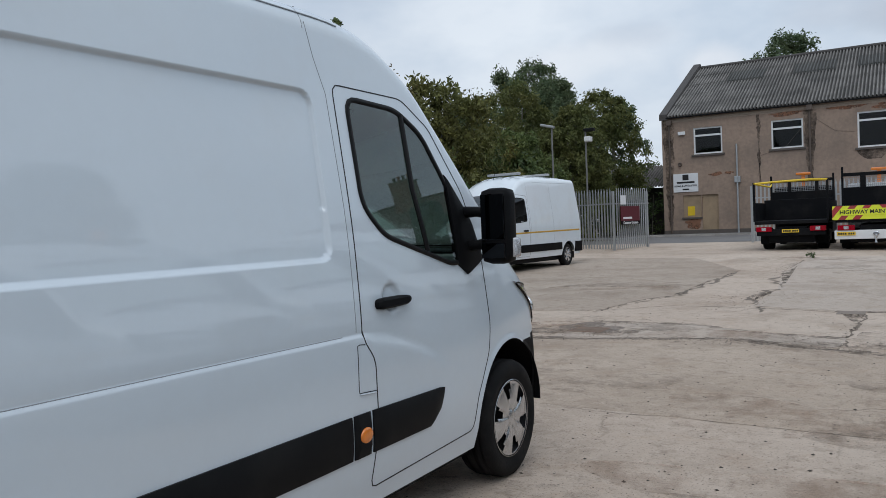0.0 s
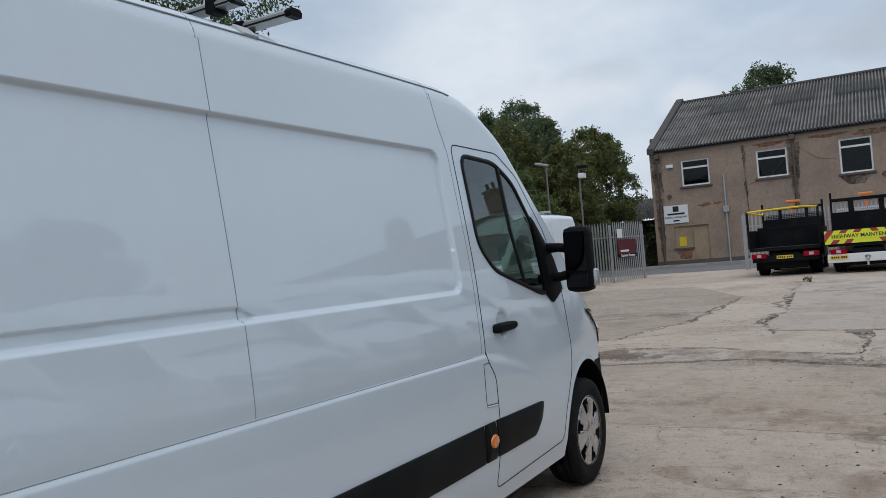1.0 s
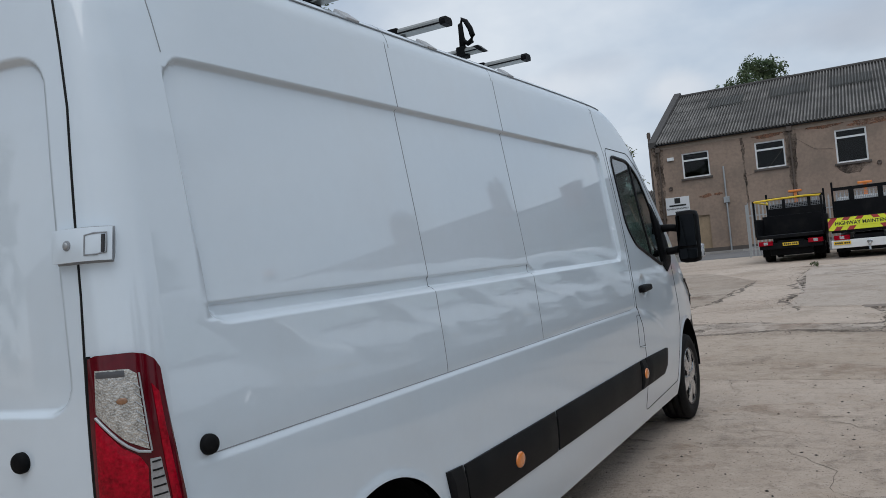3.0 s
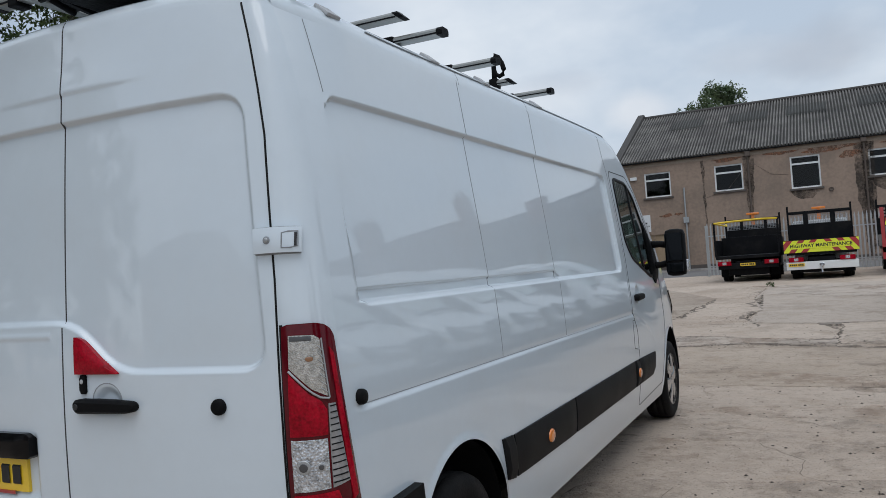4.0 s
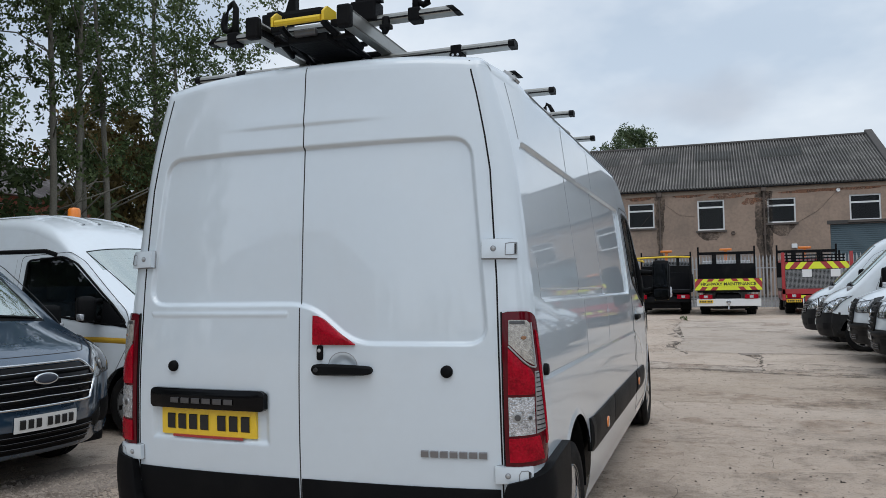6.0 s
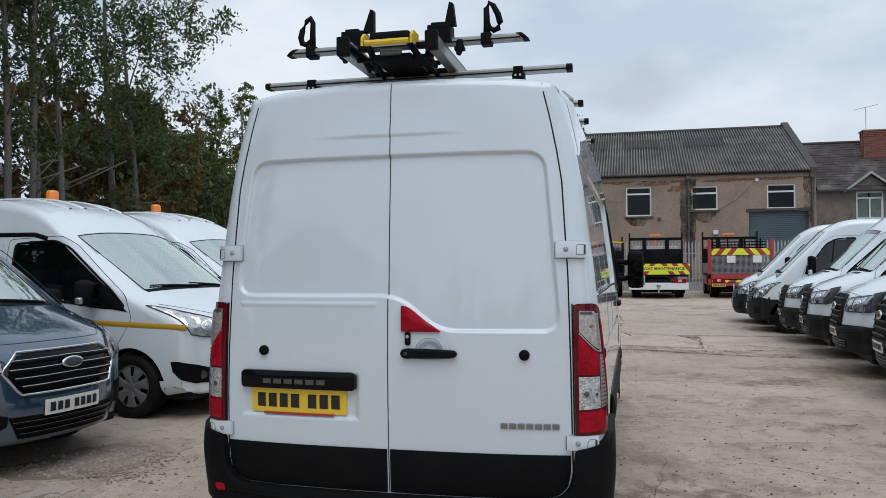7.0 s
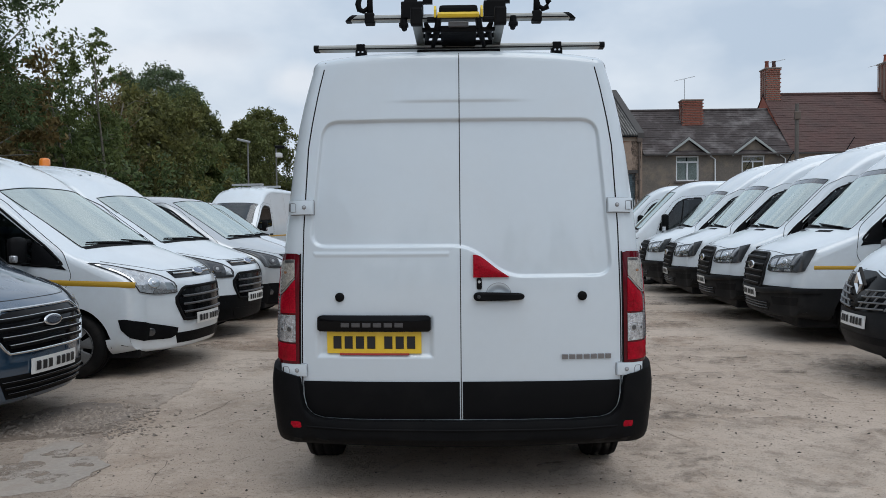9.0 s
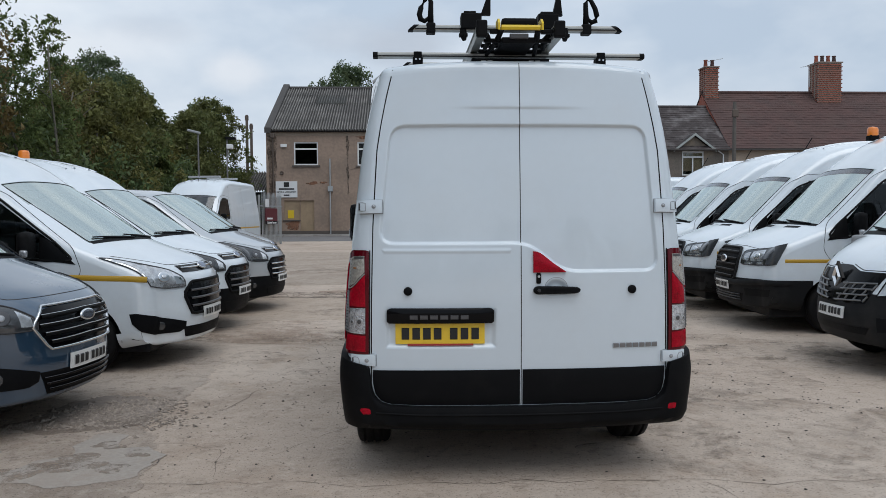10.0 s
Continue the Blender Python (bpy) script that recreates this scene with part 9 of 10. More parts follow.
def truck(x, y, name_label, style):
    """Rear of a flatbed tipper: chassis, bed, headboard, lamps, plate, wheels and cab."""
    z0 = gz(y)
    root = empty("tipper_truck", pose(x, y, z0), name_label, "truck", "tipper trucks along the fence")
    half = 1.12
    bedz = 0.98
    part("chassis", box((-0.45, 0.1, 0.55), (0.45, 5.6, 0.80), 0.02), TRUCK_BLACK, root)
    part("bed", box((-half, 0.0, bedz - 0.10), (half, 3.4, bedz + 0.02), 0.015), TRUCK_BLACK, root)
    for sg in (1, -1):
        wheel(root, sg * 0.86, 1.35, 0.36, sg, 0.36, 0.34, "five")
        wheel(root, sg * 0.86, 4.9, 0.36, sg, 0.36, 0.24, "five")
        part("mudflap", box((sg * 0.86 - 0.2, 0.85, 0.2), (sg * 0.86 + 0.2, 0.87, 0.75), 0.005), PLASTIC, root)
    # assumed blocks below the bed, added to darken the gap beneath the truck
    part("axle_casing", box((-0.62, 0.95, 0.22), (0.62, 1.55, 0.52), 0.05), TRUCK_BLACK, root)
    part("spare_carrier", box((-0.72, 0.25, 0.26), (0.72, 0.95, 0.56), 0.04), TRUCK_BLACK, root)
    part("fuel_tank", box((-0.95, 2.0, 0.2), (0.95, 3.4, 0.62), 0.05), TRUCK_BLACK, root)
    cab_m = TRUCK_BLACK if style == "plain" else UPVC if style == "white" else RED
    bm = box((-0.98, 3.6, 0.45), (0.98, 5.2, 2.2), 0.12)
    add_box(bm, (-0.95, 5.0, 0.45), (0.95, 5.9, 1.25), 0.12)
    part("cab", bm, cab_m, root, smooth=False)
    if style == "plain":
        hb = part("headboard", box((-1.03, 3.42, bedz), (1.03, 3.48, 2.02), 0.01), TRUCK_BLACK, root, "black steel headboard")
        bm = bmesh.new()
        for sg in (1, -1):
            add_box(bm, (sg * 1.04 - 0.035, 3.40, bedz), (sg * 1.04 + 0.035, 3.48, 2.62), 0.006)
        add_box(bm, (-1.03, 3.42, 2.36), (1.03, 3.48, 2.46), 0.008)
        for xx in (-0.42, 0.5):
            add_box(bm, (xx - 0.06, 3.42, 2.02), (xx + 0.06, 3.47, 2.36), 0.006)
        part("headboard_frame", bm, TRUCK_BLACK, hb)
        for a, b in ((-1.0, -0.48), (-0.36, 0.44), (0.56, 1.0)):
            mesh_window("mesh_panel", a, b, 2.03, 2.36, 3.45, hb)
        for sg in (1, -1):
            part("drop_side", box((sg * half - 0.02, 0.0, bedz + 0.02), (sg * half + 0.02, 3.4, 1.62), 0.008), TRUCK_BLACK, root, "black drop side")
        part("corner_post", box((-half - 0.03, -0.02, bedz), (-half + 0.04, 0.06, 2.30), 0.006), TRUCK_BLACK, root)
        part("corner_post", box((half - 0.04, -0.02, bedz), (half + 0.03, 0.06, 2.30), 0.006), TRUCK_BLACK, root)
        part("strap", tube([(-half, 0.0, 2.26), (-half + 0.6, 0.3, 2.30), (half * 0.5, 0.3, 2.32), (half, 0.0, 2.28)], 0.04, 6), YELLOW, root, "yellow webbing strap")
        part("strap", tube([(-half, 0.0, 2.26), (-half + 0.35, 1.2, 2.16), (-half + 0.1, 3.3, 2.3)], 0.03, 6), YELLOW, root, "yellow webbing strap")
        part("tailboard", box((-half, 2.2, bedz + 0.02), (half, 2.24, 1.72), 0.01), TRUCK_BLACK, root, "black steel board")
    else:
        hb = part("headboard", box((-1.12, 3.42, bedz), (1.12, 3.48, 2.05), 0.01), TRUCK_BLACK, root, "black steel headboard")
        bm = bmesh.new()
        for sg in (1, -1):
            add_box(bm, (sg * 1.12 - 0.035, 3.40, bedz), (sg * 1.12 + 0.035, 3.48, 2.78), 0.006)
        add_box(bm, (-1.12, 3.42, 2.44), (1.12, 3.48, 2.56), 0.008)
        for xx in (-0.48, 0.48):
            add_box(bm, (xx - 0.09, 3.42, 2.05), (xx + 0.09, 3.47, 2.44), 0.006)
        part("headboard_frame", bm, TRUCK_BLACK, hb)
        for a, b in ((-1.0, -0.58), (-0.38, 0.38), (0.58, 1.0)):
            mesh_window("mesh_panel", a, b, 2.06, 2.43, 3.45, hb)
        for sg in (1, -1):
            part("drop_side", box((sg * half - 0.02, 0.05, bedz + 0.02), (sg * half + 0.02, 3.4, 1.42), 0.008), TRUCK_BLACK if style == "white" else ALU, root, "drop side board")
    if style == "white":
        tb = part("tailboard", box((-half - 0.05, -0.03, 0.95), (half + 0.05, 0.02, 1.42), 0.01), TRUCK_BLACK, root, "black tailboard")
        ch = chevrons(tb, -1.2, 1.2, 0.97, 1.40, -0.056, 6)
        strip_bm = box((-0.92, -0.066, 1.10), (0.92, -0.060, 1.30))
        lp = part("legend_strip", strip_bm, LIME, ch, "yellow strip with black legend")
        letters("legend", "HIGHWAY MAINTENANCE", 0.165, INK, Matrix.Translation((0, -0.068, 1.20)) @ Matrix.Rotation(radians(90), 4, 'X'), lp, 0.002)
        bump = part("rear_bumper", box((-1.15, -0.05, 0.36), (1.15, 0.10, 0.64), 0.02), UPVC, root, "white steel rear bumper")
        part("tow_hitch", tube([(0, -0.05, 0.5), (0, -0.2, 0.45), (0, -0.2, 0.25)], 0.04, 8), STEEL, root)
        oval_badge(bump, lambda a, z: (Vector((a, -0.055, z)), Vector((0, -1, 0))), 0.0, 0.52, 0.09, 0.07, GREY_INK)
    elif style == "red":
        fr = part("tail_frame", box((-1.22, -0.05, 0.55), (-1.10, 0.03, 2.35), 0.01), RED, root, "red steel tail frame")
        part("tail_frame", box((1.10, -0.05, 0.55), (1.22, 0.03, 2.35), 0.01), RED, root, "red steel tail frame")
        part("tail_frame", box((-1.22, -0.05, 0.78), (1.22, 0.03, 0.98), 0.01), RED, root, "red steel tail frame")
        part("tail_frame", box((-1.10, -0.04, 0.50), (1.10, 0.02, 0.62), 0.01), RED, root, "red steel tail frame")
        chevrons(root, -1.08, 1.08, 1.72, 1.98, -0.05, 5)
        chevrons(root, -1.08, 1.08, 0.64, 0.74, -0.05, 4)
        mesh_window("mesh_gate", -1.08, 1.08, 1.0, 1.70, -0.03, root, 0.045)
        for xx in (-0.35, 0.62):
            part("paper_notice", box((xx - 0.16, -0.06, 1.42), (xx + 0.16, -0.045, 1.70)), SIGN_WHITE, root)
        for xx in (-0.95, -0.35, 0.3, 0.9):
            part("stake", box((xx - 0.03, 1.0, 1.4), (xx + 0.03, 1.06, 2.42), 0.004), TRUCK_BLACK, root)
        bm = bmesh.new()
        for z in (2.0, 2.12, 2.24):
            add_box(bm, (-1.1, 1.04, z), (1.1, 1.07, z + 0.05), 0.004)
        for xx in np.arange(-1.05, 1.06, 0.14):
            add_box(bm, (xx - 0.01, 1.04, 1.95), (xx + 0.01, 1.065, 2.28))
        part("ladder_rack", bm, TRUCK_BLACK, root, "black tubular rack")
    else:
        part("rear_bumper", box((-1.05, -0.02, 0.50), (1.05, 0.10, 0.72), 0.015), TRUCK_BLACK, root)
    zz = 0.62
    rear = lambda a, z: (Vector((a, -0.075, z)), Vector((0, -1, 0)))
    for sg in (1, -1):
        l = part("tail_lamp", box((sg * 0.82 - 0.24, -0.07, zz + 0.02), (sg * 0.82 + 0.24, 0.0, zz + 0.18), 0.012), RED_LENS, root, "red tail lamp cluster")
        part("lamp_mid", box((sg * 0.82 - 0.07, -0.076, zz + 0.05), (sg * 0.82 + 0.07, -0.066, zz + 0.15), 0.004), CLEAR_LENS, l)
    if style == "plain":
        plate(root, rear, -0.26, 0.26, 0.60, 0.71, PLATE_Y)
    else:
        plate(root, rear, -1.08, -0.56, 0.48, 0.59, PLATE_Y)
    bm = box((-0.25, 3.9, 2.62), (0.25, 4.1, 2.72), 0.03)
    add_box(bm, (-0.06, 3.95, 2.2), (0.06, 4.05, 2.64), 0.0)
    part("beacon_bar", bm, ORANGE, root, "orange beacon bar")
    return root


truck(-3.32, 27.9, "black flatbed tipper truck with yellow strap", "plain")
truck(-0.83, 27.3, "black tipper truck with chevron tailboard and white bumper", "white")
truck(2.30, 27.6, "red flatbed truck with mesh tailgate and chevrons", "red")


# ---- trees ----
def leaf_material(name, color, vary=0.5):
    m = bpy.data.materials.new(name)
    m.use_nodes = True
    n, l = m.node_tree.nodes, m.node_tree.links
    b = n["Principled BSDF"]
    geo = n.new("ShaderNodeNewGeometry")
    mr = n.new("ShaderNodeMapRange")
    mr.inputs["To Min"].default_value, mr.inputs["To Max"].default_value = 1 - vary, 1 + vary
    l.new(geo.outputs["Random Per Island"], mr.inputs["Value"])
    tc = n.new("ShaderNodeTexCoord")
    ns = n.new("ShaderNodeTexNoise")
    ns.inputs["Scale"].default_value = 0.7
    l.new(tc.outputs["Object"], ns.inputs["Vector"])
    hue = n.new("ShaderNodeMix")
    hue.data_type = 'RGBA'
    hue.inputs["A"].default_value = (color[0] * 0.75, color[1] * 0.95, color[2], 1)
    hue.inputs["B"].default_value = (color[0] * 1.35, color[1] * 1.05, color[2] * 0.9, 1)
    l.new(ns.outputs["Fac"], hue.inputs["Factor"])
    sc = n.new("ShaderNodeVectorMath")
    sc.operation = 'SCALE'
    l.new(hue.outputs["Result"], sc.inputs[0])
    l.new(mr.outputs["Result"], sc.inputs["Scale"])
    l.new(sc.outputs["Vector"], b.inputs["Base Color"])
    b.inputs["Roughness"].default_value = 0.6
    b.inputs["Specular IOR Level"].default_value = 0.25
    tr = n.new("ShaderNodeBsdfTranslucent")
    l.new(sc.outputs["Vector"], tr.inputs["Color"])
    mx = n.new("ShaderNodeMixShader")
    mx.inputs[0].default_value = 0.35
    l.new(b.outputs[0], mx.inputs[1])
    l.new(tr.outputs[0], mx.inputs[2])
    l.new(mx.outputs[0], n["Material Output"].inputs["Surface"])
    return m


LEAF_DARK = leaf_material("dark_green_leaves", (0.075, 0.112, 0.046))
LEAF_MID = leaf_material("green_leaves", (0.110, 0.150, 0.054))
LEAF_OLIVE = leaf_material("olive_brown_leaves", (0.135, 0.145, 0.052))
LEAF_BROWN = leaf_material("browning_leaves", (0.155, 0.125, 0.052), 0.45)
# distance haze is mixed into this paler, flatter leaf colour
LEAF_FAR = leaf_material("hazy_green_leaves", (0.095, 0.135, 0.072), 0.3)
LEAF_GATE = leaf_material("mid_olive_leaves", (0.118, 0.138, 0.050), 0.35)
BARK = material("grey_brown_bark", (0.14, 0.13, 0.105), 0.9, vary=0.3, scale=6, fine=30, bump=0.5)


def leaves(name, clumps, per, size, mat, parent, seed, droop=0.3, shoots=1.0):
    """Small bent leaf blades scattered in clumps: (centre, radius)."""
    r = np.random.RandomState(seed)
    cen = np.repeat(np.array([c for c, _ in clumps]), per, 0)
    rad = np.repeat(np.array([q for _, q in clumps]), per, 0)
    n = len(cen)
    d = r.randn(n, 3)
    d /= np.linalg.norm(d, axis=1)[:, None]
    axis = r.randn(len(clumps), 3) + (0, 0, 0.5)
    axis /= np.linalg.norm(axis, axis=1)[:, None]
    shoot = np.repeat(axis, per, 0)
    p = cen + d * (rad * r.uniform(0, 1, n) ** 0.6)[:, None] * 0.8 + shoot * (rad * r.uniform(-1.2, 2.4, n) * shoots)[:, None]
    a = r.randn(n, 3)
    a[:, 2] -= droop
    a /= np.linalg.norm(a, axis=1)[:, None]
    b = np.cross(a, r.randn(n, 3))
    b /= np.linalg.norm(b, axis=1)[:, None] + 1e-9
    s = (size * r.uniform(0.6, 1.5, n))[:, None]
    quad = np.stack([p - a * s, p + b * s * 0.42, p + a * s, p - b * s * 0.42], 1)
    me = bpy.data.meshes.new(name)
    me.vertices.add(n * 4)
    me.vertices.foreach_set("co", quad.ravel())
    me.loops.add(n * 4)
    me.loops.foreach_set("vertex_index", np.arange(n * 4))
    me.polygons.add(n)
    me.polygons.foreach_set("loop_start", np.arange(n) * 4)
    me.update(calc_edges=True)
    me.materials.append(mat)
    ob = new(name, me)
    ob.parent = parent
    return ob


def tree(x, y, height, spread, seed, mat, label, base=0.25, per=150, clumps=70, size=0.13, trunks=1, thick=0.16, narrow=False, group="trees round the yard", lean=0.12):
    """Tapered trunks with limbs, and a crown of leaf clumps with gaps."""
    r = random.Random(seed)
    root = empty("tree", pose(x, y, gz(y) - 0.05), label, "tree", group)
    tips, bm = [], bmesh.new()
    for k in range(trunks):
        ox, oy = (r.uniform(-0.8, 0.8), r.uniform(-0.8, 0.8)) if trunks > 1 else (0, 0)
        lx, ly = r.uniform(-lean, lean) * height, r.uniform(-lean, lean) * height
        hk = height * r.uniform(0.72, 0.9)
        line = [Vector((ox + lx * t * t + 0.1 * math.sin(5 * t + k), oy + ly * t * t, hk * t)) for t in np.linspace(0, 1, 9)]
        add_tube(bm, line, [thick * (1 - 0.85 * t) + 0.012 for t in np.linspace(0, 1, 9)], 7)
        for i in range(3, 9):
            for q in range(3 if trunks == 1 else 2):
                a, up = r.uniform(0, math.tau), r.uniform(0.25, 0.9)
                L = spread * r.uniform(0.45, 0.95) * (1 - 0.35 * (i / 9))
                p0 = line[i - 1].lerp(line[i] if i < 9 else line[-1], r.random())
                d = Vector((math.cos(a), math.sin(a), up)).normalized()
                p1, p2 = p0 + d * L * 0.5 + Vector((0, 0, 0.1)), p0 + d * L + Vector((0, 0, r.uniform(-0.2, 0.3)))
                add_tube(bm, [p0, p1, p2], [thick * 0.32 * (1 - 0.6 * i / 9), thick * 0.2, 0.01], 5)
                tips += [p1, p2]
    part("trunk", bm, BARK, root, "grey-brown trunk and limbs", smooth=True)
    cl = []
    for k in range(clumps * 3):
        if r.random() < 0.45 and tips:
            c = Vector(r.choice(tips)) + Vector((r.gauss(0, 0.25), r.gauss(0, 0.25), r.gauss(0, 0.3)))
        else:
            t = r.random()
            z = height * (base + (1 - base) * t)
            w = spread * (math.sin(math.pi * min(1, 0.12 + 0.86 * t)) ** 0.6 if not narrow else (0.75 - 0.45 * t))
            a, q = r.uniform(0, math.tau), r.random() ** 0.4
            c = Vector((w * q * math.cos(a), w * q * math.sin(a), z))
        cl.append(((c.x, c.y, max(c.z, height * base * 0.8)), spread * r.uniform(0.09, 0.2)))
    leaves("crown", cl, max(30, per // 3), size, mat, root, seed, 0.5, 1.0 if size < 0.065 else 0.35)
    return root


for k, (x, y, h, s) in enumerate(((-13.0, 6.85, 11.6, 1.6), (-13.0, 7.40, 12.2, 1.5), (-13.1, 7.70, 11.4, 1.4), (-12.9, 8.15, 11.2, 1.6), (-13.6, 5.2, 12.0, 1.9))):
    tree(x, y, h, s, 1 + k, LEAF_DARK, "tall slender tree with a bare stem and dark hanging leaves", 0.43, 300, 15 if k < 4 else 46, 0.05, 1, 0.075, lean=0.02)
for k, (x, y, h, s) in enumerate(((-14.0, 3.6, 12.0, 2.2), (-14.4, 1.5, 11.6, 2.3), (-14.8, -0.6, 11.0, 2.3))):
    tree(x, y, h, s, 14 + k, LEAF_DARK, "dense tall tree with dark hanging leaves", 0.10, 225, 120, 0.07, 2, 0.09, lean=0.03)
tree(-13.2, 10.9, 10.6, 2.4, 8, LEAF_DARK, "tree with loose dark hanging leaves behind the vans", 0.52, 420, 46, 0.05, 2, 0.10, lean=0.05)
tree(-13.7, 15.5, 6.7, 0.85, 9, LEAF_MID, "slim young tree with sparse upright shoots", 0.25, 240, 30, 0.05, 2, 0.05, True)
tree(-13.6, 17.3, 7.4, 0.9, 10, LEAF_MID, "slim young tree with sparse upright shoots", 0.25, 240, 32, 0.05, 2, 0.05, True)
tree(-15.5, 22.0, 7.2, 1.5, 11, LEAF_BROWN, "thin brown-leaved tree with bare twigs", 0.25, 200, 30, 0.05, 2, 0.06, True)
for k, (x, y, h, s, m) in enumerate(((-15.0, 13.4, 6.3, 2.0, LEAF_BROWN), (-15.2, 10.6, 6.0, 2.2, LEAF_BROWN), (-16.8, 15.8, 6.2, 2.3, LEAF_DARK), (-15.5, 19.0, 4.8, 2.2, LEAF_MID), (-17.0, 7.0, 6.0, 2.6, LEAF_DARK), (-18.0, 3.5, 8.6, 3.0, LEAF_DARK), (-17.5, 0.0, 9.6, 3.2, LEAF_DARK), (-17.0, -3.6, 9.0, 3.0, LEAF_DARK))):
    tree(x, y, h, s, 20 + k, m, "dense brown-leaved tree behind the parked vans" if m is LEAF_BROWN else "dense leafy tree behind the parked vans", 0.05, 240, 80, 0.072)
for k, (x, y, h, s, m) in enumerate(((-15.8, 26.3, 6.9, 3.2, LEAF_OLIVE), (-17.5, 30.5, 5.5, 2.9, LEAF_OLIVE), (-16.2, 34.0, 5.4, 2.6, LEAF_MID), (-19.0, 22.0, 6.5, 2.8, LEAF_DARK), (-15.8, 40.5, 7.2, 2.4, LEAF_GATE), (-15.6, 45.0, 8.6, 3.0, LEAF_GATE), (-19.5, 41.0, 9.0, 3.0, LEAF_GATE))):
    tree(x, y, h, s, 40 + k, m, "bushy tree with olive and brown autumn leaves" if m is LEAF_OLIVE else "bushy green tree by the gate", 0.03, 255, 110, 0.095)
for k, (x, y, h, s, m) in enumerate(((-40, 66, 11.0, 4.6, LEAF_FAR), (-20.5, 62, 10.6, 3.6, LEAF_FAR), (-44, 52, 12, 5.0, LEAF_FAR), (-24.5, 46.0, 9.2, 3.8, LEAF_FAR), (-31.0, 40, 10.0, 4.4, LEAF_FAR))):
    tree(x, y, h, s, 60 + k, m, "large round-crowned green tree in the distance", 0.10, 200, 95, 0.14, 1, 0.3)
for x, y, h, s, n in ((-38.3, 87, 19.6, 7.0, 81), (-34.5, 84, 17.0, 5.0, 82)):
    tree(x, y, h, s, n, LEAF_FAR, "large round-crowned green tree in the distance", 0.12, 300, 170, 0.155, 1, 0.4)
tree(-8.6, 74, 16.2, 4.6, 80, LEAF_FAR, "round tree rising behind the workshop roof", 0.3, 240, 150, 0.145, 1, 0.35)
tree(20.5, 16.2, 9.6, 3.3, 95, LEAF_DARK, "broad dark tree behind the parked vans", 0.12, 200, 100, 0.16, 1, 0.25)
for k, (x, y, h, s) in enumerate(((26, 4, 7.0, 4.0), (31, 13, 8.5, 4.2), (27, -9, 9.0, 4.0), (34, -20, 10, 4.5))):
    tree(x, y, h, s, 90 + k, LEAF_DARK, "dense tree beyond the parked vans", 0.05, 100, 70, 0.24, 1, 0.25)


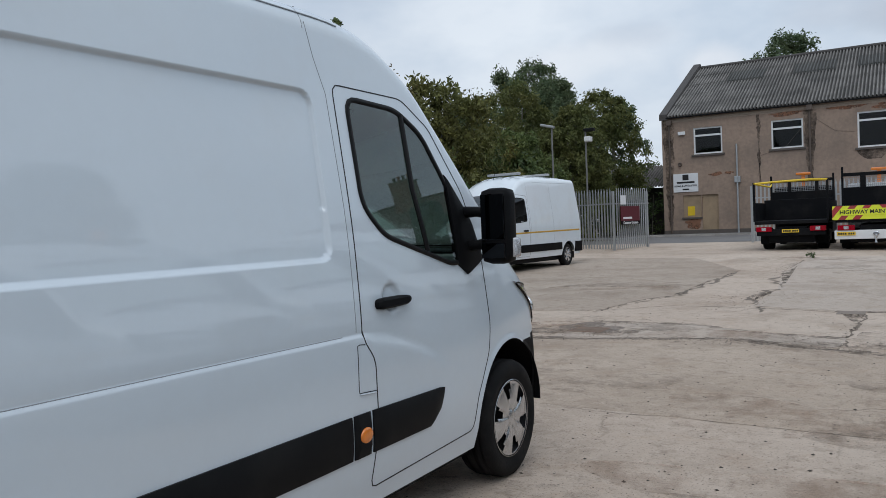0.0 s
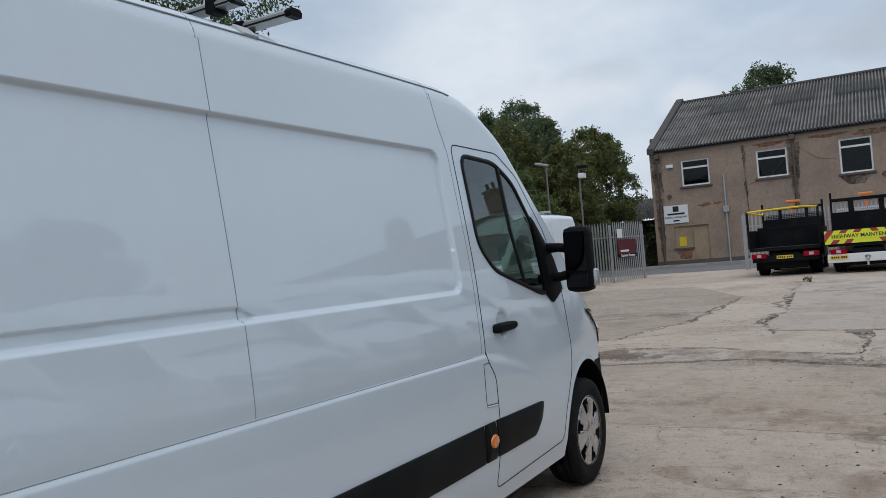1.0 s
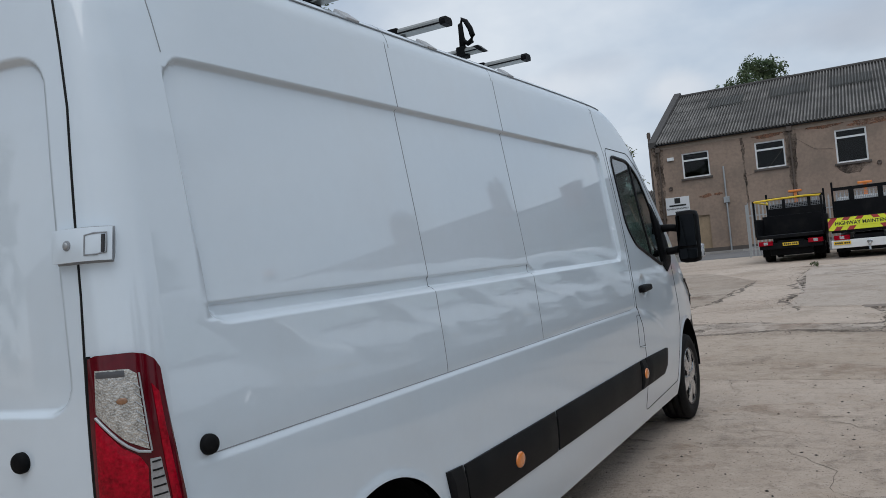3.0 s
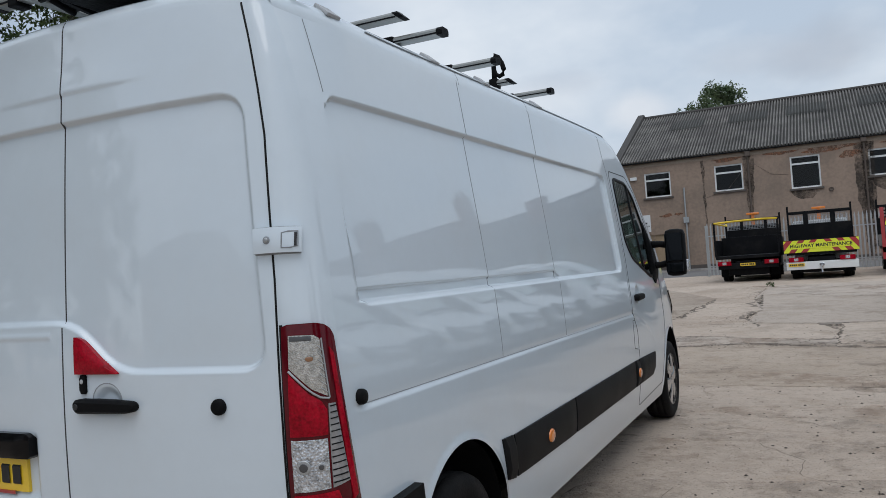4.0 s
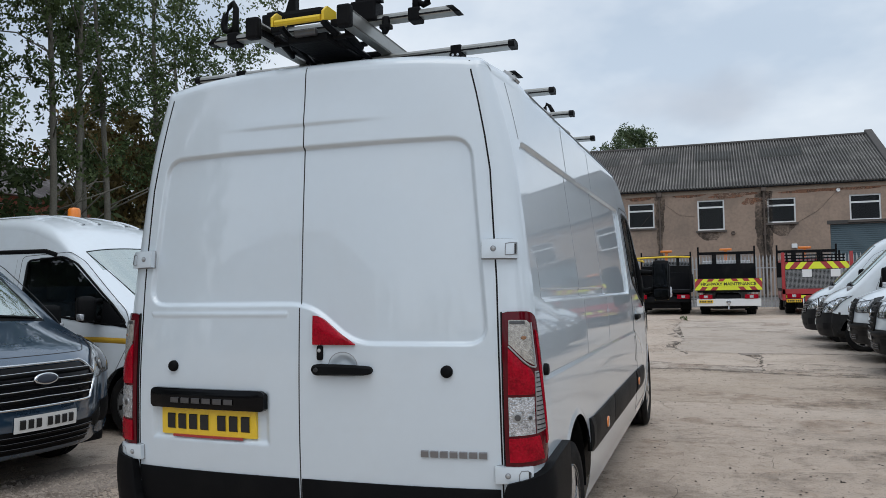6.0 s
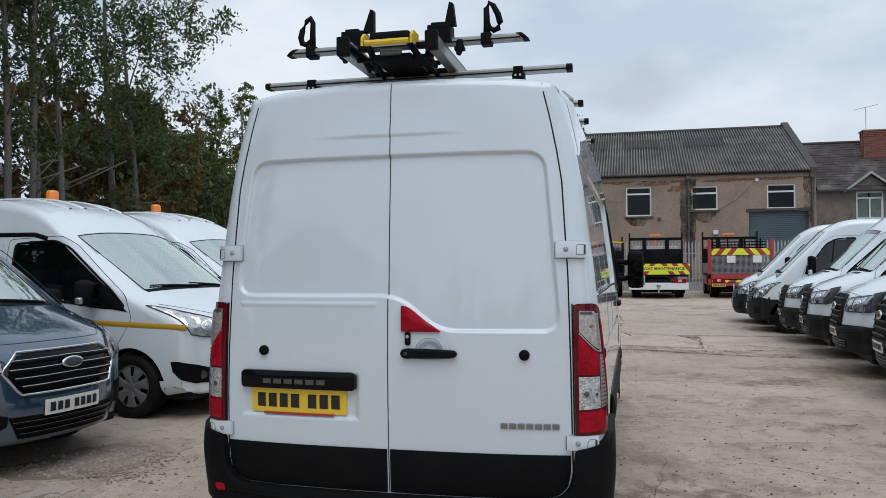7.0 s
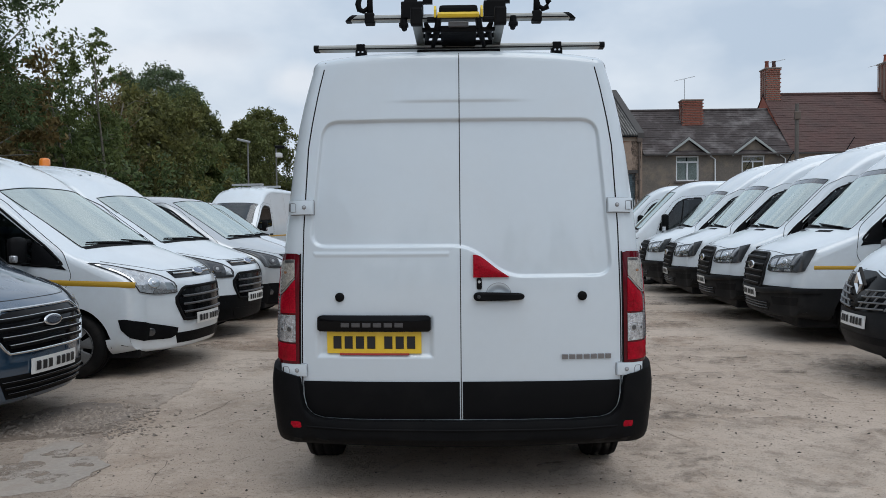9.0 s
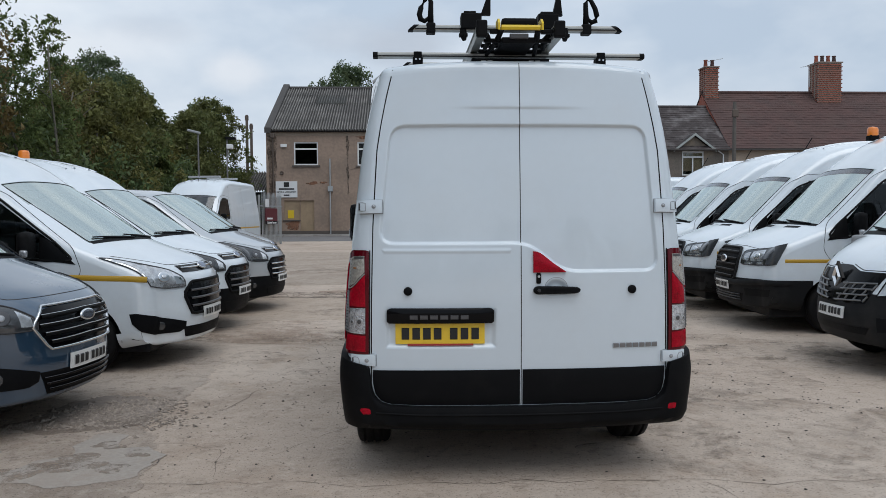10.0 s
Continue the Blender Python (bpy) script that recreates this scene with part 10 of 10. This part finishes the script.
def build_south_house():
    """A plain two-storey house across the road, mirrored in the rear doors."""
    root = empty("house", pose(-25.5, -34.0, 0), "plain brown rendered house with a hipped tiled roof", "house")
    wide, deep, eaves, ridge = 11.0, 8.0, 5.0, 7.4
    holes = [(1.4 + 3.4 * k, 2.7 + 3.4 * k, z, z + 1.25) for k in range(3) for z in (0.95, 3.3)]
    holed_wall("front_wall", 0, wide, -0.1, eaves, deep - 0.3, 0.3, holes, PALE_RENDER, root)
    for x in (0.15, wide - 0.15):
        part("end_wall", box((x - 0.15, 0.0, -0.1), (x + 0.15, deep - 0.31, eaves)), PALE_RENDER, root)
    part("back_wall", box((0.31, 0.0, -0.1), (wide - 0.31, 0.3, eaves)), PALE_RENDER, root)
    for x0, x1, z0, z1 in holes:
        win = part("window", box((x0, deep - 0.2, z0), (x1, deep - 0.15, z1)), DARK_ROOM, root, "dark window")
        part("mullion", box(((x0 + x1) / 2 - 0.03, deep - 0.15, z0), ((x0 + x1) / 2 + 0.03, deep - 0.10, z1)), UPVC, win)
    bm = bmesh.new()
    e, h = 0.4, deep / 2
    low = [bm.verts.new(p) for p in ((-e, -e, eaves), (wide + e, -e, eaves), (wide + e, deep + e, eaves), (-e, deep + e, eaves))]
    top = [bm.verts.new(p) for p in ((h * 0.7, h, ridge), (wide - h * 0.7, h, ridge))]
    for f in ((low[0], low[1], top[1], top[0]), (low[1], low[2], top[1]), (low[2], low[3], top[0], top[1]), (low[3], low[0], top[0]), (low[3], low[2], low[1], low[0])):
        bm.faces.new(f)
    part("roof", bm, TILE, root, "brown tiled hipped roof")


build_south_house()
# the south end of the yard, seen only as a reflection in the rear doors
for k, (x, y, h, s) in enumerate(((-14.5, -3.0, 9.5, 2.6), (-16.0, -8.0, 10.5, 3.0), (-17.5, -13.5, 9.0, 3.0), (-24.0, -16.0, 10.0, 3.6))):
    tree(x, y, h, s, 110 + k, LEAF_DARK, "dense tree at the south end of the yard", 0.06, 120, 70, 0.15, 1, 0.2)


def hedge(points, height, deep, seed, mat, label):
    r = random.Random(seed)
    root = empty("hedge", pose(0, 0, 0), label, "hedge", "", "stuff")
    cl = []
    p = resample2(points, int(sum(math.dist(a, b) for a, b in zip(points, points[1:])) * 2.2))
    for x, y in p:
        for k in range(3):
            cl.append(((x + r.uniform(-deep, deep), y + r.uniform(-0.5, 0.5), gz(y) + height * r.uniform(0.1, 0.95) * (0.8 + 0.3 * math.sin(x + y))), 0.55))
    leaves("foliage", cl, 95, 0.10, mat, root, seed)
    stems = bmesh.new()
    for x, y in p[::2]:
        add_tube(stems, [(x, y, gz(y) - 0.05), (x + r.uniform(-0.2, 0.2), y, gz(y) + height * 0.7)], [0.03, 0.01], 5)
    part("stems", stems, BARK, root)


hedge([(-12.8, -6), (-13.4, 4), (-14.0, 16), (-13.8, 26), (-14.5, 33)], 3.4, 1.0, 5, LEAF_DARK, "dense dark undergrowth along the west edge of the yard")
# invented hedge gives the rear doors an even dark horizon to reflect
hedge([(-13, -30), (0, -31), (14, -29), (24, -22)], 4.2, 0.8, 9, LEAF_DARK, "tall dark hedge along the south edge of the yard")
hedge([(-15.5, 44), (-13.2, 47.5), (-20, 48)], 3.6, 0.9, 6, LEAF_DARK, "dark bushes between the gate and the workshop")

weeds = empty("weed_tuft", pose(0, 0, 0), "small green weeds growing in the crack", "weeds", "", "stuff")
leaves("foliage", [((-2.42, 24.2, 0.24), 0.09), ((-2.3, 24.0, 0.22), 0.06)], 60, 0.03, LEAF_DARK, weeds, 7, -0.8)
